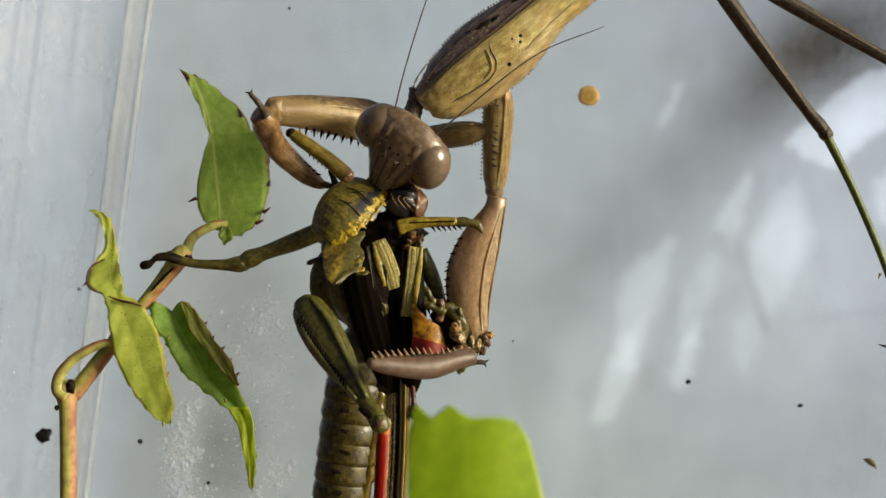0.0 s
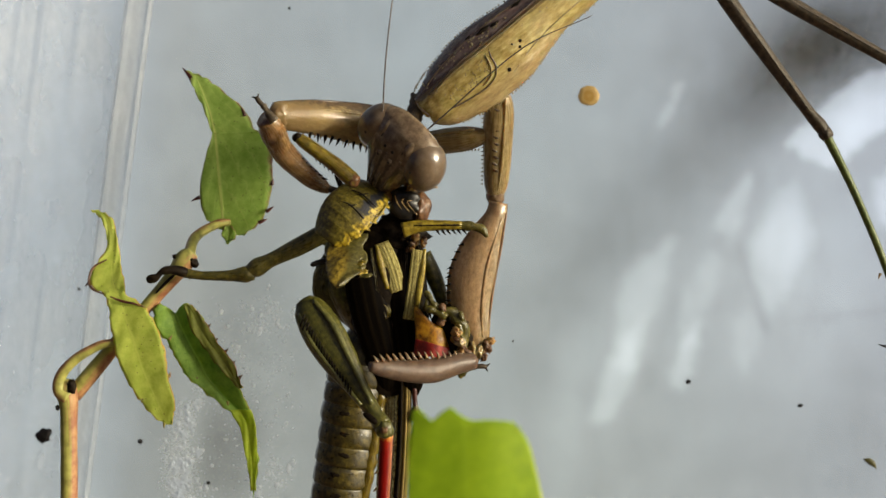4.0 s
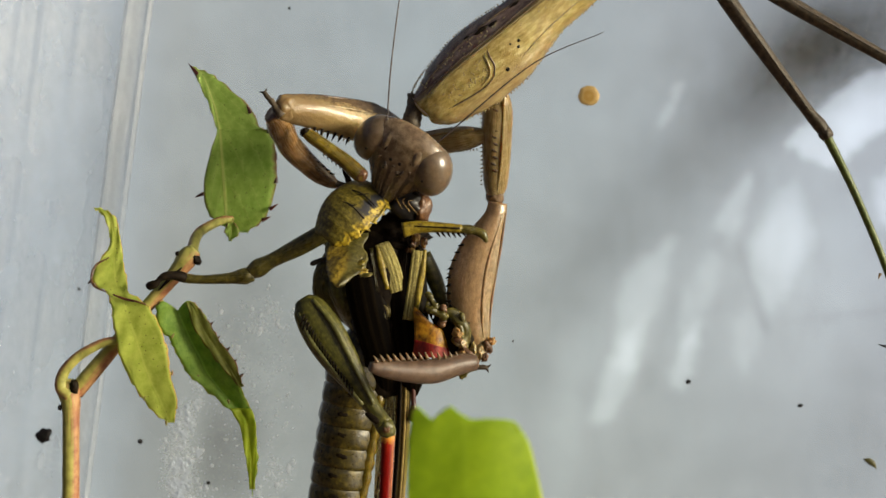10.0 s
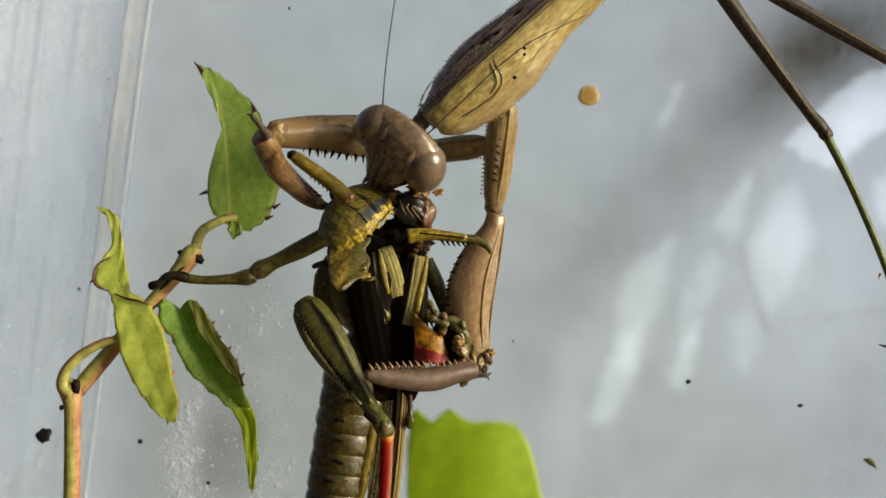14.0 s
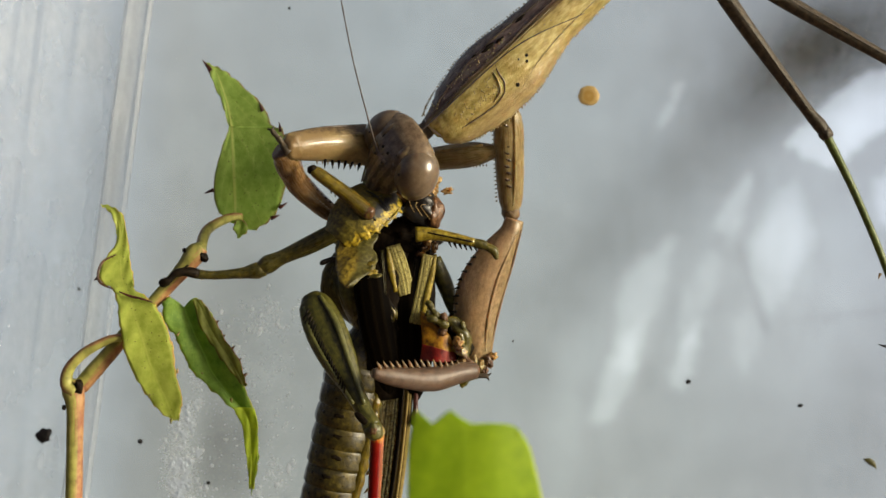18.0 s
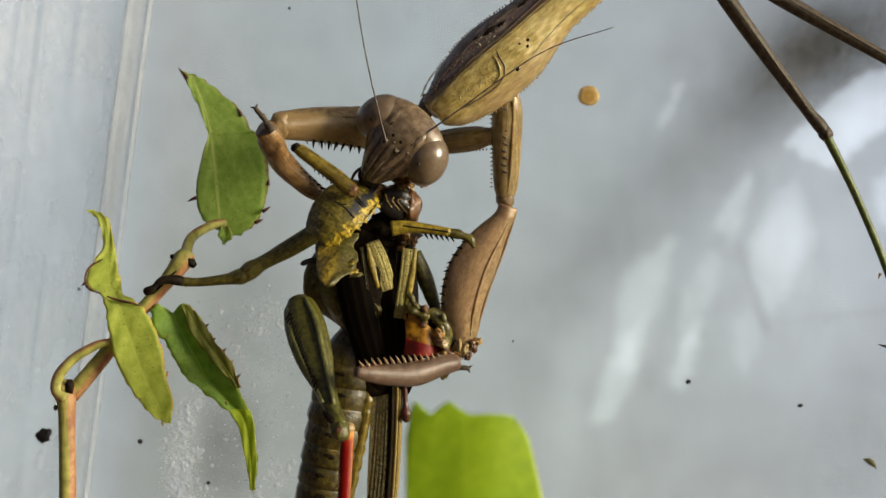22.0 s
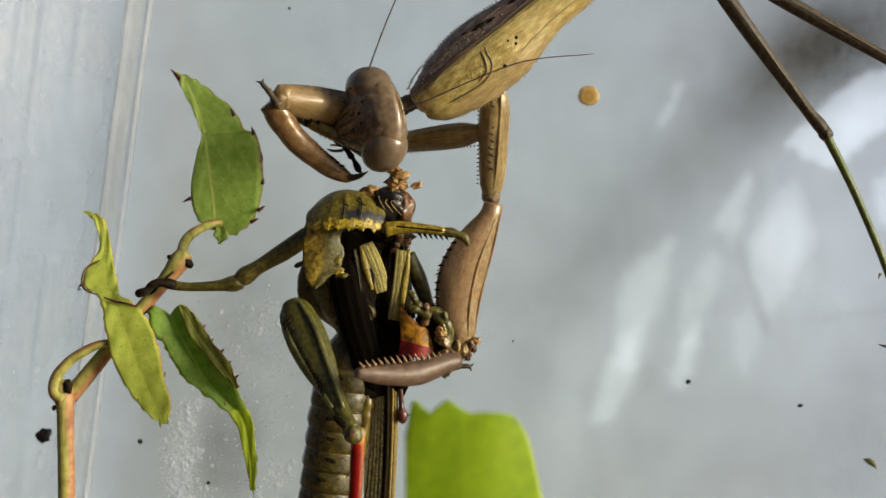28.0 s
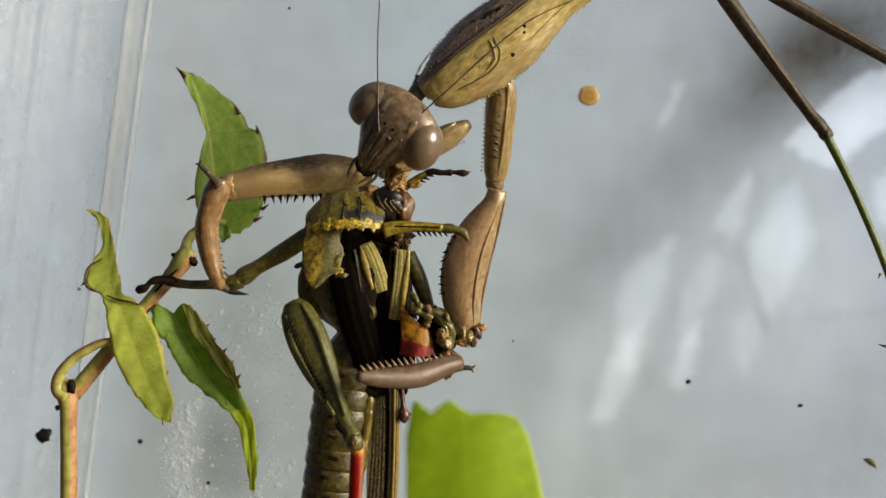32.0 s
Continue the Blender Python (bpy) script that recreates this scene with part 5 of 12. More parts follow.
def hind_leg():
    f = part("hind_femur", loft([(-8, 0, 0, 16, 13), (14, 0, 0, 30, 18), (64, -2, 0, 36, 20), (120, -3, 0, 31, 18), (175, -3, 0, 19, 14), (225, -2, 0, 14, 12), (252, -2, 0, 16, 14)], 22, 6), GREEN, hopper, "broad green jumping thigh with herringbone ridges")
    part("keel", loft([(6, 16, 14, 4, 4), (60, 22, 19, 6, 5), (130, 14, 17, 5, 4), (215, 4, 12, 4, 4)], 12, 8), LEGGREEN, f)
    part("keel", loft([(10, -16, 12, 4, 4), (60, -25, 14, 5, 4), (120, -22, 13, 4, 4), (205, -12, 10, 3, 3)], 12, 8), LEGGREEN, f)
    for i in range(20):
        q = i / 19
        part("herringbone", loft([(20 + 150 * q, -9 - 3 * math.sin(q * 3), 19.5 - 3 * q, 1.4, 2), (31 + 150 * q, -27 + 9 * q, 14.5 - 2.5 * q, 2.0, 2.4)], 6, 2), DARK, f)
    k = part("knee", blob(18, 15.5, 15, 258, -2, 0, 0.25, 6), GREEN, f, "olive knee")
    part("knee_disc", blob(7, 7, 3, 262, -2, 13, 0.3, 7), SHELL, k)
    part("knee_crescent", blob(17, 6.5, 4, 0, 0, 0, 0.25, 8, 10), DARK, f, "dark crescent above the knee", local(234, -10, 10, 0, 0, 24))
    t = part("hind_tibia", loft([(0, 0, 0, 13, 12), (22, 0, 0, 12, 11), (60, 0, 0, 12, 11), (150, 0, 0, 11, 10), (240, 0, 0, 10, 9)], 14, 6), REDSHIN, hopper, "blood red shin, pale amber under the knee")
    part("pale_ring", loft([(-8, 0, 0, 10, 9), (0, 0, 0, 13.5, 12.5), (6, 0, 0, 12.5, 11.5)], 14, 4), TAN, t, "pale ring")
    row_of("spine", SPINE_PALE, t, 6, lambda q: local(70 + 150 * q, -10, 4, 0, 0, -50))
    return f, t


hind_femur, hind_tibia = hind_leg()
far_knee = part("far_hind_leg", loft([(0, 0, 0, 6, 6), (40, 0, 0, 5, 5), (70, 0, 0, 5, 5), (84, 0, 0, 10, 9), (95, 0, 0, 9, 8), (102, 0, 0, 3, 3)], 14, 5), DARKRED, hopper, "dark red far hind leg")
part("foot_claw", thorn(10, 2.2, 0.4), BLACK, far_knee, "", local(86, 7, 2, 0, 0, 60))
part("foot_claw", thorn(10, 2.2, 0.4), BLACK, far_knee, "", local(88, -7, 2, 0, 0, -60))


def wedge(v0, v1, lift):
    def spot(u, v):
        v = v0 + (v1 - v0) * v
        return (44 * u * (1 - v) + 84 * v, -10 + (44 + 14 * v) * u, lift + 9 * math.sin(math.pi * u) + 3 * math.sin(u * 7 + v * 5))
    return sheet(14, 12, spot, 8)


inner = part("inner_thigh", wedge(0, 1, 0), AMBER, hopper, "amber inner face of the far thigh with a red band")
part("red_band", wedge(0.66, 1.03, 1.5), RED, inner, "dark red band")

# near foreleg that grips the stem
arm_upper = part("front_femur", loft([(0, 0, 0, 13, 12), (20, 2, 0, 17, 15), (70, 2, 0, 16, 14), (118, 0, 0, 13, 12), (146, 0, 0, 17, 15), (164, 0, 0, 12, 11)], 16, 5), OLIVE, hopper, "olive front thigh")
part("collar", loft([(-8, 0, 0, 14, 13), (2, 0, 0, 19, 17), (10, 0, 0, 15, 14)], 14, 4), GREEN, arm_upper)
arm_lower = part("front_tibia", loft([(-16, 2, 0, 8, 8), (0, 0, 0, 15, 14), (30, 3, 0, 10, 9), (80, 4, 0, 8, 8), (112, 0, 0, 9, 9)], 14, 5), OLIVE, hopper, "olive front shin with a dark gripping foot")
part("foot", loft([(106, 0, 2, 8, 8), (128, -5, 10, 9, 9), (146, -2, 16, 6, 6), (156, 8, 18, 6, 6), (166, 12, 16, 9, 9), (174, 12, 14, 4, 4)], 12, 4, lambda u, v: 0.12 * math.sin(v * 22)), DARK, arm_lower, "dark brown foot")
row_of("spine", GRAIN, arm_lower, 4, lambda q: local(30 + 70 * q, 10 - 2 * q, 3, 0, 0, 70))
# other foreleg, yellow
arm_yellow = part("front_tibia", loft([(-20, -4, 0, 14, 12), (8, 2, 0, 11, 10), (50, 2, 0, 9, 9), (84, 0, 0, 8, 8)], 14, 5), YELLOW, hopper, "bright yellow front shin")
part("foot", loft([(80, 0, 0, 8, 8), (98, -1, 0, 9, 8), (106, -3, 0, 7, 7), (120, -8, 0, 8, 7), (128, -22, 0, 3, 3)], 12, 4), OLIVE, arm_yellow, "dark olive foot")
part("dark_line", loft([(0, 3, 9, 1.6, 2), (80, 1, 8, 1.6, 2)], 8, 6), DARK, arm_yellow)
row_of("spine", SHORT_SPINE, arm_yellow, 6, lambda q: local(40 + 46 * q, -6, 3, 0, 0, -65))
# severed foreleg in the grasp and later in the jaws
scrap_leg = part("severed_leg", loft([(-4, 0, 0, 7, 7), (8, 0, 0, 11, 10), (40, 1, 0, 12, 11), (80, 2, 0, 13, 11), (108, 0, 0, 14, 12), (120, 0, 0, 13, 11), (127, 0, 0, 8, 8)], 14, 5, lambda u, v: 0.06 * math.cos(u * 6.283 * 3)), YOLIVE, hopper, "severed yellow olive leg in the grasp of the mantis")
part("dark_end", blob(9, 9, 9, -2, 0, 0, 0.3, 4, 10), DARK, scrap_leg)
part("red_end", blob(11, 13, 12, 120, 0, 0, 0.3, 5, 10), SHELL, scrap_leg)
scrap_shin = part("severed_shin", loft([(-4, 0, 0, 8, 8), (10, 0, 0, 9, 9), (40, 1, 0, 7.5, 7), (74, 0, 0, 6.5, 6.5), (82, 0, 0, 5, 5)], 12, 5), YOLIVE, hopper, "severed yellow shin with a dark spiny foot")
shin_foot = part("foot", loft([(78, 0, 0, 6, 6), (92, -5, 2, 6.5, 6), (100, -13, 3, 5, 5), (114, -22, 2, 6, 6), (121, -26, 2, 4, 4), (136, -38, 0, 6, 6), (143, -42, 0, 2, 2)], 10, 4, lambda u, v: 0.12 * math.sin(v * 26)), DARK, scrap_shin, "dark spiny foot")
part("foot_claw", thorn(10, 2.4, 0.4), BLACK, shin_foot, "", local(138, -40, 0, 0, 0, -30))
row_of("spine", SHORT_SPINE, scrap_shin, 6, lambda q: local(44 + 46 * q, -5, 3, 0, 0, -60))
# middle leg and crumpled feet by the far side
mid_leg = part("middle_leg", loft([(0, 0, 0, 14, 12), (50, 2, 0, 15, 13), (100, 0, 0, 11, 10), (120, 0, 0, 7, 7)], 14, 5), GREEN, hopper, "dark green middle thigh")
crumple = part("crumpled_foot", loft([(0, 0, 0, 12, 11), (28, -4, 0, 9, 9), (52, -6, 0, 11, 11), (70, -20, 0, 13, 13), (80, -48, 0, 11, 11), (84, -72, 0, 10, 10)], 14, 5, lambda u, v: 0.22 * math.sin(v * 20 + u * 12)), OLIVE, hopper, "crumpled brown and olive feet")
for i in range(7):
    q = i / 6
    n, w = rng.uniform(17, 28), rng.uniform(5, 7.5)
    joint = loft([(-n, 0, 0, w * 0.5, w * 0.5), (-n * 0.6, 2, 0, w, w * 0.9), (0, 0, 0, w * 0.65, w * 0.7), (n * 0.6, -2, 0, w * 1.1, w), (n, 1, 0, w * 0.5, w * 0.5)], 12, 4, lambda u, v: 0.16 * math.sin(v * 19 + u * 11))
    part("foot_joint", joint, (OLIVE, OLIVE, SHELL, OLIVE, YOLIVE, SHELL, OLIVE)[i % 7], crumple, "", local(6 + 78 * min(1, q * 1.25) + rng.gauss(0, 6), 6 - 92 * q * q + rng.gauss(0, 6), 10 + rng.gauss(0, 5), 0, 0, -70 * q - 20 + rng.gauss(0, 25)))
for i in range(3):
    part("gold_knuckle", blob(9, 8, 8, 0, 0, 0, 0.6, i + 60, 12), (FLESH, TAN, FLESH)[i], crumple, "", local(66 + 9 * i, -34 - 17 * i, 14))
# Dark backing lump added to fill the shaded gap behind the feet.
part("shade_filler", blob(32, 42, 13, 56, -40, -18, 0.6, 21, 16), DARK, crumple, "dark lump filling the shaded gap behind the crumpled feet")
row_of("spine", SHORT_SPINE, crumple, 6, lambda q: local(4 + 44 * q, -12, 8, 0, 0, -70))
small_palp = part("short_feeler", loft([(0, 0, 0, 5, 5), (18, -3, 0, 4, 4), (34, -1, 0, 5, 5), (40, 0, 0, 2, 2)], 10, 4), BLACK, hopper)

# ---- the twig with its leaves ----
twig = thing("leafy_twig", "green and red twig with three toothed leaves", "twig", place(135, 1300, 40))
low_stem = part("stem", loft([(-60, -6, 0, 17, 16), (200, 4, 0, 16, 15), (420, 2, 0, 15, 15), (560, 0, 0, 15, 14), (598, 0, 0, 17, 16), (622, 4, 0, 20, 18), (640, 2, 0, 13, 12)], 18, 6), STEM, twig, "yellow green stem with red streaks")
part("stem_scar", blob(12, 8, 8, 628, -10, 12, 0.5, 3, 10), DARK, low_stem)
part("bud", blob(5, 4, 4, 590, 18, 6, 0.3, 3, 8), SPECK, low_stem)
up_stem = part("stem", loft([(-8, 0, 0, 15, 14), (30, 0, 0, 15, 14), (90, 0, 0, 14, 13), (160, 2, 0, 12, 12), (240, 0, 0, 13, 12), (282, 0, 0, 16, 14), (312, 2, 0, 19, 16), (330, 0, 0, 12, 12)], 16, 6), STEM, twig, "reddish and yellow green upper stem")
part("node_scar", blob(7, 12, 7, 318, -12, 6, 0.5, 5, 10), DARK, up_stem)
part("node_scar", blob(5, 10, 6, 304, 14, 4, 0.5, 6, 10), DARK, up_stem)
part("split", loft([(232, 2, 12, 1.5, 2), (262, 0, 14, 3, 2), (290, -4, 14, 1.5, 2)], 8, 4), DARK, up_stem)
part("node_scar", blob(5, 8, 6, 184, -11, 4, 0.5, 7, 10), DARK, up_stem)

# each leaf is drawn from its foot, x to the right and y up
leaf_top = part("leaf", cross_blade([(284, -74, -74, -73, -12), (273, -64, -56, -45, -6), (255, -59, -46, -17, 0), (209, -37, -29, 35, 6), (170, -24, -20, 57, 8), (160, -23, -19, 77, 8), (90, -43, -13, 87, 8), (36, -45, -9, 77, 2), (5, -32, -6, 62, -4), (-20, 12, 18, 30, -12)], 1.5, 0.12, 0, 3), LEAF, twig, "pale green toothed leaf with a brown tip")
part("petiole", loft([(4, 4, -4, 6, 6), (-16, 0, 16, 8, 8), (-42, -24, 80, 9, 9), (-36, -62, 168, 10, 9)], 12, 5), STEM, leaf_top, "arched leaf stalk")
part("lower_lobe", leaf_blade([(0, 0, -4), (2, -18, -8), (-2, -36, -12)], (2, 12, 0), (2, 12, 0), 3, 2, 0.3, 0, 6, 4), LEAF, leaf_top)
for x, y, a in ((40, 196, 100), (74, 160, 88), (86, 112, 74), (87, 70, 72), (76, 22, 20), (-44, 50, 190), (62, 2, 10)):
    part("leaf_tooth", thorn(17, 4, 0.25), DARKRED, leaf_top, "", local(x - 2, y, 12, 0, 0, a))
part("leaf_tip", loft([(-58, 262, -4, 5, 2), (-68, 276, -8, 3.4, 2), (-80, 290, -14, 0.6, 0.6)], 8, 4), DARKRED, leaf_top, "withered red brown tip")
leaf_top.scale = (1.076,) * 3
leaf_side = part("leaf", cross_blade([(240, -46, -42, -38, -34), (234, -36, -28, -20, -32), (221, -23, -14, -5, -30), (196, -15, -7, 2, -28), (166, -14, -3, 8, -24), (140, -33, -3, 13, -18), (116, -39, 0, 19, -12), (98, -30, 6, 24, -4), (88, -10, 14, 27, 2), (66, -1, 22, 61, 6), (46, 2, 28, 76, 9), (16, 7, 40, 91, 11), (-14, 13, 50, 100, 12), (-44, 24, 60, 104, 12), (-74, 39, 72, 108, 10), (-104, 57, 86, 117, 7), (-129, 77, 96, 112, 2), (-146, 98, 104, 110, -2)], 2.5, 0.12, 0, 8, 4), LEAFYELLOW, twig, "yellowing green toothed leaf, curled at the tip")
part("petiole", loft([(8, 2, 0, 7, 7), (-20, -4, 0, 8, 8), (-60, -26, 0, 9, 9), (-88, -56, 0, 10, 10), (-92, -84, 0, 12, 11), (-76, -98, 0, 12, 11)], 12, 5), STEM, leaf_side, "hooked leaf stalk")
part("red_crease", loft([(2, 84, 10, 1.2, 1), (24, 76, 12, 2.4, 1.4), (44, 72, 12, 2, 1.2), (62, 66, 10, 1, 1)], 8, 4), DARKRED, leaf_side, "red crease across the leaf")
part("withered_rim", loft([(-12, 150, -18, 1, 1), (-35, 136, -14, 2.2, 1.6), (-41, 114, -8, 2.6, 1.8), (-34, 98, -2, 2.2, 1.6), (-10, 88, 4, 1, 1)], 8, 5), SHELL, leaf_side, "withered red brown rim")
for x, y, a in ((-42, 108, 200), (4, 60, 190), (102, 6, 40), (106, -60, 60), (60, -98, 230), (98, -142, 250)):
    part("leaf_tooth", thorn(9, 3.2, 0.3), DARKRED if y > 90 else STEM, leaf_side, "", local(x, y, -12 if y > 0 else 6, 0, 0, a))
leaf_hang = part("leaf", cross_blade([(0, 4, 30, 50, 0), (-12, -3, 33, 68, 4), (-43, 1, 43, 90, 8), (-72, 22, 55, 107, 8), (-106, 38, 72, 132, 6), (-133, 54, 84, 138, 4), (-175, 96, 116, 150, -2), (-216, 136, 149, 163, -6), (-290, 152, 160, 168, -12), (-344, 157, 159, 161, -14)], 5, 0.6, 18, 12), LEAFDEEP, twig, "green hanging leaf with a folded margin")
part("petiole", loft([(4, -4, -2, 6, 6), (-14, -6, -4, 7, 7)], 10, 3), STEM, leaf_hang)
part("folded_margin", cross_blade([(-2, 50, 55, 60, 18), (-16, 56, 66, 75, 24), (-43, 64, 78, 94, 28), (-72, 82, 96, 111, 30), (-106, 106, 120, 136, 32), (-136, 130, 138, 146, 28), (-156, 144, 147, 151, 22)], 3, 0.25, 0, 9, 4), LEAFOLIVE, leaf_hang, "olive brown folded margin with a red rim")
part("leaf_tail", cross_blade([(-196, 124, 142, 162, 8), (-222, 140, 154, 169, 4), (-262, 147, 158, 170, 0), (-300, 152, 160, 169, -4), (-346, 156, 159, 163, -8)], 1.5, 0.4, 0, 10, 4), LEAFTAIL, leaf_hang, "lime green drawn-out tip")
for x, y, a in ((70, -134, 250), (124, -180, 260), (26, -74, 200), (72, -30, 40), (92, -44, 30), (104, -70, 30), (122, -90, 30), (134, -112, 30), (146, -138, 30)):
    part("leaf_tooth", thorn(8, 3.2, 0.2), SHELL if y > -140 and x > 60 and a < 90 else STEM, leaf_hang, "", local(x - 2, y, 10, 0, 0, a))

front_sprig = thing("front_leaf", "bright yellow-green toothed leaf close to the lens", "leaf", place(830, 1250, -900))
FRONT_TOP = ((-104, -14), (-99, 8), (-94, 40), (-88, 48), (-60, 24), (-44, 38), (-28, 49), (-8, 34), (10, 25), (40, 27), (70, 25), (88, 20), (97, 6))


def front_blade(u, v):
    x = -104 + 201 * u
    top = next(a[1] + (b[1] - a[1]) * (x - a[0]) / (b[0] - a[0]) for a, b in zip(FRONT_TOP, FRONT_TOP[1:]) if x <= b[0] + 0.01)
    y = top + (-300 - top) * v ** 1.4
    x += (5 * min(1, v * 6) + 66 * v) * u ** 3
    return (x * 0.582, y * 0.582, 8 * math.sin(u * 3.1) + 1.2 * math.sin(u * 9 + v * 4))


front_leaf = part("blade", sheet(60, 30, front_blade, 3), LEAFFRONT, front_sprig, "bright yellow-green leaf blade")
part("leaf_stalk", loft([(12, -265, 0, 6, 6), (17, -350, -10, 7, 7), (25, -430, -20, 8, 8)], 12, 5), STEM, front_sprig, "", Matrix.Translation(place(830, 770, -900) - front_sprig.location) @ FACE)

# ---- marks on the rear pane ----


def on_wall(u, v, gap=2):
    return Matrix.Translation(place(u, v, 450 - gap)) @ FACE


drop = new("dried_drop", finish("dried_drop", blob(23, 21, 3, 0, 0, 0, 0.12, 2, 28), DROPLET))
drop.matrix_basis = on_wall(1042, 170)
drop.data.materials[0] = DROPLET
tagged(drop, "dried amber drop stuck to the rear pane", "stain")
for i, (u, v, a, b, r) in enumerate(((78, 771, 13, 11, 20), (248, 782, 4, 4, 0), (512, 15, 2, 2.4, 0), (1218, 676, 4, 3.5, 0), (1416, 718, 4, 3, 0), (369, 855, 3, 3, 0), (140, 512, 2.5, 2.5, 0), (908, 604, 1.6, 1.6, 0))):
    s = new("dirt_speck", finish("dirt_speck", blob(a * 1.2, b * 1.2, 3, 0, 0, 0, 0.7, i, 10), SPECK))
    s.matrix_basis = on_wall(u, v, 62 if u < 120 else 3) @ pose(0, 0, 0, 0, 0, r)
    tagged(s, "dark speck of dirt on the rear pane", "dirt", "specks on the pane")
scrap = new("leaf_scrap", finish("leaf_scrap", loft([(-14, 6, 0, 1, 2), (-4, 3, 0, 6, 3), (6, -4, 0, 6, 3), (13, -14, 0, 1, 2)], 10, 4), GREEN))
scrap.matrix_basis = on_wall(1540, 818, 4)
tagged(scrap, "tiny green scrap of leaf on the rear pane", "leaf scrap")


def lime_scale():
    """Crusts and flecks of lime where water has run down the pane."""
    r = random.Random(3)
    bm = bmesh.new()
    spots = []
    for i in range(46):
        f = r.random() ** 0.7
        spots.append((345 - 52 * f + 72 * max(0, f - 0.55) + r.gauss(0, 4 + 12 * f), 645 + 240 * f, r.uniform(3, 12)))
    spots += [(r.gauss(318, 14), r.gauss(862, 10), 5) for i in range(14)] + [(r.gauss(348, 5), r.gauss(700, 18), 5) for i in range(5)]
    spots += [(r.gauss(470, 22), r.gauss(555, 16), 12) for i in range(5)] + [(r.gauss(480, 14), r.gauss(858, 12), 9) for i in range(4)]
    for i in range(2600):
        if r.random() < 0.84:
            u, v, spread = r.choice(spots)
        else:
            u, v, spread = r.uniform(370, 510), r.uniform(540, 880), 20
        u, v = u + r.gauss(0, spread), v + r.gauss(0, spread * 1.3)
        s = min(7.5, 0.7 + r.expovariate(0.8))
        a = r.uniform(0, 3.1)
        p = place(u, v, 449)
        k = 6
        ring = [bm.verts.new(p + Vector((math.cos(a + j * 6.283 / k), 0, math.sin(a + j * 6.283 / k))) * s * U * r.uniform(0.5, 1.2)) for j in range(k)]
        top = bm.verts.new(p - Vector((0, 0.4 * s * U, 0)))
        for j in range(k):
            bm.faces.new((ring[j], ring[(j + 1) % k], top))
    for i in range(60):
        u, v, spread = r.choice(spots[:46])
        u, v, s = u + r.gauss(0, 5), v + r.gauss(0, 8), r.uniform(2, 7)
        p = place(u, v, 449)
        k = 16
        ring = [bm.verts.new(p + Vector((math.cos(j * 6.283 / k), 0, 1.5 * math.sin(j * 6.283 / k))) * s * U * r.uniform(0.35, 1.25)) for j in range(k)]
        top = bm.verts.new(p - Vector((-0.3 * s * U, 0.6 * s * U, 0)))
        for j in range(k):
            bm.faces.new((ring[j], ring[(j + 1) % k], top))
    return tagged(new("lime_scale", finish("lime_scale", bm, LIME)), "white lime crust splashed on the rear pane", "lime stain", "", "stuff")


lime_scale()


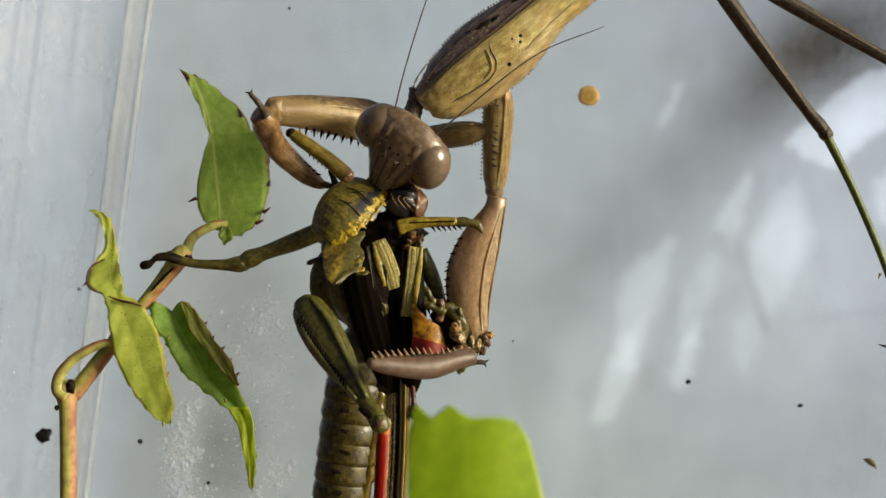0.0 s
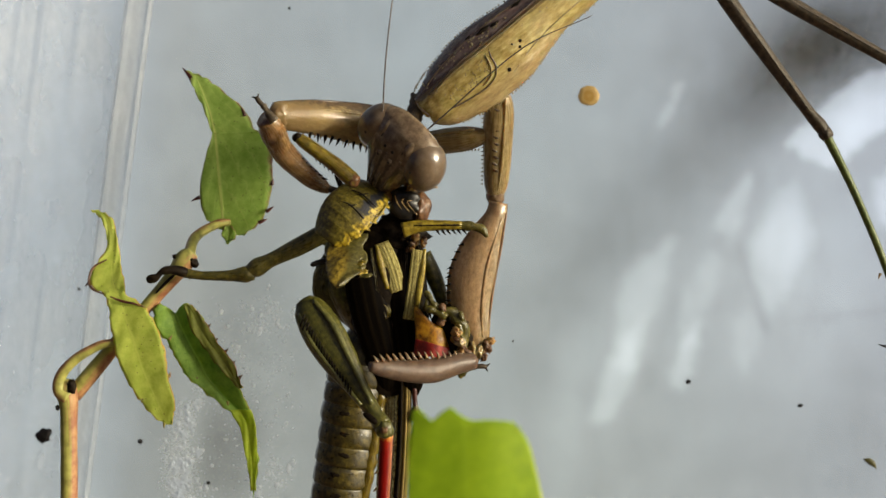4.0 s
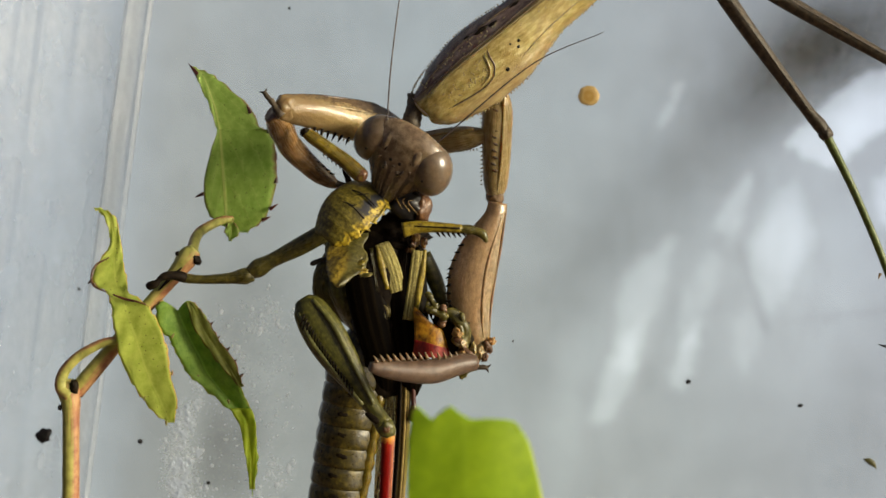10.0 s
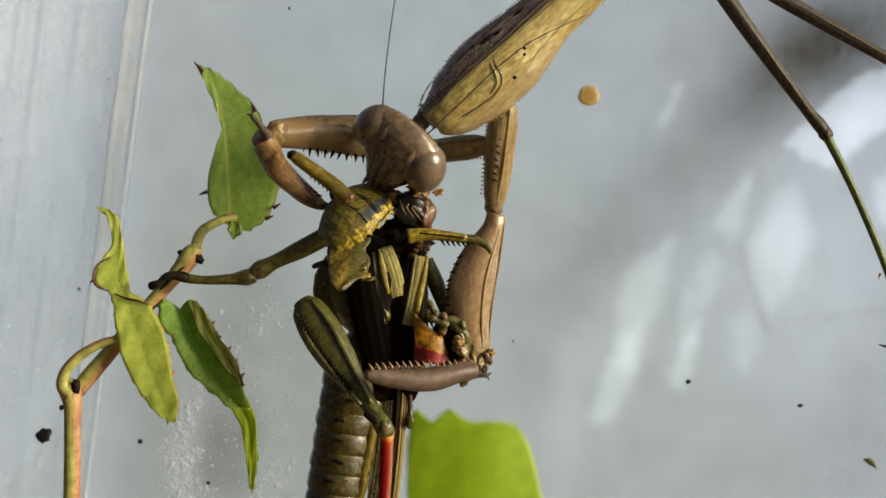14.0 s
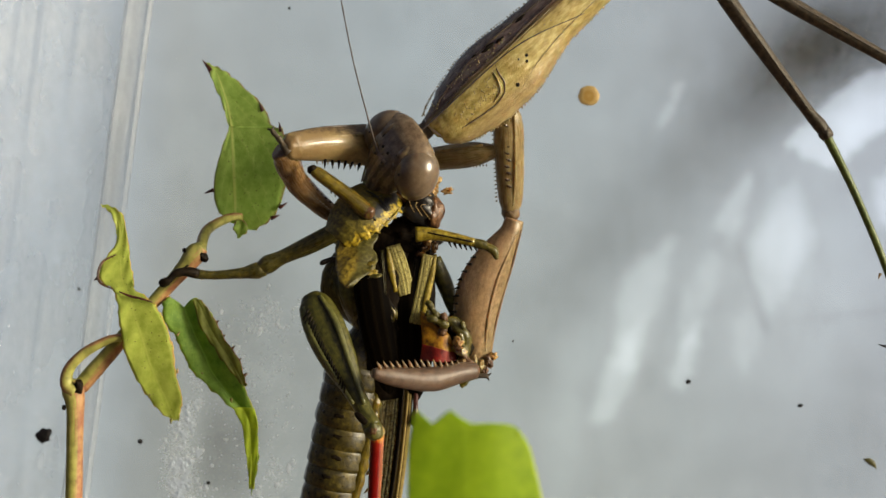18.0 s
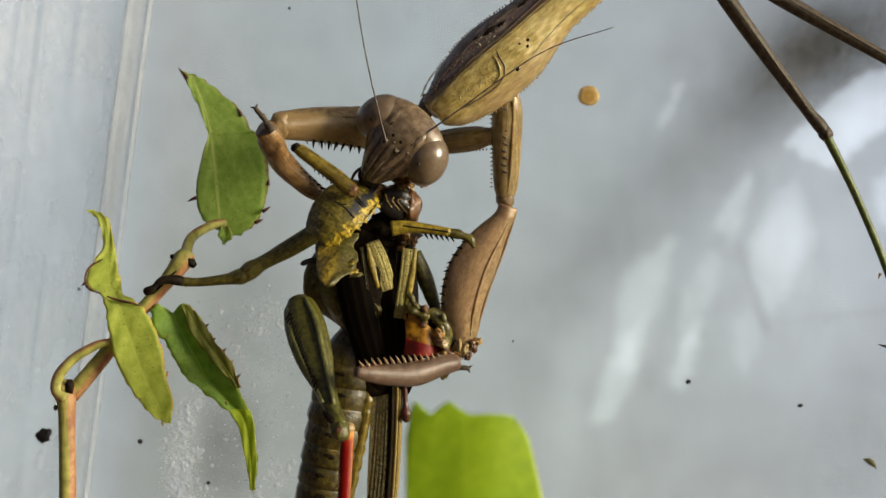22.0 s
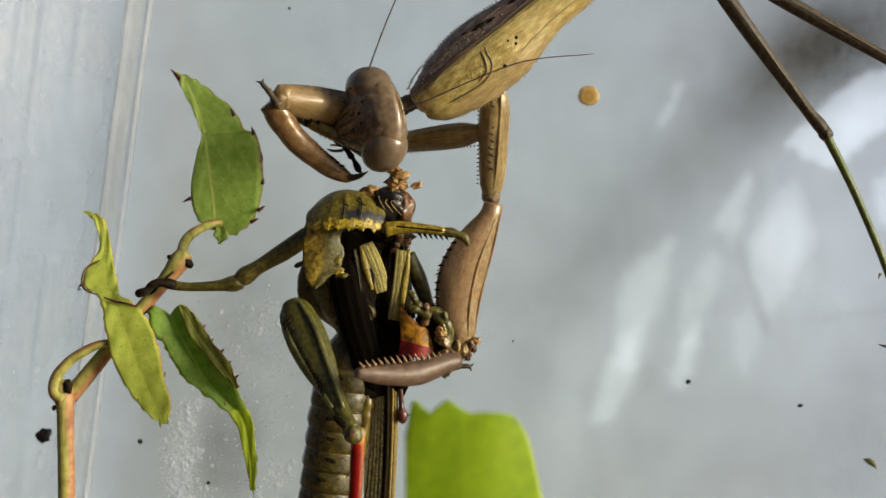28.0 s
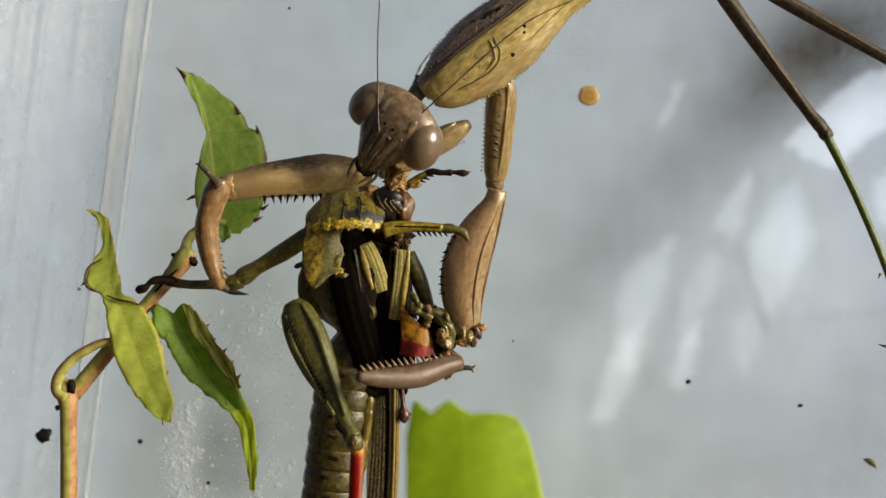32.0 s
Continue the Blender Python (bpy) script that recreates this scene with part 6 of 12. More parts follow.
def motions():
    """All that moves: the feeding mantis, its prey, and the twig that both shake."""
    m, h, p, q = (Matrix.Translation(-ob.location) for ob in (mantis, hopper, twig, front_sprig))
    walk(head, [
        (0, m @ turned(709, 267, -12, 33, -7, -37)),
        (1, m @ turned(697, 259, -12, 43, -7, -47)),
        (1.5, m @ turned(686, 237, -12, 37, -23, -46)),
        (2, m @ turned(713, 275, -12, -0, -7, -38)),
        (3, m @ turned(709, 271, -12, 31, -7, -37)),
        (3.5, m @ turned(708, 270, -12, 32, -7, -38)),
        (5.5, m @ turned(696, 262, -12, 97, -68, -109)),
        (6, m @ turned(692, 263, -12, 27, -45, -56)),
        (7, m @ turned(684, 261, -12, 28, -50, -59)),
        (7.5, m @ turned(694, 259, -12, 66, -59, -88)),
        (8, m @ turned(694, 271, -12, 100, -70, -107)),
        (8.5, m @ turned(699, 277, -12, 27, -7, -35)),
        (9, m @ turned(736, 301, -12, -0, -19, -27)),
        (9.5, m @ turned(696, 269, -12, 33, -7, -34)),
        (10, m @ turned(710, 284, -12, 33, -7, -31)),
        (10.5, m @ turned(716, 278, -12, 35, -7, -29)),
        (11, m @ turned(723, 288, -12, -0, -19, -27)),
        (11.5, m @ turned(712, 270, -12, 23, -7, -36)),
        (12, m @ turned(701, 245, -12, 28, -7, -40)),
        (12.5, m @ turned(695, 264, -12, 42, -34, -63)),
        (13, m @ turned(680, 260, -12, 126, -80, -120)),
        (13.5, m @ turned(698, 266, -12, 31, -7, -41)),
        (14, m @ turned(703, 270, -12, 41, -7, -40)),
        (14.5, m @ turned(688, 253, -12, 33, -7, -42)),
        (16.5, m @ turned(696, 264, -12, 29, -7, -51)),
        (17, m @ turned(710, 289, -12, 31, -7, -48)),
        (17.5, m @ turned(703, 276, -12, 37, -7, -52)),
        (18, m @ turned(704, 281, -12, 33, -33, -56)),
        (18.5, m @ turned(698, 271, -12, 37, -7, -51)),
        (19, m @ turned(695, 258, -12, 22, -7, -54)),
        (20, m @ turned(690, 269, -12, -1, -7, -54)),
        (20.5, m @ turned(705, 284, -12, -0, -7, -38)),
        (21, m @ turned(715, 264, -12, 24, -7, -34)),
        (22, m @ turned(706, 255, -12, 16, -7, -44)),
        (22.5, m @ turned(695, 237, -12, 23, -7, -39)),
        (23, m @ turned(693, 269, -12, 32, -7, -42)),
        (23.5, m @ turned(704, 294, -12, 64, -7, -25)),
        (24, m @ turned(720, 292, -12, 66, -7, -19)),
        (24.5, m @ turned(714, 278, -12, 46, -7, -27)),
        (25, m @ turned(724, 280, -12, 53, -23, -15)),
        (25.5, m @ turned(718, 272, -12, 45, -25, -25)),
        (27.5, m @ turned(670, 232, -12, 39, -7, -62)),
        (28, m @ turned(658, 214, -12, 45, -7, -76)),
        (28.5, m @ turned(655, 205, -12, 42, -7, -68)),
        (29, m @ turned(653, 203, -12, 35, -7, -60)),
        (29.5, m @ turned(653, 201, -12, 22, -7, -56)),
        (30, m @ turned(662, 195, -12, 24, -7, -57)),
        (30.5, m @ turned(646, 183, -12, 14, -7, -54)),
        (31, m @ turned(658, 177, -12, 11, -7, -55)),
        (31.5, m @ turned(667, 211, -12, 41, -7, -47)),
        (32, m @ turned(695, 231, -12, 21, -7, -40)),
    ])
    walk(neck_shield, [
        (0, m @ pinned(879, 115, 441, 32, -142.0, 30)),
        (0.5, m @ pinned(879, 124, 441, 32, -141.1, 30)),
        (1, m @ pinned(884, 126, 441, 32, -140.5, 30)),
        (1.5, m @ pinned(880, 119, 441, 32, -141.5, 30)),
        (2, m @ pinned(876, 123, 441, 32, -141.5, 30)),
        (2.5, m @ pinned(880, 121, 441, 32, -141.3, 30)),
        (3, m @ pinned(880, 123, 441, 32, -141.1, 30)),
        (3.5, m @ pinned(879, 124, 441, 32, -141.1, 30)),
        (5.5, m @ pinned(882, 129, 441, 32, -140.4, 30)),
        (6, m @ pinned(884, 135, 441, 32, -139.6, 30)),
        (6.5, m @ pinned(885, 133, 441, 32, -139.7, 30)),
        (7, m @ pinned(884, 135, 441, 32, -139.6, 30)),
        (7.5, m @ pinned(885, 141, 441, 32, -139.0, 30)),
        (8, m @ pinned(885, 132, 441, 32, -139.8, 30)),
        (8.5, m @ pinned(882, 132, 441, 32, -140.1, 30)),
        (9, m @ pinned(884, 133, 441, 32, -139.8, 30)),
        (9.5, m @ pinned(871, 118, 441, 32, -142.4, 30)),
        (10, m @ pinned(876, 124, 441, 32, -141.4, 30)),
        (10.5, m @ pinned(879, 124, 441, 32, -141.1, 30)),
        (11, m @ pinned(884, 132, 441, 32, -139.9, 30)),
        (11.5, m @ pinned(884, 124, 441, 32, -140.7, 30)),
        (12, m @ pinned(887, 113, 441, 32, -141.5, 30)),
        (12.5, m @ pinned(885, 136, 441, 32, -139.4, 30)),
        (13, m @ pinned(879, 138, 441, 32, -139.8, 30)),
        (13.5, m @ pinned(880, 132, 441, 32, -140.3, 30)),
        (14, m @ pinned(888, 139, 441, 32, -138.9, 30)),
        (14.5, m @ pinned(877, 124, 441, 32, -141.3, 30)),
        (16.5, m @ pinned(893, 139, 441, 32, -138.4, 30)),
        (17, m @ pinned(894, 156, 441, 32, -136.8, 30)),
        (17.5, m @ pinned(893, 150, 441, 32, -137.4, 30)),
        (18, m @ pinned(893, 152, 441, 32, -137.3, 30)),
        (18.5, m @ pinned(891, 144, 441, 32, -138.2, 30)),
        (19, m @ pinned(888, 139, 441, 32, -138.9, 30)),
        (19.5, m @ pinned(885, 141, 441, 32, -139.0, 30)),
        (20, m @ pinned(887, 139, 441, 32, -139.0, 30)),
        (20.5, m @ pinned(891, 147, 441, 32, -137.9, 30)),
        (21, m @ pinned(891, 126, 441, 32, -139.9, 30)),
        (21.5, m @ pinned(893, 121, 441, 32, -140.2, 30)),
        (22, m @ pinned(893, 124, 441, 32, -139.9, 30)),
        (22.5, m @ pinned(885, 109, 441, 32, -142.1, 30)),
        (23, m @ pinned(884, 127, 441, 32, -140.4, 30)),
        (23.5, m @ pinned(871, 139, 441, 32, -140.4, 30)),
        (24, m @ pinned(876, 141, 441, 32, -139.8, 30)),
        (24.5, m @ pinned(877, 133, 441, 32, -140.4, 30)),
        (25, m @ pinned(876, 126, 441, 32, -141.2, 30)),
        (25.5, m @ pinned(876, 121, 441, 32, -141.7, 30)),
        (27.5, m @ pinned(873, 119, 441, 32, -142.1, 30)),
        (28, m @ pinned(871, 118, 441, 32, -142.4, 30)),
        (28.5, m @ pinned(865, 112, 441, 32, -143.5, 30)),
        (29, m @ pinned(867, 107, 441, 32, -143.8, 30)),
        (29.5, m @ pinned(867, 106, 441, 32, -143.9, 30)),
        (30, m @ pinned(873, 101, 441, 32, -143.9, 30)),
        (30.5, m @ pinned(864, 89, 441, 32, -146.0, 30)),
        (31, m @ pinned(870, 86, 441, 32, -145.8, 30)),
        (31.5, m @ pinned(871, 90, 441, 32, -145.3, 30)),
        (32, m @ pinned(885, 98, 441, 32, -143.2, 30)),
    ])
    walk(neck, [
        (0, m @ limb(743, 160, 709, 267, 35)),
        (1, m @ limb(756, 177, 697, 259, 35)),
        (1.5, m @ limb(753, 170, 686, 237, 35)),
        (2, m @ limb(740, 169, 713, 275, 35)),
        (3, m @ limb(746, 170, 709, 271, 35)),
        (3.5, m @ limb(745, 171, 708, 270, 35)),
        (5.5, m @ limb(754, 180, 696, 262, 35)),
        (6, m @ limb(758, 190, 692, 263, 35)),
        (7, m @ limb(760, 191, 684, 261, 35)),
        (7.5, m @ limb(762, 199, 694, 259, 35)),
        (8, m @ limb(758, 185, 694, 271, 35)),
        (8.5, m @ limb(752, 183, 699, 277, 35)),
        (9, m @ limb(746, 182, 736, 301, 35)),
        (9.5, m @ limb(736, 162, 696, 269, 35)),
        (10, m @ limb(740, 170, 710, 284, 35)),
        (10.5, m @ limb(743, 171, 716, 278, 35)),
        (11, m @ limb(749, 181, 723, 288, 35)),
        (11.5, m @ limb(751, 172, 712, 270, 35)),
        (12, m @ limb(757, 161, 701, 245, 35)),
        (12.5, m @ limb(759, 191, 695, 264, 35)),
        (13, m @ limb(755, 194, 680, 260, 35)),
        (13.5, m @ limb(751, 183, 698, 266, 35)),
        (14, m @ limb(762, 195, 703, 270, 35)),
        (14.5, m @ limb(748, 174, 688, 253, 35)),
        (16.5, m @ limb(770, 198, 696, 264, 35)),
        (17, m @ limb(772, 217, 710, 289, 35)),
        (17.5, m @ limb(771, 211, 703, 276, 35)),
        (18, m @ limb(771, 213, 704, 281, 35)),
        (18.5, m @ limb(768, 203, 698, 271, 35)),
        (19, m @ limb(765, 197, 695, 258, 35)),
        (20, m @ limb(763, 196, 690, 269, 35)),
        (20.5, m @ limb(766, 205, 705, 284, 35)),
        (21, m @ limb(761, 177, 715, 264, 35)),
        (22, m @ limb(766, 177, 706, 255, 35)),
        (22.5, m @ limb(755, 157, 695, 237, 35)),
        (23, m @ limb(755, 178, 693, 269, 35)),
        (23.5, m @ limb(737, 188, 704, 294, 35)),
        (24, m @ limb(741, 191, 720, 292, 35)),
        (24.5, m @ limb(743, 182, 714, 278, 35)),
        (25, m @ limb(738, 172, 724, 280, 35)),
        (25.5, m @ limb(738, 166, 718, 272, 35)),
        (27.5, m @ limb(747, 170, 670, 232, 35)),
        (28, m @ limb(747, 172, 658, 214, 35)),
        (28.5, m @ limb(740, 163, 655, 205, 35)),
        (29, m @ limb(741, 157, 653, 203, 35)),
        (29.5, m @ limb(741, 156, 653, 201, 35)),
        (30, m @ limb(747, 151, 662, 195, 35)),
        (30.5, m @ limb(736, 133, 646, 183, 35)),
        (31, m @ limb(742, 130, 658, 177, 35)),
        (31.5, m @ limb(739, 131, 667, 211, 35)),
        (32, m @ limb(753, 142, 695, 231, 35)),
    ])
    walk(antenna_up, [
        (0, m @ limb(680, 275, 757, 0, -45)),
        (1, m @ limb(663, 265, 713, 60, -40)),
        (1.5, m @ limb(649, 236, 668, 60, -36)),
        (2, m @ limb(696, 264, 729, 60, -52)),
        (3, m @ limb(681, 278, 700, 60, -45)),
        (3.5, m @ limb(679, 276, 696, 60, -45)),
        (5.5, m @ limb(659, 249, 678, 60, 3)),
        (6, m @ limb(656, 245, 659, 60, -28)),
        (7, m @ limb(648, 241, 664, 60, -25)),
        (7.5, m @ limb(656, 241, 675, 60, -8)),
        (8, m @ limb(655, 263, 686, 60, 3)),
        (8.5, m @ limb(672, 283, 652, 60, -47)),
        (9, m @ limb(711, 290, 727, 60, -47)),
        (9.5, m @ limb(667, 278, 665, 60, -44)),
        (10, m @ limb(682, 295, 703, 60, -44)),
        (10.5, m @ limb(688, 290, 700, 60, -44)),
        (11, m @ limb(698, 277, 718, 60, -47)),
        (11.5, m @ limb(686, 273, 680, 60, -48)),
        (12, m @ limb(673, 248, 664, 60, -46)),
        (12.5, m @ limb(656, 252, 673, 60, -29)),
        (13, m @ limb(642, 264, 689, 60, 5)),
        (13.5, m @ limb(669, 270, 681, 60, -45)),
        (14, m @ limb(672, 279, 695, 60, -41)),
        (14.5, m @ limb(658, 258, 641, 60, -44)),
        (16.5, m @ limb(668, 263, 641, 60, -46)),
        (17, m @ limb(681, 290, 674, 60, -45)),
        (17.5, m @ limb(671, 277, 616, 60, -43)),
        (18, m @ limb(668, 269, 620, 60, -33)),
        (18.5, m @ limb(666, 272, 625, 60, -43)),
        (19, m @ limb(670, 253, 685, 60, -48)),
        (20, m @ limb(677, 254, 690, 60, -52)),
        (20.5, m @ limb(688, 273, 643, 60, -52)),
        (21, m @ limb(689, 269, 649, 60, -48)),
        (22, m @ limb(683, 251, 646, 60, -50)),
        (22.5, m @ limb(669, 238, 621, 60, -48)),
        (23, m @ limb(664, 273, 636, 60, -45)),
        (23.5, m @ limb(673, 321, 731, 60, -28)),
        (24, m @ limb(692, 322, 685, 60, -27)),
        (24.5, m @ limb(684, 297, 668, 60, -38)),
        (25, m @ limb(694, 306, 681, 60, -29)),
        (25.5, m @ limb(683, 288, 720, 60, -32)),
        (27.5, m @ limb(637, 228, 700, 60, -42)),
        (28, m @ limb(625, 204, 682, 60, -39)),
        (28.5, m @ limb(622, 199, 668, 60, -41)),
        (29, m @ limb(623, 199, 653, 60, -44)),
        (29.5, m @ limb(628, 194, 657, 60, -48)),
        (30, m @ limb(636, 188, 655, 60, -48)),
        (30.5, m @ limb(625, 174, 646, 60, -50)),
        (31, m @ limb(639, 167, 659, 60, -51)),
        (31.5, m @ limb(634, 217, 615, 60, -41)),
        (32, m @ limb(670, 231, 675, 60, -49)),
    ])
    walk(antenna_side, [
        (0, m @ limb(704, 293, 1080, 0, -48)),
        (1, m @ limb(684, 287, 1030, 40, -43)),
        (1.5, m @ limb(668, 256, 1060, 30, -48)),
        (2, m @ limb(719, 283, 1090, 20, -56)),
        (3, m @ limb(705, 296, 1050, 30, -49)),
        (3.5, m @ limb(702, 295, 1080, 20, -49)),
        (5.5, m @ limb(655, 260, 760, 60, -25)),
        (6, m @ limb(668, 263, 829, 60, -49)),
        (7, m @ limb(658, 258, 806, 60, -48)),
        (7.5, m @ limb(656, 256, 804, 60, -34)),
        (8, m @ limb(652, 273, 802, 60, -25)),
        (8.5, m @ limb(697, 300, 860, 20, -50)),
        (9, m @ limb(736, 303, 1095, 0, -57)),
        (9.5, m @ limb(692, 294, 1092, 0, -48)),
        (10, m @ limb(707, 310, 1090, 0, -48)),
        (10.5, m @ limb(714, 305, 1068, 5, -47)),
        (11, m @ limb(723, 290, 1045, 10, -57)),
        (11.5, m @ limb(711, 290, 1022, 15, -52)),
        (12, m @ limb(696, 268, 1000, 20, -50)),
        (12.5, m @ limb(668, 274, 892, 40, -46)),
        (13, m @ limb(640, 269, 783, 60, -24)),
        (13.5, m @ limb(691, 290, 892, 40, -49)),
        (14, m @ limb(694, 298, 1000, 20, -45)),
        (14.5, m @ limb(681, 278, 996, 30, -48)),
        (16.5, m @ limb(687, 286, 980, 70, -50)),
        (17, m @ limb(701, 312, 1000, 110, -49)),
        (17.5, m @ limb(689, 301, 990, 70, -46)),
        (18, m @ limb(682, 290, 980, 30, -49)),
        (18.5, m @ limb(685, 295, 1010, 25, -46)),
        (19, m @ limb(688, 277, 1040, 20, -52)),
        (20, m @ limb(695, 278, 1020, 70, -56)),
        (20.5, m @ limb(712, 292, 1020, 55, -56)),
        (21, m @ limb(714, 285, 1020, 40, -51)),
        (22, m @ limb(705, 272, 1000, 70, -53)),
        (22.5, m @ limb(692, 257, 925, 40, -52)),
        (23, m @ limb(686, 293, 850, 10, -48)),
        (23.5, m @ limb(700, 333, 925, 15, -31)),
        (24, m @ limb(720, 331, 1000, 20, -30)),
        (24.5, m @ limb(710, 310, 1025, 20, -42)),
        (25, m @ limb(720, 313, 1050, 20, -41)),
        (25.5, m @ limb(708, 299, 1070, 60, -45)),
        (27.5, m @ limb(651, 254, 1050, 115, -45)),
        (28, m @ limb(632, 232, 945, 105, -42)),
        (28.5, m @ limb(633, 227, 972, 82, -44)),
        (29, m @ limb(638, 225, 1000, 60, -47)),
        (29.5, m @ limb(645, 219, 1000, 50, -52)),
        (30, m @ limb(652, 213, 1000, 40, -51)),
        (30.5, m @ limb(643, 198, 980, 35, -54)),
        (31, m @ limb(656, 191, 960, 30, -54)),
        (31.5, m @ limb(654, 239, 800, 60, -44)),
        (32, m @ limb(692, 250, 960, 20, -52)),
    ])
    walk(coxa_b, [
        (0, m @ limb(883, 151, 878, 338, 70, 206, -1)),
        (0.5, m @ limb(883, 160, 882, 346, 70, 206, -1)),
        (1, m @ limb(888, 162, 884, 346, 70, 206, -1)),
        (1.5, m @ limb(884, 155, 878, 341, 70, 206, -1)),
        (2, m @ limb(880, 159, 879, 344, 70, 206, -1)),
        (2.5, m @ limb(884, 157, 881, 344, 70, 206, -1)),
        (3, m @ limb(884, 159, 878, 346, 70, 206, -1)),
        (3.5, m @ limb(883, 160, 881, 349, 70, 206, -1)),
        (5.5, m @ limb(886, 165, 876, 347, 70, 206, -1)),
        (6, m @ limb(888, 171, 879, 352, 70, 206, -1)),
        (6.5, m @ limb(889, 169, 873, 349, 70, 206, -1)),
        (7, m @ limb(888, 171, 874, 352, 70, 206, -1)),
        (7.5, m @ limb(889, 177, 874, 355, 70, 206, -1)),
        (8, m @ limb(889, 168, 858, 341, 70, 206, -1)),
        (8.5, m @ limb(886, 168, 864, 344, 70, 206, -1)),
        (9, m @ limb(888, 169, 876, 354, 70, 206, -1)),
        (9.5, m @ limb(875, 154, 874, 341, 70, 206, -1)),
        (10, m @ limb(880, 160, 879, 349, 70, 206, -1)),
        (10.5, m @ limb(883, 160, 876, 352, 70, 206, -1)),
        (11, m @ limb(888, 168, 878, 357, 70, 206, -1)),
        (11.5, m @ limb(888, 160, 874, 352, 70, 206, -1)),
        (12, m @ limb(891, 149, 871, 340, 70, 206, -1)),
        (12.5, m @ limb(889, 172, 882, 364, 70, 206, -1)),
        (13, m @ limb(883, 174, 865, 360, 70, 206, -1)),
        (13.5, m @ limb(884, 168, 871, 360, 70, 206, -1)),
        (14, m @ limb(892, 175, 876, 369, 70, 206, -1)),
        (14.5, m @ limb(881, 160, 870, 357, 70, 206, -1)),
        (16.5, m @ limb(897, 175, 891, 367, 70, 206, -1)),
        (17, m @ limb(898, 192, 905, 384, 70, 206, -1)),
        (17.5, m @ limb(897, 186, 902, 378, 70, 206, -1)),
        (18, m @ limb(897, 188, 908, 378, 70, 206, -1)),
        (18.5, m @ limb(895, 180, 901, 370, 70, 206, -1)),
        (19, m @ limb(892, 175, 901, 367, 70, 206, -1)),
        (19.5, m @ limb(889, 177, 905, 372, 70, 206, -1)),
        (20, m @ limb(891, 175, 905, 370, 70, 206, -1)),
        (20.5, m @ limb(895, 183, 916, 378, 70, 206, -1)),
        (21, m @ limb(895, 162, 902, 358, 70, 206, -1)),
        (21.5, m @ limb(897, 157, 901, 357, 70, 206, -1)),
        (22, m @ limb(897, 160, 897, 355, 70, 206, -1)),
        (22.5, m @ limb(889, 145, 887, 341, 70, 206, -1)),
        (23, m @ limb(888, 163, 881, 352, 70, 206, -1)),
        (23.5, m @ limb(875, 175, 884, 357, 70, 206, -1)),
        (24, m @ limb(880, 177, 891, 360, 70, 206, -1)),
        (24.5, m @ limb(881, 169, 888, 355, 70, 206, -1)),
        (25, m @ limb(880, 162, 885, 352, 70, 206, -1)),
        (25.5, m @ limb(880, 157, 882, 352, 70, 206, -1)),
        (27.5, m @ limb(877, 155, 873, 352, 70, 206, -1)),
        (28, m @ limb(875, 154, 871, 350, 70, 206, -1)),
        (28.5, m @ limb(869, 148, 867, 344, 70, 206, -1)),
        (29, m @ limb(871, 143, 867, 340, 70, 206, -1)),
        (29.5, m @ limb(871, 142, 867, 338, 70, 206, -1)),
        (30, m @ limb(877, 137, 867, 332, 70, 206, -1)),
        (30.5, m @ limb(868, 125, 861, 318, 70, 206, -1)),
        (31, m @ limb(874, 122, 861, 317, 70, 206, -1)),
        (31.5, m @ limb(875, 126, 864, 324, 70, 206, -1)),
        (32, m @ limb(889, 134, 878, 326, 70, 206, -1)),
    ])
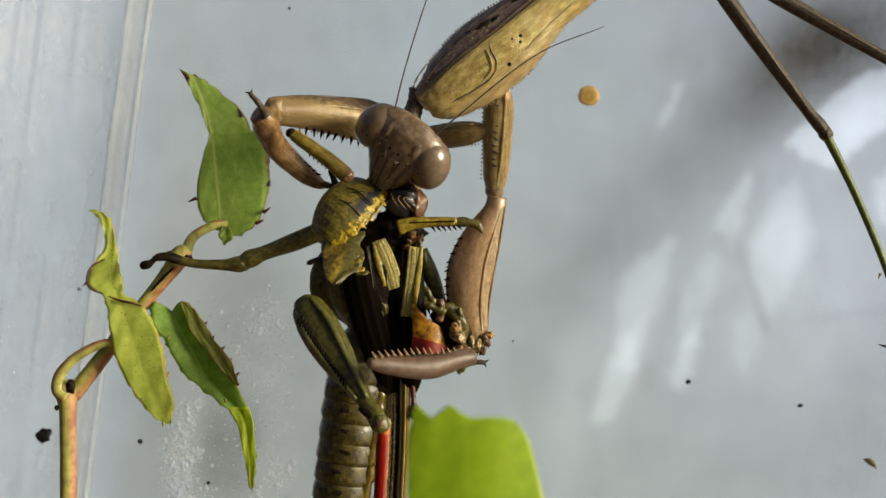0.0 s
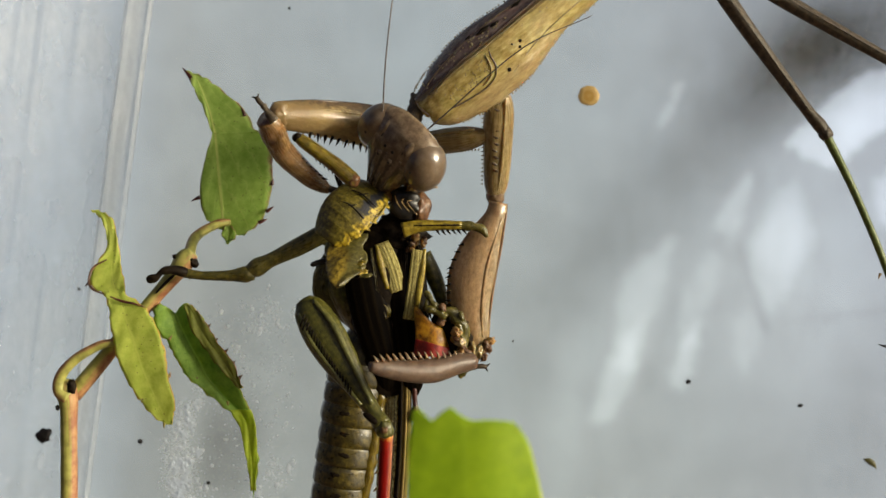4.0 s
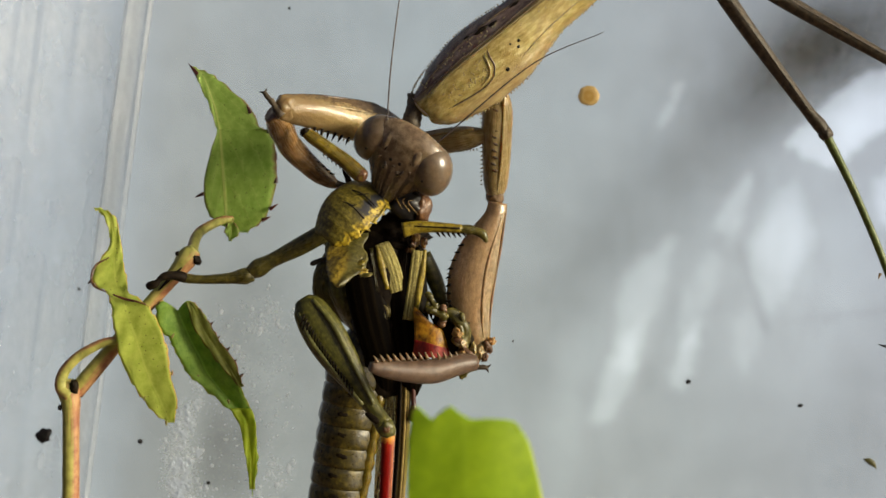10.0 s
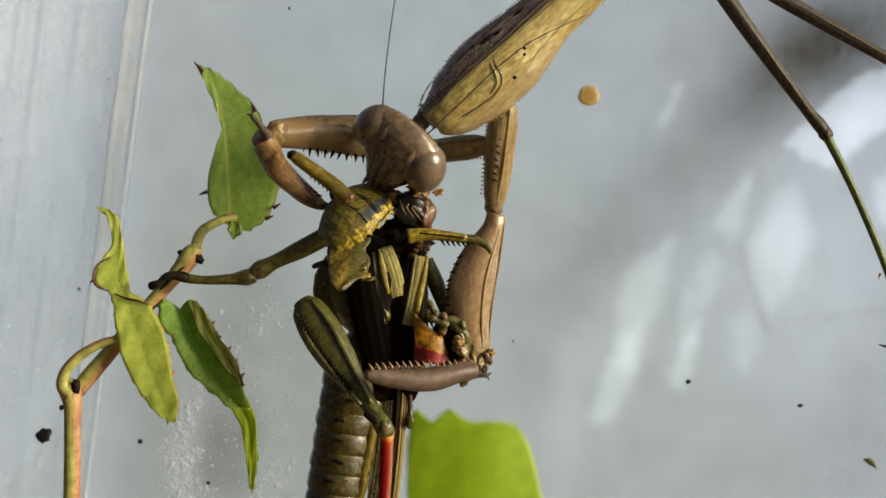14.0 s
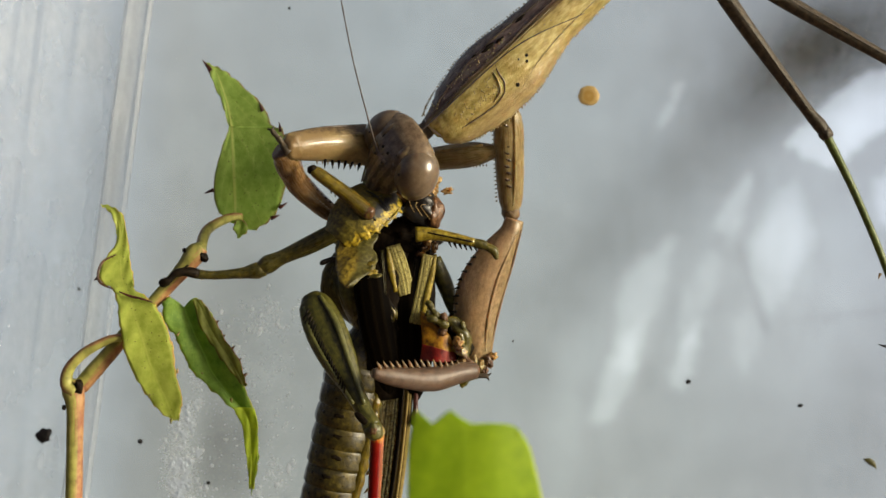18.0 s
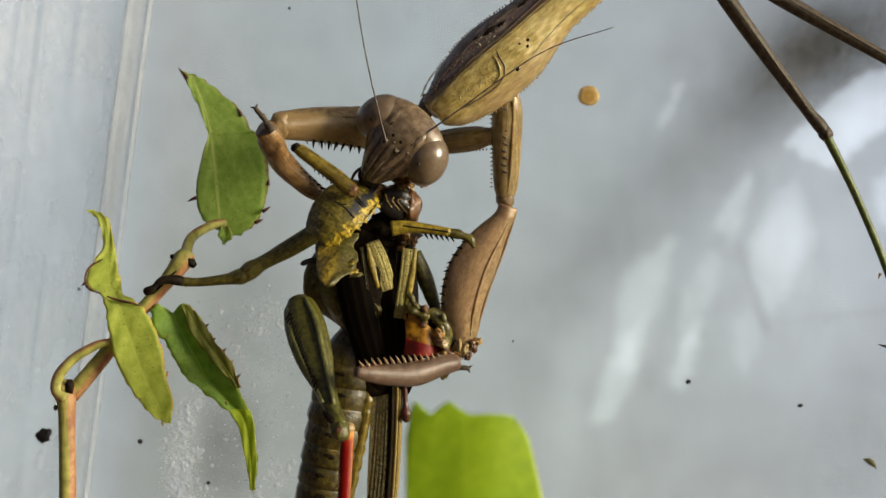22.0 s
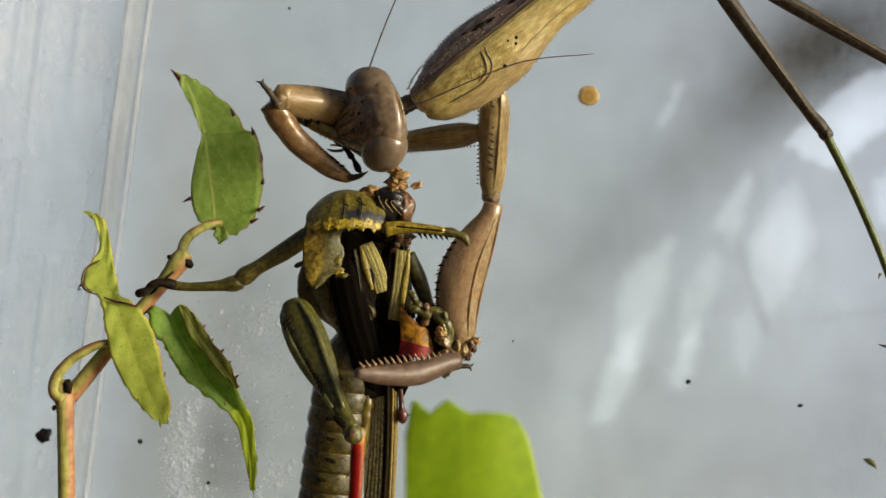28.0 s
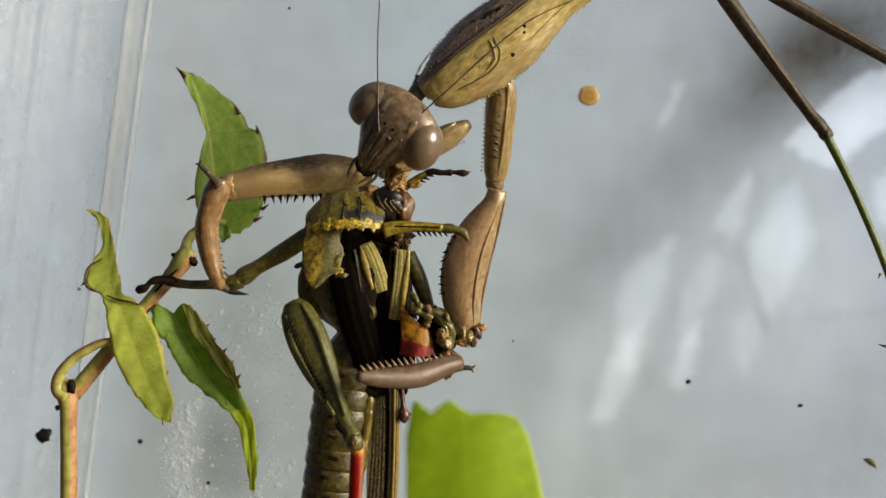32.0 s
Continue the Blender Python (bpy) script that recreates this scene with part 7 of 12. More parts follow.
    walk(femur_b, [
        (0, m @ limb(879, 354, 828, 630, 20, 270, 1)),
        (0.5, m @ limb(883, 362, 835, 633, 20, 270, 1)),
        (1, m @ limb(885, 362, 836, 636, 20, 270, 1)),
        (1.5, m @ limb(879, 357, 827, 631, 20, 270, 1)),
        (2, m @ limb(880, 360, 832, 634, 20, 270, 1)),
        (2.5, m @ limb(882, 360, 830, 634, 20, 270, 1)),
        (3, m @ limb(879, 362, 830, 634, 20, 270, 1)),
        (3.5, m @ limb(882, 365, 830, 636, 20, 270, 1)),
        (5.5, m @ limb(877, 363, 841, 639, 20, 270, 1)),
        (6, m @ limb(880, 368, 848, 644, 20, 270, 1)),
        (6.5, m @ limb(874, 365, 844, 642, 20, 270, 1)),
        (7, m @ limb(875, 368, 836, 636, 20, 270, 1)),
        (7.5, m @ limb(875, 371, 842, 639, 20, 270, 1)),
        (8, m @ limb(859, 357, 847, 640, 20, 270, 1)),
        (8.5, m @ limb(865, 360, 841, 639, 20, 270, 1)),
        (9, m @ limb(877, 370, 832, 639, 20, 270, 1)),
        (9.5, m @ limb(875, 357, 830, 639, 20, 270, 1)),
        (10, m @ limb(880, 365, 832, 639, 20, 270, 1)),
        (10.5, m @ limb(877, 368, 842, 648, 20, 270, 1)),
        (11, m @ limb(879, 373, 856, 654, 20, 270, 1)),
        (11.5, m @ limb(875, 368, 839, 647, 20, 270, 1)),
        (12, m @ limb(872, 356, 827, 644, 20, 270, 1)),
        (12.5, m @ limb(883, 380, 835, 648, 20, 270, 1)),
        (13, m @ limb(866, 376, 836, 645, 20, 270, 1)),
        (13.5, m @ limb(872, 376, 836, 648, 20, 270, 1)),
        (14, m @ limb(877, 385, 833, 653, 20, 270, 1)),
        (14.5, m @ limb(871, 373, 824, 650, 20, 270, 1)),
        (16.5, m @ limb(892, 383, 810, 644, 20, 270, 1)),
        (17, m @ limb(906, 400, 813, 645, 20, 270, 1)),
        (17.5, m @ limb(903, 394, 819, 648, 20, 270, 1)),
        (18, m @ limb(909, 394, 833, 654, 20, 270, 1)),
        (18.5, m @ limb(902, 386, 816, 642, 20, 270, 1)),
        (19, m @ limb(902, 383, 812, 642, 20, 270, 1)),
        (19.5, m @ limb(906, 388, 810, 640, 20, 270, 1)),
        (20, m @ limb(906, 386, 809, 639, 20, 270, 1)),
        (20.5, m @ limb(917, 394, 819, 648, 20, 270, 1)),
        (21, m @ limb(903, 374, 807, 644, 20, 270, 1)),
        (21.5, m @ limb(902, 373, 798, 639, 20, 270, 1)),
        (22, m @ limb(898, 371, 799, 640, 20, 270, 1)),
        (22.5, m @ limb(888, 357, 787, 631, 20, 270, 1)),
        (23, m @ limb(882, 368, 818, 639, 20, 270, 1)),
        (23.5, m @ limb(885, 373, 844, 647, 20, 270, 1)),
        (24, m @ limb(892, 376, 842, 645, 20, 270, 1)),
        (24.5, m @ limb(889, 371, 841, 647, 20, 270, 1)),
        (25, m @ limb(886, 368, 830, 645, 20, 270, 1)),
        (25.5, m @ limb(883, 368, 821, 645, 20, 270, 1)),
        (27.5, m @ limb(874, 368, 805, 639, 20, 270, 1)),
        (28, m @ limb(872, 366, 802, 637, 20, 270, 1)),
        (28.5, m @ limb(868, 360, 802, 636, 20, 270, 1)),
        (29, m @ limb(868, 356, 801, 633, 20, 270, 1)),
        (29.5, m @ limb(868, 354, 801, 633, 20, 270, 1)),
        (30, m @ limb(868, 348, 801, 634, 20, 270, 1)),
        (30.5, m @ limb(862, 334, 796, 631, 20, 270, 1)),
        (31, m @ limb(862, 333, 796, 633, 20, 270, 1)),
        (31.5, m @ limb(865, 340, 804, 634, 20, 270, 1)),
        (32, m @ limb(879, 342, 805, 640, 20, 270, 1)),
    ])
    walk(tibia_b, [
        (0, m @ limb(826, 632, 662, 633, -75, 190, 1)),
        (0.5, m @ limb(833, 635, 668, 635, -75, 190, 1)),
        (1, m @ limb(834, 638, 670, 637, -75, 190, 1)),
        (1.5, m @ limb(825, 633, 662, 635, -75, 190, 1)),
        (2, m @ limb(830, 636, 665, 637, -75, 190, 1)),
        (2.5, m @ limb(828, 636, 665, 637, -75, 190, 1)),
        (3, m @ limb(828, 636, 664, 637, -75, 190, 1)),
        (3.5, m @ limb(828, 638, 665, 638, -75, 190, 1)),
        (5.5, m @ limb(839, 641, 674, 641, -75, 190, 1)),
        (6, m @ limb(846, 646, 680, 643, -75, 190, 1)),
        (6.5, m @ limb(842, 644, 676, 643, -75, 190, 1)),
        (7, m @ limb(834, 638, 670, 637, -75, 190, 1)),
        (7.5, m @ limb(840, 641, 674, 638, -75, 190, 1)),
        (8, m @ limb(845, 642, 679, 644, -75, 190, 1)),
        (8.5, m @ limb(839, 641, 673, 641, -75, 190, 1)),
        (9, m @ limb(830, 641, 665, 638, -75, 190, 1)),
        (9.5, m @ limb(828, 641, 665, 641, -75, 190, 1)),
        (10, m @ limb(830, 641, 665, 640, -75, 190, 1)),
        (10.5, m @ limb(840, 650, 665, 652, -75, 190, 1)),
        (11, m @ limb(854, 656, 676, 656, -75, 190, 1)),
        (11.5, m @ limb(837, 649, 660, 650, -75, 190, 1)),
        (12, m @ limb(825, 646, 662, 652, -75, 190, 1)),
        (12.5, m @ limb(833, 650, 668, 649, -75, 190, 1)),
        (13, m @ limb(834, 647, 668, 649, -75, 190, 1)),
        (13.5, m @ limb(834, 650, 668, 652, -75, 190, 1)),
        (14, m @ limb(831, 655, 656, 655, -75, 190, 1)),
        (14.5, m @ limb(822, 652, 657, 655, -75, 190, 1)),
        (16.5, m @ limb(808, 646, 657, 643, -75, 190, 1)),
        (17, m @ limb(811, 647, 653, 640, -75, 190, 1)),
        (17.5, m @ limb(817, 650, 656, 644, -75, 190, 1)),
        (18, m @ limb(831, 656, 670, 650, -75, 190, 1)),
        (18.5, m @ limb(814, 644, 654, 643, -75, 190, 1)),
        (19, m @ limb(810, 644, 651, 644, -75, 190, 1)),
        (19.5, m @ limb(808, 642, 651, 641, -75, 190, 1)),
        (20, m @ limb(807, 641, 651, 641, -75, 190, 1)),
        (20.5, m @ limb(817, 650, 654, 647, -75, 190, 1)),
        (21, m @ limb(805, 646, 645, 649, -75, 190, 1)),
        (21.5, m @ limb(796, 641, 639, 646, -75, 190, 1)),
        (22, m @ limb(797, 642, 641, 647, -75, 190, 1)),
        (22.5, m @ limb(785, 633, 633, 641, -75, 190, 1)),
        (23, m @ limb(816, 641, 654, 643, -75, 190, 1)),
        (23.5, m @ limb(842, 649, 667, 649, -75, 190, 1)),
        (24, m @ limb(840, 647, 676, 647, -75, 190, 1)),
        (24.5, m @ limb(839, 649, 664, 650, -75, 190, 1)),
        (25, m @ limb(828, 647, 664, 649, -75, 190, 1)),
        (25.5, m @ limb(819, 647, 656, 649, -75, 190, 1)),
        (27.5, m @ limb(803, 641, 644, 650, -75, 190, 1)),
        (28, m @ limb(800, 639, 642, 649, -75, 190, 1)),
        (28.5, m @ limb(800, 638, 641, 648, -75, 190, 1)),
        (29, m @ limb(799, 635, 640, 647, -75, 190, 1)),
        (29.5, m @ limb(799, 635, 640, 647, -75, 190, 1)),
        (30, m @ limb(799, 636, 640, 648, -75, 190, 1)),
        (30.5, m @ limb(794, 633, 636, 648, -75, 190, 1)),
        (31, m @ limb(794, 635, 636, 649, -75, 190, 1)),
        (31.5, m @ limb(802, 636, 642, 650, -75, 190, 1)),
        (32, m @ limb(803, 642, 644, 655, -75, 190, 1)),
    ])
    walk(tarsus_b, [
        (0, m @ limb(806, 638, 854, 648, -50)),
        (0.5, m @ limb(813, 641, 861, 651, -50)),
        (1, m @ limb(814, 644, 862, 654, -50)),
        (1.5, m @ limb(805, 639, 853, 649, -50)),
        (2, m @ limb(810, 642, 858, 652, -50)),
        (2.5, m @ limb(808, 642, 856, 652, -50)),
        (3, m @ limb(808, 642, 856, 652, -50)),
        (3.5, m @ limb(808, 644, 856, 654, -50)),
        (5.5, m @ limb(819, 647, 867, 657, -50)),
        (6, m @ limb(826, 652, 874, 662, -50)),
        (6.5, m @ limb(822, 650, 870, 660, -50)),
        (7, m @ limb(814, 644, 862, 654, -50)),
        (7.5, m @ limb(820, 647, 868, 657, -50)),
        (8, m @ limb(825, 648, 873, 658, -50)),
        (8.5, m @ limb(819, 647, 867, 657, -50)),
        (9, m @ limb(810, 647, 858, 657, -50)),
        (9.5, m @ limb(808, 647, 856, 657, -50)),
        (10, m @ limb(810, 647, 858, 657, -50)),
        (10.5, m @ limb(820, 656, 868, 666, -50)),
        (11, m @ limb(834, 662, 882, 672, -50)),
        (11.5, m @ limb(817, 655, 865, 665, -50)),
        (12, m @ limb(805, 652, 853, 662, -50)),
        (12.5, m @ limb(813, 656, 861, 666, -50)),
        (13, m @ limb(814, 653, 862, 663, -50)),
        (13.5, m @ limb(814, 656, 862, 666, -50)),
        (14, m @ limb(811, 661, 859, 671, -50)),
        (14.5, m @ limb(802, 658, 850, 668, -50)),
        (16.5, m @ limb(788, 652, 836, 662, -50)),
        (17, m @ limb(791, 653, 839, 663, -50)),
        (17.5, m @ limb(797, 656, 845, 666, -50)),
        (18, m @ limb(811, 662, 859, 672, -50)),
        (18.5, m @ limb(794, 650, 842, 660, -50)),
        (19, m @ limb(790, 650, 838, 660, -50)),
        (19.5, m @ limb(788, 648, 836, 658, -50)),
        (20, m @ limb(787, 647, 835, 657, -50)),
        (20.5, m @ limb(797, 656, 845, 666, -50)),
        (21, m @ limb(785, 652, 833, 662, -50)),
        (21.5, m @ limb(776, 647, 824, 657, -50)),
        (22, m @ limb(777, 648, 825, 658, -50)),
        (22.5, m @ limb(765, 639, 813, 649, -50)),
        (23, m @ limb(796, 647, 844, 657, -50)),
        (23.5, m @ limb(822, 655, 870, 665, -50)),
        (24, m @ limb(820, 653, 868, 663, -50)),
        (24.5, m @ limb(819, 655, 867, 665, -50)),
        (25, m @ limb(808, 653, 856, 663, -50)),
        (25.5, m @ limb(799, 653, 847, 663, -50)),
        (27.5, m @ limb(783, 647, 831, 657, -50)),
        (28, m @ limb(780, 645, 828, 655, -50)),
        (28.5, m @ limb(780, 644, 828, 654, -50)),
        (29, m @ limb(779, 641, 827, 651, -50)),
        (29.5, m @ limb(779, 641, 827, 651, -50)),
        (30, m @ limb(779, 642, 827, 652, -50)),
        (30.5, m @ limb(774, 639, 822, 649, -50)),
        (31, m @ limb(774, 641, 822, 651, -50)),
        (31.5, m @ limb(782, 642, 830, 652, -50)),
        (32, m @ limb(783, 648, 831, 658, -50)),
    ])
    walk(coxa_a, [
        (0, m @ limb(857, 231, 713, 243, 104, 160, -1)),
        (0.5, m @ limb(857, 240, 713, 252, 104, 160, -1)),
        (1, m @ limb(862, 242, 718, 254, 104, 160, -1)),
        (1.5, m @ limb(858, 235, 714, 247, 104, 160, -1)),
        (2, m @ limb(854, 239, 710, 251, 104, 160, -1)),
        (2.5, m @ limb(858, 237, 714, 249, 104, 160, -1)),
        (3, m @ limb(858, 239, 714, 251, 104, 160, -1)),
        (3.5, m @ limb(857, 240, 713, 252, 104, 160, -1)),
        (5.5, m @ limb(860, 245, 716, 257, 104, 160, -1)),
        (6, m @ limb(862, 251, 718, 263, 104, 160, -1)),
        (6.5, m @ limb(863, 249, 719, 261, 104, 160, -1)),
        (7, m @ limb(862, 251, 718, 263, 104, 160, -1)),
        (7.5, m @ limb(863, 257, 719, 269, 104, 160, -1)),
        (8, m @ limb(863, 248, 715, 259, 104, 160, -1)),
        (8.5, m @ limb(860, 248, 716, 260, 104, 160, -1)),
        (9, m @ limb(862, 249, 718, 261, 104, 160, -1)),
        (9.5, m @ limb(849, 234, 705, 246, 104, 160, -1)),
        (10, m @ limb(854, 240, 710, 252, 104, 160, -1)),
        (10.5, m @ limb(857, 240, 713, 252, 104, 160, -1)),
        (11, m @ limb(862, 248, 718, 260, 104, 160, -1)),
        (11.5, m @ limb(862, 240, 718, 252, 104, 160, -1)),
        (12, m @ limb(865, 229, 721, 241, 104, 160, -1)),
        (12.5, m @ limb(863, 252, 719, 264, 104, 160, -1)),
        (13, m @ limb(857, 254, 713, 266, 104, 160, -1)),
        (13.5, m @ limb(858, 248, 714, 260, 104, 160, -1)),
        (14, m @ limb(866, 255, 722, 267, 104, 160, -1)),
        (14.5, m @ limb(855, 240, 711, 252, 104, 160, -1)),
        (16.5, m @ limb(871, 255, 727, 267, 104, 160, -1)),
        (17, m @ limb(872, 272, 728, 284, 104, 160, -1)),
        (17.5, m @ limb(871, 266, 727, 278, 104, 160, -1)),
        (18, m @ limb(871, 268, 727, 280, 104, 160, -1)),
        (18.5, m @ limb(869, 260, 725, 272, 104, 160, -1)),
        (19, m @ limb(866, 255, 722, 267, 104, 160, -1)),
        (19.5, m @ limb(863, 257, 719, 269, 104, 160, -1)),
        (20, m @ limb(865, 255, 721, 267, 104, 160, -1)),
        (20.5, m @ limb(869, 263, 725, 275, 104, 160, -1)),
        (21, m @ limb(869, 242, 725, 254, 104, 160, -1)),
        (21.5, m @ limb(871, 237, 727, 249, 104, 160, -1)),
        (22, m @ limb(871, 240, 727, 252, 104, 160, -1)),
        (22.5, m @ limb(863, 225, 719, 237, 104, 160, -1)),
        (23, m @ limb(862, 243, 718, 255, 104, 160, -1)),
        (23.5, m @ limb(849, 255, 705, 267, 104, 160, -1)),
        (24, m @ limb(854, 257, 710, 269, 104, 160, -1)),
        (24.5, m @ limb(855, 249, 711, 261, 104, 160, -1)),
        (25, m @ limb(854, 242, 710, 254, 104, 160, -1)),
        (25.5, m @ limb(854, 237, 710, 249, 104, 160, -1)),
        (27.5, m @ limb(851, 235, 707, 247, 104, 160, -1)),
        (28, m @ limb(849, 234, 705, 246, 104, 160, -1)),
        (28.5, m @ limb(843, 228, 699, 240, 104, 160, -1)),
        (29, m @ limb(845, 223, 701, 235, 104, 160, -1)),
        (29.5, m @ limb(845, 222, 701, 234, 104, 160, -1)),
        (30, m @ limb(851, 217, 707, 229, 104, 160, -1)),
        (30.5, m @ limb(842, 205, 698, 217, 104, 160, -1)),
        (31, m @ limb(848, 202, 704, 214, 104, 160, -1)),
        (31.5, m @ limb(849, 206, 705, 218, 104, 160, -1)),
        (32, m @ limb(820, 225, 655, 318, 104, 160, -1)),
    ])
    walk(femur_a, [
        (0, m @ limb(713, 243, 480, 209, 120, 270, 1)),
        (0.5, m @ limb(713, 252, 485, 220, 120, 270, 1)),
        (1, m @ limb(718, 254, 483, 225, 120, 270, 1)),
        (1.5, m @ limb(714, 247, 474, 226, 120, 270, 1)),
        (2, m @ limb(710, 251, 486, 219, 120, 270, 1)),
        (2.5, m @ limb(714, 249, 483, 223, 120, 270, 1)),
        (3, m @ limb(714, 251, 488, 220, 120, 270, 1)),
        (3.5, m @ limb(713, 252, 492, 216, 120, 270, 1)),
        (5.5, m @ limb(716, 257, 488, 234, 120, 270, 1)),
        (6, m @ limb(718, 263, 489, 240, 120, 270, 1)),
        (6.5, m @ limb(719, 261, 485, 234, 120, 270, 1)),
        (7, m @ limb(718, 263, 482, 231, 120, 270, 1)),
        (7.5, m @ limb(719, 269, 479, 239, 120, 270, 1)),
        (8, m @ limb(715, 259, 474, 235, 120, 270, 1)),
        (8.5, m @ limb(716, 260, 479, 231, 120, 270, 1)),
        (9, m @ limb(718, 261, 488, 226, 120, 270, 1)),
        (9.5, m @ limb(705, 246, 498, 205, 120, 270, 1)),
        (10, m @ limb(710, 252, 505, 208, 120, 270, 1)),
        (10.5, m @ limb(713, 252, 512, 216, 120, 270, 1)),
        (11, m @ limb(718, 260, 524, 225, 120, 270, 1)),
        (11.5, m @ limb(718, 252, 509, 216, 120, 270, 1)),
        (12, m @ limb(721, 241, 492, 219, 120, 270, 1)),
        (12.5, m @ limb(719, 264, 498, 239, 120, 270, 1)),
        (13, m @ limb(713, 266, 488, 246, 120, 270, 1)),
        (13.5, m @ limb(714, 260, 492, 237, 120, 270, 1)),
        (14, m @ limb(722, 267, 482, 248, 120, 270, 1)),
        (14.5, m @ limb(711, 252, 482, 232, 120, 270, 1)),
        (16.5, m @ limb(727, 267, 490, 253, 120, 270, 1)),
        (17, m @ limb(728, 284, 501, 271, 120, 270, 1)),
        (17.5, m @ limb(727, 278, 509, 274, 120, 270, 1)),
        (18, m @ limb(727, 280, 518, 274, 120, 270, 1)),
        (18.5, m @ limb(725, 272, 502, 258, 120, 270, 1)),
        (19, m @ limb(722, 267, 498, 252, 120, 270, 1)),
        (19.5, m @ limb(719, 269, 506, 246, 120, 270, 1)),
        (20, m @ limb(721, 267, 505, 251, 120, 270, 1)),
        (20.5, m @ limb(725, 275, 514, 266, 120, 270, 1)),
        (21, m @ limb(725, 254, 497, 246, 120, 270, 1)),
        (21.5, m @ limb(727, 249, 489, 246, 120, 270, 1)),
        (22, m @ limb(727, 252, 489, 235, 120, 270, 1)),
        (22.5, m @ limb(719, 237, 494, 325, 120, 270, 1)),
        (23, m @ limb(718, 255, 506, 258, 120, 270, 1)),
        (23.5, m @ limb(705, 267, 563, 219, 120, 270, 1)),
        (24, m @ limb(710, 269, 535, 235, 120, 270, 1)),
        (24.5, m @ limb(711, 261, 528, 242, 120, 270, 1)),
        (25, m @ limb(710, 254, 535, 214, 120, 270, 1)),
        (25.5, m @ limb(710, 249, 528, 205, 120, 270, 1)),
        (27.5, m @ limb(707, 247, 498, 200, 120, 270, 1)),
        (28, m @ limb(705, 246, 500, 190, 120, 270, 1)),
        (28.5, m @ limb(699, 240, 491, 183, 120, 270, 1)),
        (29, m @ limb(701, 235, 497, 196, 120, 270, 1)),
        (29.5, m @ limb(701, 234, 495, 196, 120, 270, 1)),
        (30, m @ limb(707, 229, 498, 196, 120, 270, 1)),
        (30.5, m @ limb(698, 217, 495, 190, 120, 270, 1)),
        (31, m @ limb(704, 214, 505, 202, 120, 270, 1)),
        (31.5, m @ limb(705, 218, 498, 196, 120, 270, 1)),
        (32, m @ limb(650, 322, 395, 340, 120, 270, 1)),
    ])
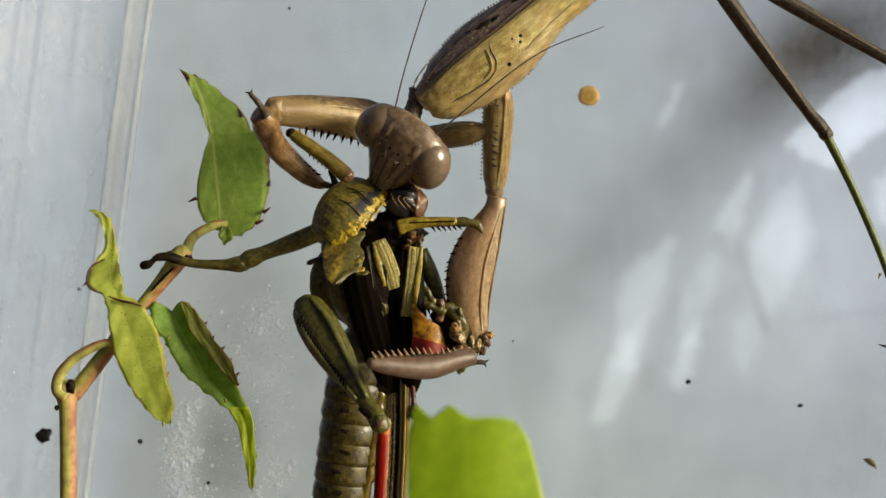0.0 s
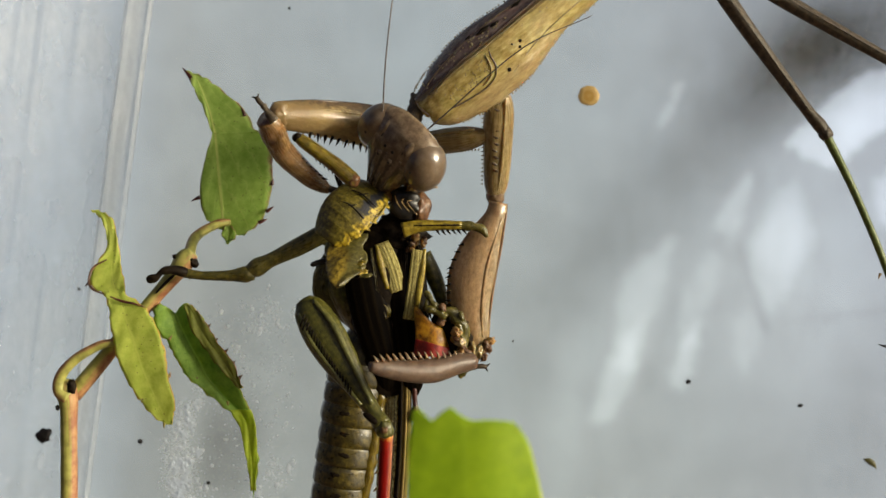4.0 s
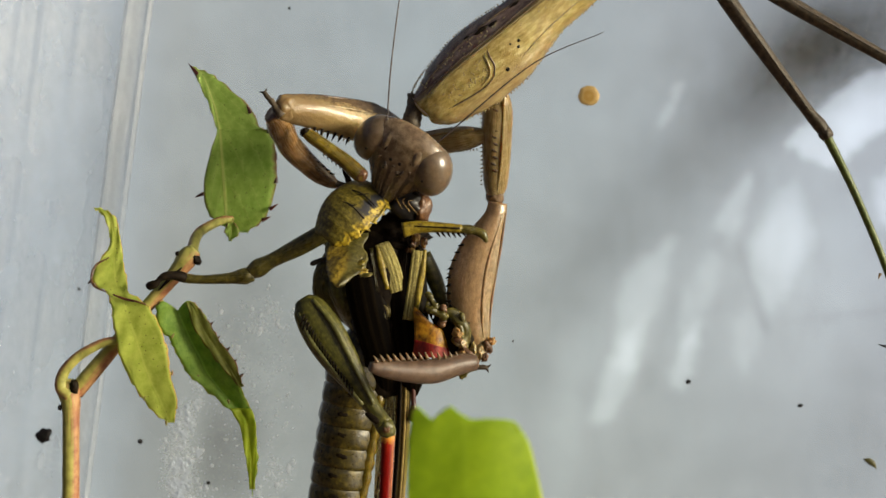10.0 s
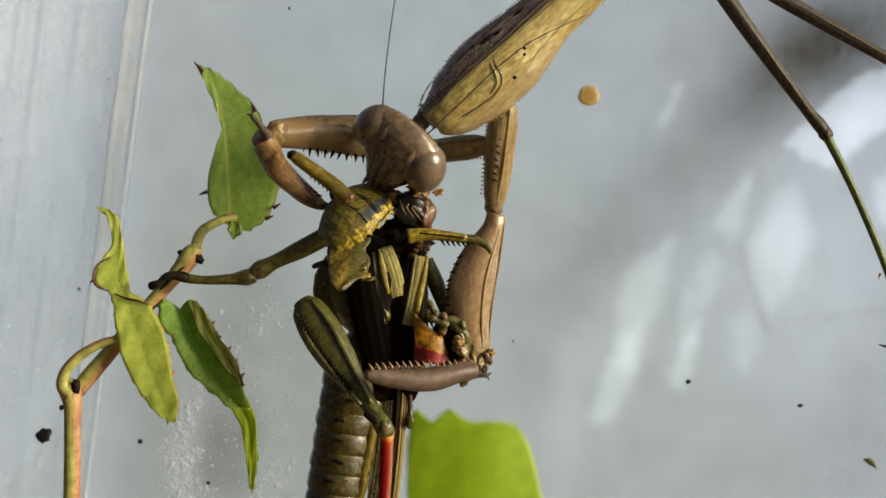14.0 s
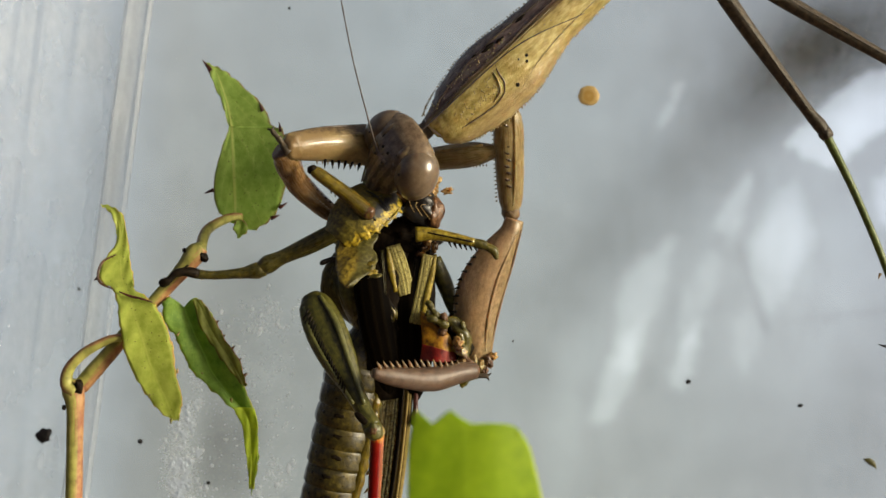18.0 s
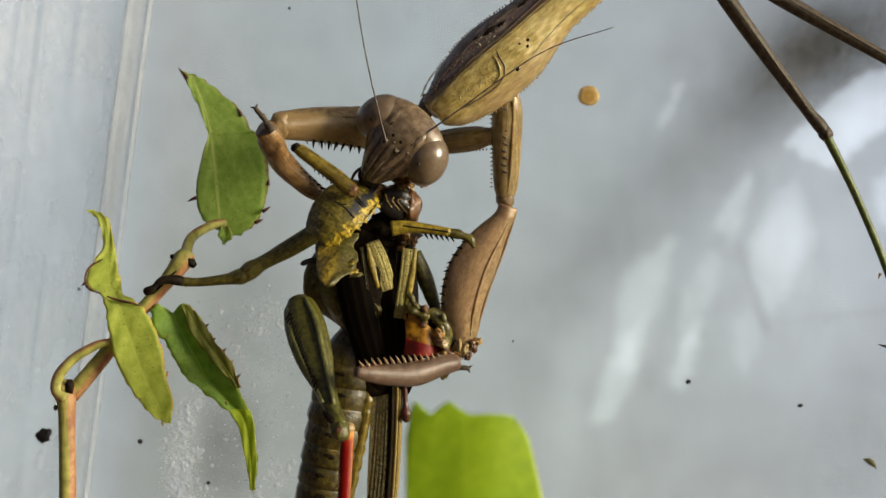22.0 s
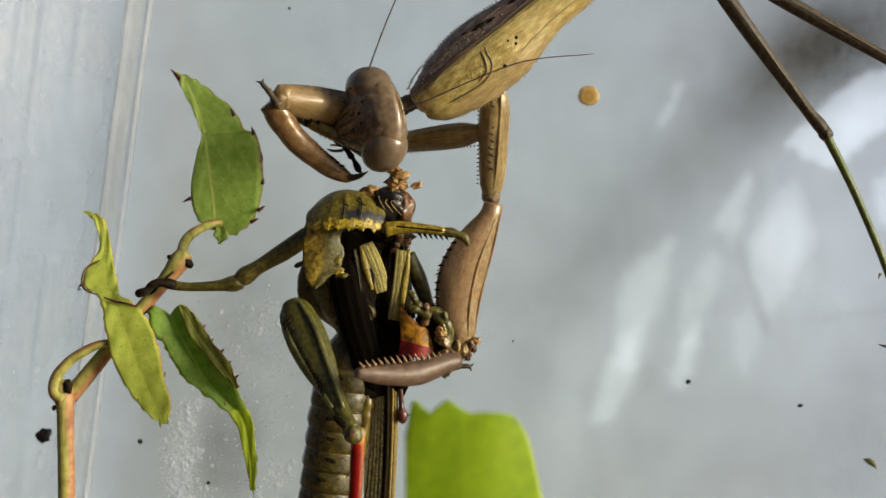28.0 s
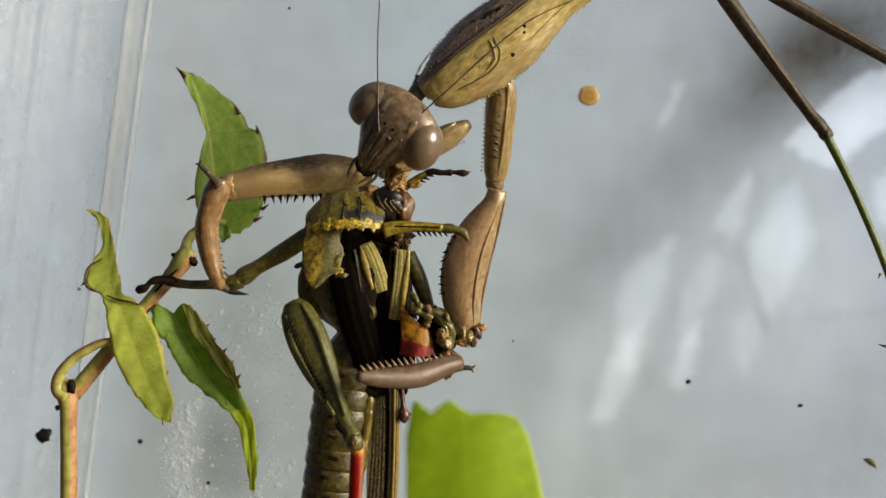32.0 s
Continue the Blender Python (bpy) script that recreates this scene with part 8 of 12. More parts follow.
    walk(tibia_a, [
        (0, m @ limb(470, 215, 598, 325, -30, 192, -1) @ FOLD),
        (0.5, m @ limb(475, 226, 603, 336, -30, 192, -1) @ FOLD),
        (1, m @ limb(473, 231, 601, 341, -30, 192, -1) @ FOLD),
        (1.5, m @ limb(464, 232, 592, 342, -30, 192, -1) @ FOLD),
        (2, m @ limb(476, 225, 604, 335, -30, 192, -1) @ FOLD),
        (2.5, m @ limb(473, 229, 601, 339, -30, 192, -1) @ FOLD),
        (3, m @ limb(478, 226, 606, 336, -30, 192, -1) @ FOLD),
        (3.5, m @ limb(482, 222, 610, 332, -30, 192, -1) @ FOLD),
        (5.5, m @ limb(478, 240, 606, 350, -30, 192, -1) @ FOLD),
        (6, m @ limb(479, 246, 607, 356, -30, 192, -1) @ FOLD),
        (6.5, m @ limb(475, 240, 603, 350, -30, 192, -1) @ FOLD),
        (7, m @ limb(472, 237, 600, 347, -30, 192, -1) @ FOLD),
        (7.5, m @ limb(469, 245, 597, 355, -30, 192, -1) @ FOLD),
        (8, m @ limb(464, 241, 592, 351, -30, 192, -1) @ FOLD),
        (8.5, m @ limb(469, 237, 597, 347, -30, 192, -1) @ FOLD),
        (9, m @ limb(478, 232, 606, 342, -30, 192, -1) @ FOLD),
        (9.5, m @ limb(488, 211, 616, 321, -30, 192, -1) @ FOLD),
        (10, m @ limb(495, 214, 623, 324, -30, 192, -1) @ FOLD),
        (10.5, m @ limb(502, 222, 630, 332, -30, 192, -1) @ FOLD),
        (11, m @ limb(514, 231, 642, 341, -30, 192, -1) @ FOLD),
        (11.5, m @ limb(499, 222, 627, 332, -30, 192, -1) @ FOLD),
        (12, m @ limb(482, 225, 610, 335, -30, 192, -1) @ FOLD),
        (12.5, m @ limb(488, 245, 616, 355, -30, 192, -1) @ FOLD),
        (13, m @ limb(478, 252, 606, 362, -30, 192, -1) @ FOLD),
        (13.5, m @ limb(482, 243, 610, 353, -30, 192, -1) @ FOLD),
        (14, m @ limb(472, 254, 600, 364, -30, 192, -1) @ FOLD),
        (14.5, m @ limb(472, 238, 600, 348, -30, 192, -1) @ FOLD),
        (16.5, m @ limb(480, 259, 608, 369, -30, 192, -1) @ FOLD),
        (17, m @ limb(491, 277, 619, 387, -30, 192, -1) @ FOLD),
        (17.5, m @ limb(499, 280, 627, 390, -30, 192, -1) @ FOLD),
        (18, m @ limb(508, 280, 636, 390, -30, 192, -1) @ FOLD),
        (18.5, m @ limb(492, 264, 620, 374, -30, 192, -1) @ FOLD),
        (19, m @ limb(488, 258, 616, 368, -30, 192, -1) @ FOLD),
        (19.5, m @ limb(496, 252, 624, 362, -30, 192, -1) @ FOLD),
        (20, m @ limb(495, 257, 623, 367, -30, 192, -1) @ FOLD),
        (20.5, m @ limb(504, 272, 632, 382, -30, 192, -1) @ FOLD),
        (21, m @ limb(487, 252, 615, 362, -30, 192, -1) @ FOLD),
        (21.5, m @ limb(479, 252, 607, 362, -30, 192, -1) @ FOLD),
        (22, m @ limb(479, 241, 607, 351, -30, 192, -1) @ FOLD),
        (22.5, m @ limb(484, 331, 640, 360, -30, 192, -1) @ FOLD),
        (23, m @ limb(496, 264, 617, 350, -30, 192, -1) @ FOLD),
        (23.5, m @ limb(553, 225, 622, 323, -30, 192, -1) @ FOLD),
        (24, m @ limb(525, 241, 622, 335, -30, 192, -1) @ FOLD),
        (24.5, m @ limb(518, 248, 640, 340, -30, 192, -1) @ FOLD),
        (25, m @ limb(525, 220, 640, 325, -30, 192, -1) @ FOLD),
        (25.5, m @ limb(518, 211, 640, 320, -30, 192, -1) @ FOLD),
        (27.5, m @ limb(488, 206, 668, 320, -30, 192, -1) @ FOLD),
        (28, m @ limb(490, 196, 652, 312, -30, 192, -1) @ FOLD),
        (28.5, m @ limb(481, 189, 640, 318, -30, 192, -1) @ FOLD),
        (29, m @ limb(487, 202, 655, 311, -30, 192, -1) @ FOLD),
        (29.5, m @ limb(485, 202, 643, 320, -30, 192, -1) @ FOLD),
        (30, m @ limb(488, 202, 650, 310, -30, 192, -1) @ FOLD),
        (30.5, m @ limb(485, 196, 508, 380, -30, 198, -1)),
        (31, m @ limb(495, 208, 456, 400, -30, 198, -1)),
        (31.5, m @ limb(488, 202, 438, 418, -30, 198, -1)),
        (32, m @ limb(386, 336, 428, 528, -30, 198, -1)),
    ])
    walk(tarsus_a, [
        (0, m @ limb(474, 207, 448, 161, -56)),
        (0.5, m @ limb(479, 218, 453, 172, -56)),
        (1, m @ limb(477, 223, 451, 177, -56)),
        (1.5, m @ limb(468, 224, 442, 178, -56)),
        (2, m @ limb(480, 217, 454, 171, -56)),
        (2.5, m @ limb(477, 221, 451, 175, -56)),
        (3, m @ limb(482, 218, 456, 172, -56)),
        (3.5, m @ limb(486, 214, 460, 168, -56)),
        (5.5, m @ limb(482, 232, 456, 186, -56)),
        (6, m @ limb(483, 238, 457, 192, -56)),
        (6.5, m @ limb(479, 232, 453, 186, -56)),
        (7, m @ limb(476, 229, 450, 183, -56)),
        (7.5, m @ limb(473, 237, 447, 191, -56)),
        (8, m @ limb(468, 233, 442, 187, -56)),
        (8.5, m @ limb(473, 229, 447, 183, -56)),
        (9, m @ limb(482, 224, 456, 178, -56)),
        (9.5, m @ limb(492, 203, 466, 157, -56)),
        (10, m @ limb(499, 206, 473, 160, -56)),
        (10.5, m @ limb(506, 214, 480, 168, -56)),
        (11, m @ limb(518, 223, 492, 177, -56)),
        (11.5, m @ limb(503, 214, 477, 168, -56)),
        (12, m @ limb(486, 217, 460, 171, -56)),
        (12.5, m @ limb(492, 237, 466, 191, -56)),
        (13, m @ limb(482, 244, 456, 198, -56)),
        (13.5, m @ limb(486, 235, 460, 189, -56)),
        (14, m @ limb(476, 246, 450, 200, -56)),
        (14.5, m @ limb(476, 230, 450, 184, -56)),
        (16.5, m @ limb(484, 251, 458, 205, -56)),
        (17, m @ limb(495, 269, 469, 223, -56)),
        (17.5, m @ limb(503, 272, 477, 226, -56)),
        (18, m @ limb(512, 272, 486, 226, -56)),
        (18.5, m @ limb(496, 256, 470, 210, -56)),
        (19, m @ limb(492, 250, 466, 204, -56)),
        (19.5, m @ limb(500, 244, 474, 198, -56)),
        (20, m @ limb(499, 249, 473, 203, -56)),
        (20.5, m @ limb(508, 264, 482, 218, -56)),
        (21, m @ limb(491, 244, 465, 198, -56)),
        (21.5, m @ limb(483, 244, 457, 198, -56)),
        (22, m @ limb(483, 233, 457, 187, -56)),
        (22.5, m @ limb(488, 323, 462, 277, -56)),
        (23, m @ limb(500, 256, 474, 210, -56)),
        (23.5, m @ limb(557, 217, 531, 171, -56)),
        (24, m @ limb(529, 233, 503, 187, -56)),
        (24.5, m @ limb(522, 240, 496, 194, -56)),
        (25, m @ limb(529, 212, 503, 166, -56)),
        (25.5, m @ limb(522, 203, 496, 157, -56)),
        (27.5, m @ limb(492, 198, 466, 152, -56)),
        (28, m @ limb(494, 188, 468, 142, -56)),
        (28.5, m @ limb(485, 181, 459, 135, -56)),
        (29, m @ limb(491, 194, 465, 148, -56)),
        (29.5, m @ limb(489, 194, 463, 148, -56)),
        (30, m @ limb(492, 194, 466, 148, -56)),
        (30.5, m @ limb(489, 188, 463, 142, -56)),
        (31, m @ limb(499, 200, 473, 154, -56)),
        (31.5, m @ limb(492, 194, 466, 148, -56)),
        (32, m @ limb(388, 330, 362, 292, -56)),
    ])
    walk(body, [
        (0, h @ pinned(634, 458, -27, 56, 0.1, 40)),
        (0.5, h @ pinned(642, 458, -27, 56, -1.1, 40)),
        (1, h @ pinned(644, 458, -27, 56, -1.3, 40)),
        (1.5, h @ pinned(634, 460, -27, 56, 0.3, 40)),
        (2, h @ pinned(636, 461, -27, 56, -0.1, 40)),
        (2.5, h @ pinned(637, 461, -27, 56, -0.2, 40)),
        (3, h @ pinned(636, 462, -27, 56, -0.3, 40)),
        (3.5, h @ pinned(638, 462, -27, 56, -0.5, 40)),
        (5.5, h @ pinned(648, 462, -27, 56, -1.9, 40)),
        (6, h @ pinned(656, 464, -27, 56, -2.9, 40)),
        (6.5, h @ pinned(648, 464, -27, 56, -2.0, 40)),
        (7, h @ pinned(642, 461, -27, 56, -1.4, 40)),
        (7.5, h @ pinned(648, 461, -27, 56, -2.0, 40)),
        (8, h @ pinned(646, 464, -27, 56, -2.1, 40)),
        (8.5, h @ pinned(642, 462, -27, 56, -1.4, 40)),
        (9, h @ pinned(638, 462, -27, 56, -1.1, 40)),
        (9.5, h @ pinned(636, 464, -27, 56, -0.8, 40)),
        (10, h @ pinned(640, 462, -27, 56, -1.2, 40)),
        (10.5, h @ pinned(647, 464, -27, 56, -2.7, 40)),
        (11, h @ pinned(662, 469, -27, 56, -4.8, 40)),
        (11.5, h @ pinned(644, 466, -27, 56, -2.7, 40)),
        (12, h @ pinned(631, 467, -27, 56, -1.3, 40)),
        (12.5, h @ pinned(644, 465, -27, 56, -3.0, 40)),
        (13, h @ pinned(640, 467, -27, 56, -2.6, 40)),
        (13.5, h @ pinned(640, 467, -27, 56, -2.5, 40)),
        (14, h @ pinned(643, 468, -27, 56, -3.3, 40)),
        (14.5, h @ pinned(629, 471, -27, 56, -2.0, 40)),
        (16.5, h @ pinned(630, 462, -27, 56, -1.3, 40)),
        (17, h @ pinned(641, 460, -27, 56, -3.0, 40)),
        (17.5, h @ pinned(643, 461, -27, 56, -3.0, 40)),
        (18, h @ pinned(657, 464, -27, 56, -4.4, 40)),
        (18.5, h @ pinned(640, 460, -27, 56, -2.2, 40)),
        (19, h @ pinned(634, 460, -27, 56, -1.7, 40)),
        (19.5, h @ pinned(638, 458, -27, 56, -2.3, 40)),
        (20, h @ pinned(636, 458, -27, 56, -2.0, 40)),
        (20.5, h @ pinned(650, 460, -27, 56, -3.7, 40)),
        (21, h @ pinned(632, 461, -27, 56, -1.7, 40)),
        (21.5, h @ pinned(622, 458, -27, 56, -0.5, 40)),
        (22, h @ pinned(623, 460, -27, 56, -0.6, 40)),
        (22.5, h @ pinned(608, 458, -27, 56, 1.3, 40)),
        (23, h @ pinned(628, 460, -27, 56, -1.1, 40)),
        (23.5, h @ pinned(650, 462, -27, 56, -2.9, 40)),
        (24, h @ pinned(652, 460, -27, 56, -2.9, 40)),
        (24.5, h @ pinned(650, 463, -27, 56, -3.0, 40)),
        (25, h @ pinned(640, 464, -27, 56, -2.4, 40)),
        (25.5, h @ pinned(630, 463, -27, 56, -1.7, 40)),
        (27.5, h @ pinned(614, 465, -27, 56, -0.3, 40)),
        (28, h @ pinned(612, 464, -27, 56, 0.1, 40)),
        (28.5, h @ pinned(610, 464, -27, 56, 0.5, 40)),
        (29, h @ pinned(608, 463, -27, 56, 0.9, 40)),
        (29.5, h @ pinned(608, 463, -27, 56, 0.9, 40)),
        (30, h @ pinned(606, 466, -27, 56, 1.1, 40)),
        (30.5, h @ pinned(600, 464, -27, 56, 1.7, 40)),
        (31, h @ pinned(600, 464, -27, 56, 1.9, 40)),
        (31.5, h @ pinned(605, 465, -27, 56, 1.0, 40)),
        (32, h @ pinned(612, 464, -27, 56, 0.8, 40)),
    ])
    walk(stump, [
        (0, h @ turned(713, 358, 20, 0, 0, 0.1)),
        (0.5, h @ turned(723, 360, 20, 0, 0, -1.1)),
        (1, h @ turned(725, 360, 20, 0, 0, -1.3)),
        (1.5, h @ turned(712, 359, 20, 0, 0, 0.3)),
        (2, h @ turned(716, 361, 20, 0, 0, -0.1)),
        (2.5, h @ turned(716, 361, 20, 0, 0, -0.2)),
        (3, h @ turned(716, 362, 20, 0, 0, -0.3)),
        (3.5, h @ turned(718, 363, 20, 0, 0, -0.5)),
        (5.5, h @ turned(730, 365, 20, 0, 0, -1.9)),
        (6, h @ turned(739, 368, 20, 0, 0, -2.9)),
        (6.5, h @ turned(730, 367, 20, 0, 0, -2.0)),
        (7, h @ turned(724, 363, 20, 0, 0, -1.4)),
        (7.5, h @ turned(730, 364, 20, 0, 0, -2.0)),
        (8, h @ turned(729, 367, 20, 0, 0, -2.1)),
        (8.5, h @ turned(723, 364, 20, 0, 0, -1.4)),
        (9, h @ turned(719, 364, 20, 0, 0, -1.1)),
        (9.5, h @ turned(716, 365, 20, 0, 0, -0.8)),
        (10, h @ turned(721, 363, 20, 0, 0, -1.2)),
        (10.5, h @ turned(731, 368, 20, 0, 0, -2.7)),
        (11, h @ turned(750, 376, 20, 0, 0, -4.8)),
        (11.5, h @ turned(728, 370, 20, 0, 0, -2.7)),
        (12, h @ turned(712, 369, 20, 0, 0, -1.3)),
        (12.5, h @ turned(729, 369, 20, 0, 0, -3.0)),
        (13, h @ turned(723, 371, 20, 0, 0, -2.6)),
        (13.5, h @ turned(724, 371, 20, 0, 0, -2.5)),
        (14, h @ turned(728, 373, 20, 0, 0, -3.3)),
        (14.5, h @ turned(711, 374, 20, 0, 0, -2.0)),
        (16.5, h @ turned(711, 364, 20, 0, 0, -1.3)),
        (17, h @ turned(725, 365, 20, 0, 0, -3.0)),
        (17.5, h @ turned(727, 365, 20, 0, 0, -3.0)),
        (18, h @ turned(743, 370, 20, 0, 0, -4.4)),
        (18.5, h @ turned(722, 363, 20, 0, 0, -2.2)),
        (19, h @ turned(716, 362, 20, 0, 0, -1.7)),
        (19.5, h @ turned(721, 361, 20, 0, 0, -2.3)),
        (20, h @ turned(719, 360, 20, 0, 0, -2.0)),
        (20.5, h @ turned(735, 365, 20, 0, 0, -3.7)),
        (21, h @ turned(713, 363, 20, 0, 0, -1.7)),
        (21.5, h @ turned(702, 359, 20, 0, 0, -0.5)),
        (22, h @ turned(703, 361, 20, 0, 0, -0.6)),
        (22.5, h @ turned(685, 356, 20, 0, 0, 1.3)),
        (23, h @ turned(709, 362, 20, 0, 0, -1.1)),
        (23.5, h @ turned(734, 366, 20, 0, 0, -2.9)),
        (24, h @ turned(736, 364, 20, 0, 0, -2.9)),
        (24.5, h @ turned(734, 367, 20, 0, 0, -3.0)),
        (25, h @ turned(723, 367, 20, 0, 0, -2.4)),
        (25.5, h @ turned(712, 365, 20, 0, 0, -1.7)),
        (27.5, h @ turned(694, 365, 20, 0, 0, -0.3)),
        (28, h @ turned(691, 364, 20, 0, 0, 0.1)),
        (28.5, h @ turned(688, 363, 20, 0, 0, 0.5)),
        (29, h @ turned(686, 362, 20, 0, 0, 0.9)),
        (29.5, h @ turned(685, 362, 20, 0, 0, 0.9)),
        (30, h @ turned(683, 364, 20, 0, 0, 1.1)),
        (30.5, h @ turned(677, 362, 20, 0, 0, 1.7)),
        (31, h @ turned(675, 362, 20, 0, 0, 1.9)),
        (31.5, h @ turned(682, 364, 20, 0, 0, 1.0)),
        (32, h @ turned(690, 363, 20, 0, 0, 0.8)),
    ])
    walk(saddle_plate, [
        (0, h @ turned(623, 375, -14, 0, 20, 46.1)),
        (0.5, h @ turned(633, 376, -14, 0, 20, 44.9)),
        (1, h @ turned(635, 376, -14, 0, 20, 44.7)),
        (1.5, h @ turned(622, 376, -14, 0, 20, 46.3)),
        (2, h @ turned(626, 378, -14, 0, 20, 45.9)),
        (2.5, h @ turned(626, 378, -14, 0, 20, 45.8)),
        (3, h @ turned(626, 379, -14, 0, 20, 45.7)),
        (3.5, h @ turned(628, 379, -14, 0, 20, 45.5)),
        (5.5, h @ turned(639, 380, -14, 0, 20, 44.1)),
        (6, h @ turned(648, 381, -14, 0, 20, 43.1)),
        (6.5, h @ turned(639, 381, -14, 0, 20, 44.0)),
        (7, h @ turned(633, 378, -14, 0, 20, 44.6)),
        (7.5, h @ turned(639, 378, -14, 0, 20, 44.0)),
        (8, h @ turned(637, 382, -14, 0, 20, 43.9)),
        (8.5, h @ turned(633, 380, -14, 0, 20, 44.6)),
        (9, h @ turned(628, 380, -14, 0, 20, 44.9)),
        (9.5, h @ turned(626, 381, -14, 0, 20, 45.2)),
        (10, h @ turned(630, 379, -14, 0, 20, 44.8)),
        (10.5, h @ turned(639, 382, -14, 0, 20, 43.3)),
        (11, h @ turned(657, 387, -14, 0, 20, 41.2)),
        (11.5, h @ turned(636, 384, -14, 0, 20, 43.3)),
        (12, h @ turned(621, 384, -14, 0, 20, 44.7)),
        (12.5, h @ turned(637, 383, -14, 0, 20, 43.0)),
        (13, h @ turned(632, 384, -14, 0, 20, 43.4)),
        (13.5, h @ turned(632, 384, -14, 0, 20, 43.5)),
        (14, h @ turned(636, 386, -14, 0, 20, 42.7)),
        (14.5, h @ turned(620, 388, -14, 0, 20, 44.0)),
        (16.5, h @ turned(621, 379, -14, 0, 20, 42.7)),
        (17, h @ turned(634, 378, -14, 0, 20, 41.0)),
        (17.5, h @ turned(636, 379, -14, 0, 20, 41.0)),
        (18, h @ turned(651, 381, -14, 0, 20, 39.6)),
        (18.5, h @ turned(631, 371, -14, 0, 20, 39.8)),
        (19, h @ turned(626, 365, -14, -1, 20, 38.3)),
        (19.5, h @ turned(632, 362, -14, -1, 19, 37.7)),
        (20, h @ turned(629, 361, -14, -1, 19, 38.0)),
        (20.5, h @ turned(644, 371, -14, -1, 20, 39.3)),
        (21, h @ turned(622, 378, -14, 0, 20, 44.3)),
        (21.5, h @ turned(612, 376, -14, 0, 20, 45.5)),
        (22, h @ turned(613, 378, -14, 0, 20, 45.4)),
        (22.5, h @ turned(595, 374, -14, 0, 20, 47.3)),
        (23, h @ turned(633, 383, -14, -26, 0, 0.9)),
        (23.5, h @ turned(657, 384, -14, -26, 0, -1.9)),
        (24, h @ turned(659, 382, -14, -26, 0, -2.9)),
        (24.5, h @ turned(657, 385, -14, -26, 0, -3.0)),
        (25, h @ turned(646, 386, -14, -26, 0, -2.4)),
        (25.5, h @ turned(635, 385, -14, -26, 0, -1.7)),
        (27.5, h @ turned(618, 387, -14, -26, 0, -0.3)),
        (28, h @ turned(615, 386, -14, -26, 0, 0.1)),
        (28.5, h @ turned(612, 386, -14, -26, 0, 0.5)),
        (29, h @ turned(610, 385, -14, -26, 0, 0.9)),
        (29.5, h @ turned(609, 385, -14, -26, 0, 0.9)),
        (30, h @ turned(607, 387, -14, -26, 0, 1.1)),
        (30.5, h @ turned(601, 386, -14, -26, 0, 1.7)),
        (31, h @ turned(600, 386, -14, -26, 0, 1.9)),
        (31.5, h @ turned(607, 387, -14, -26, 0, 1.0)),
        (32, h @ turned(614, 386, -14, -26, 0, 0.8)),
    ])
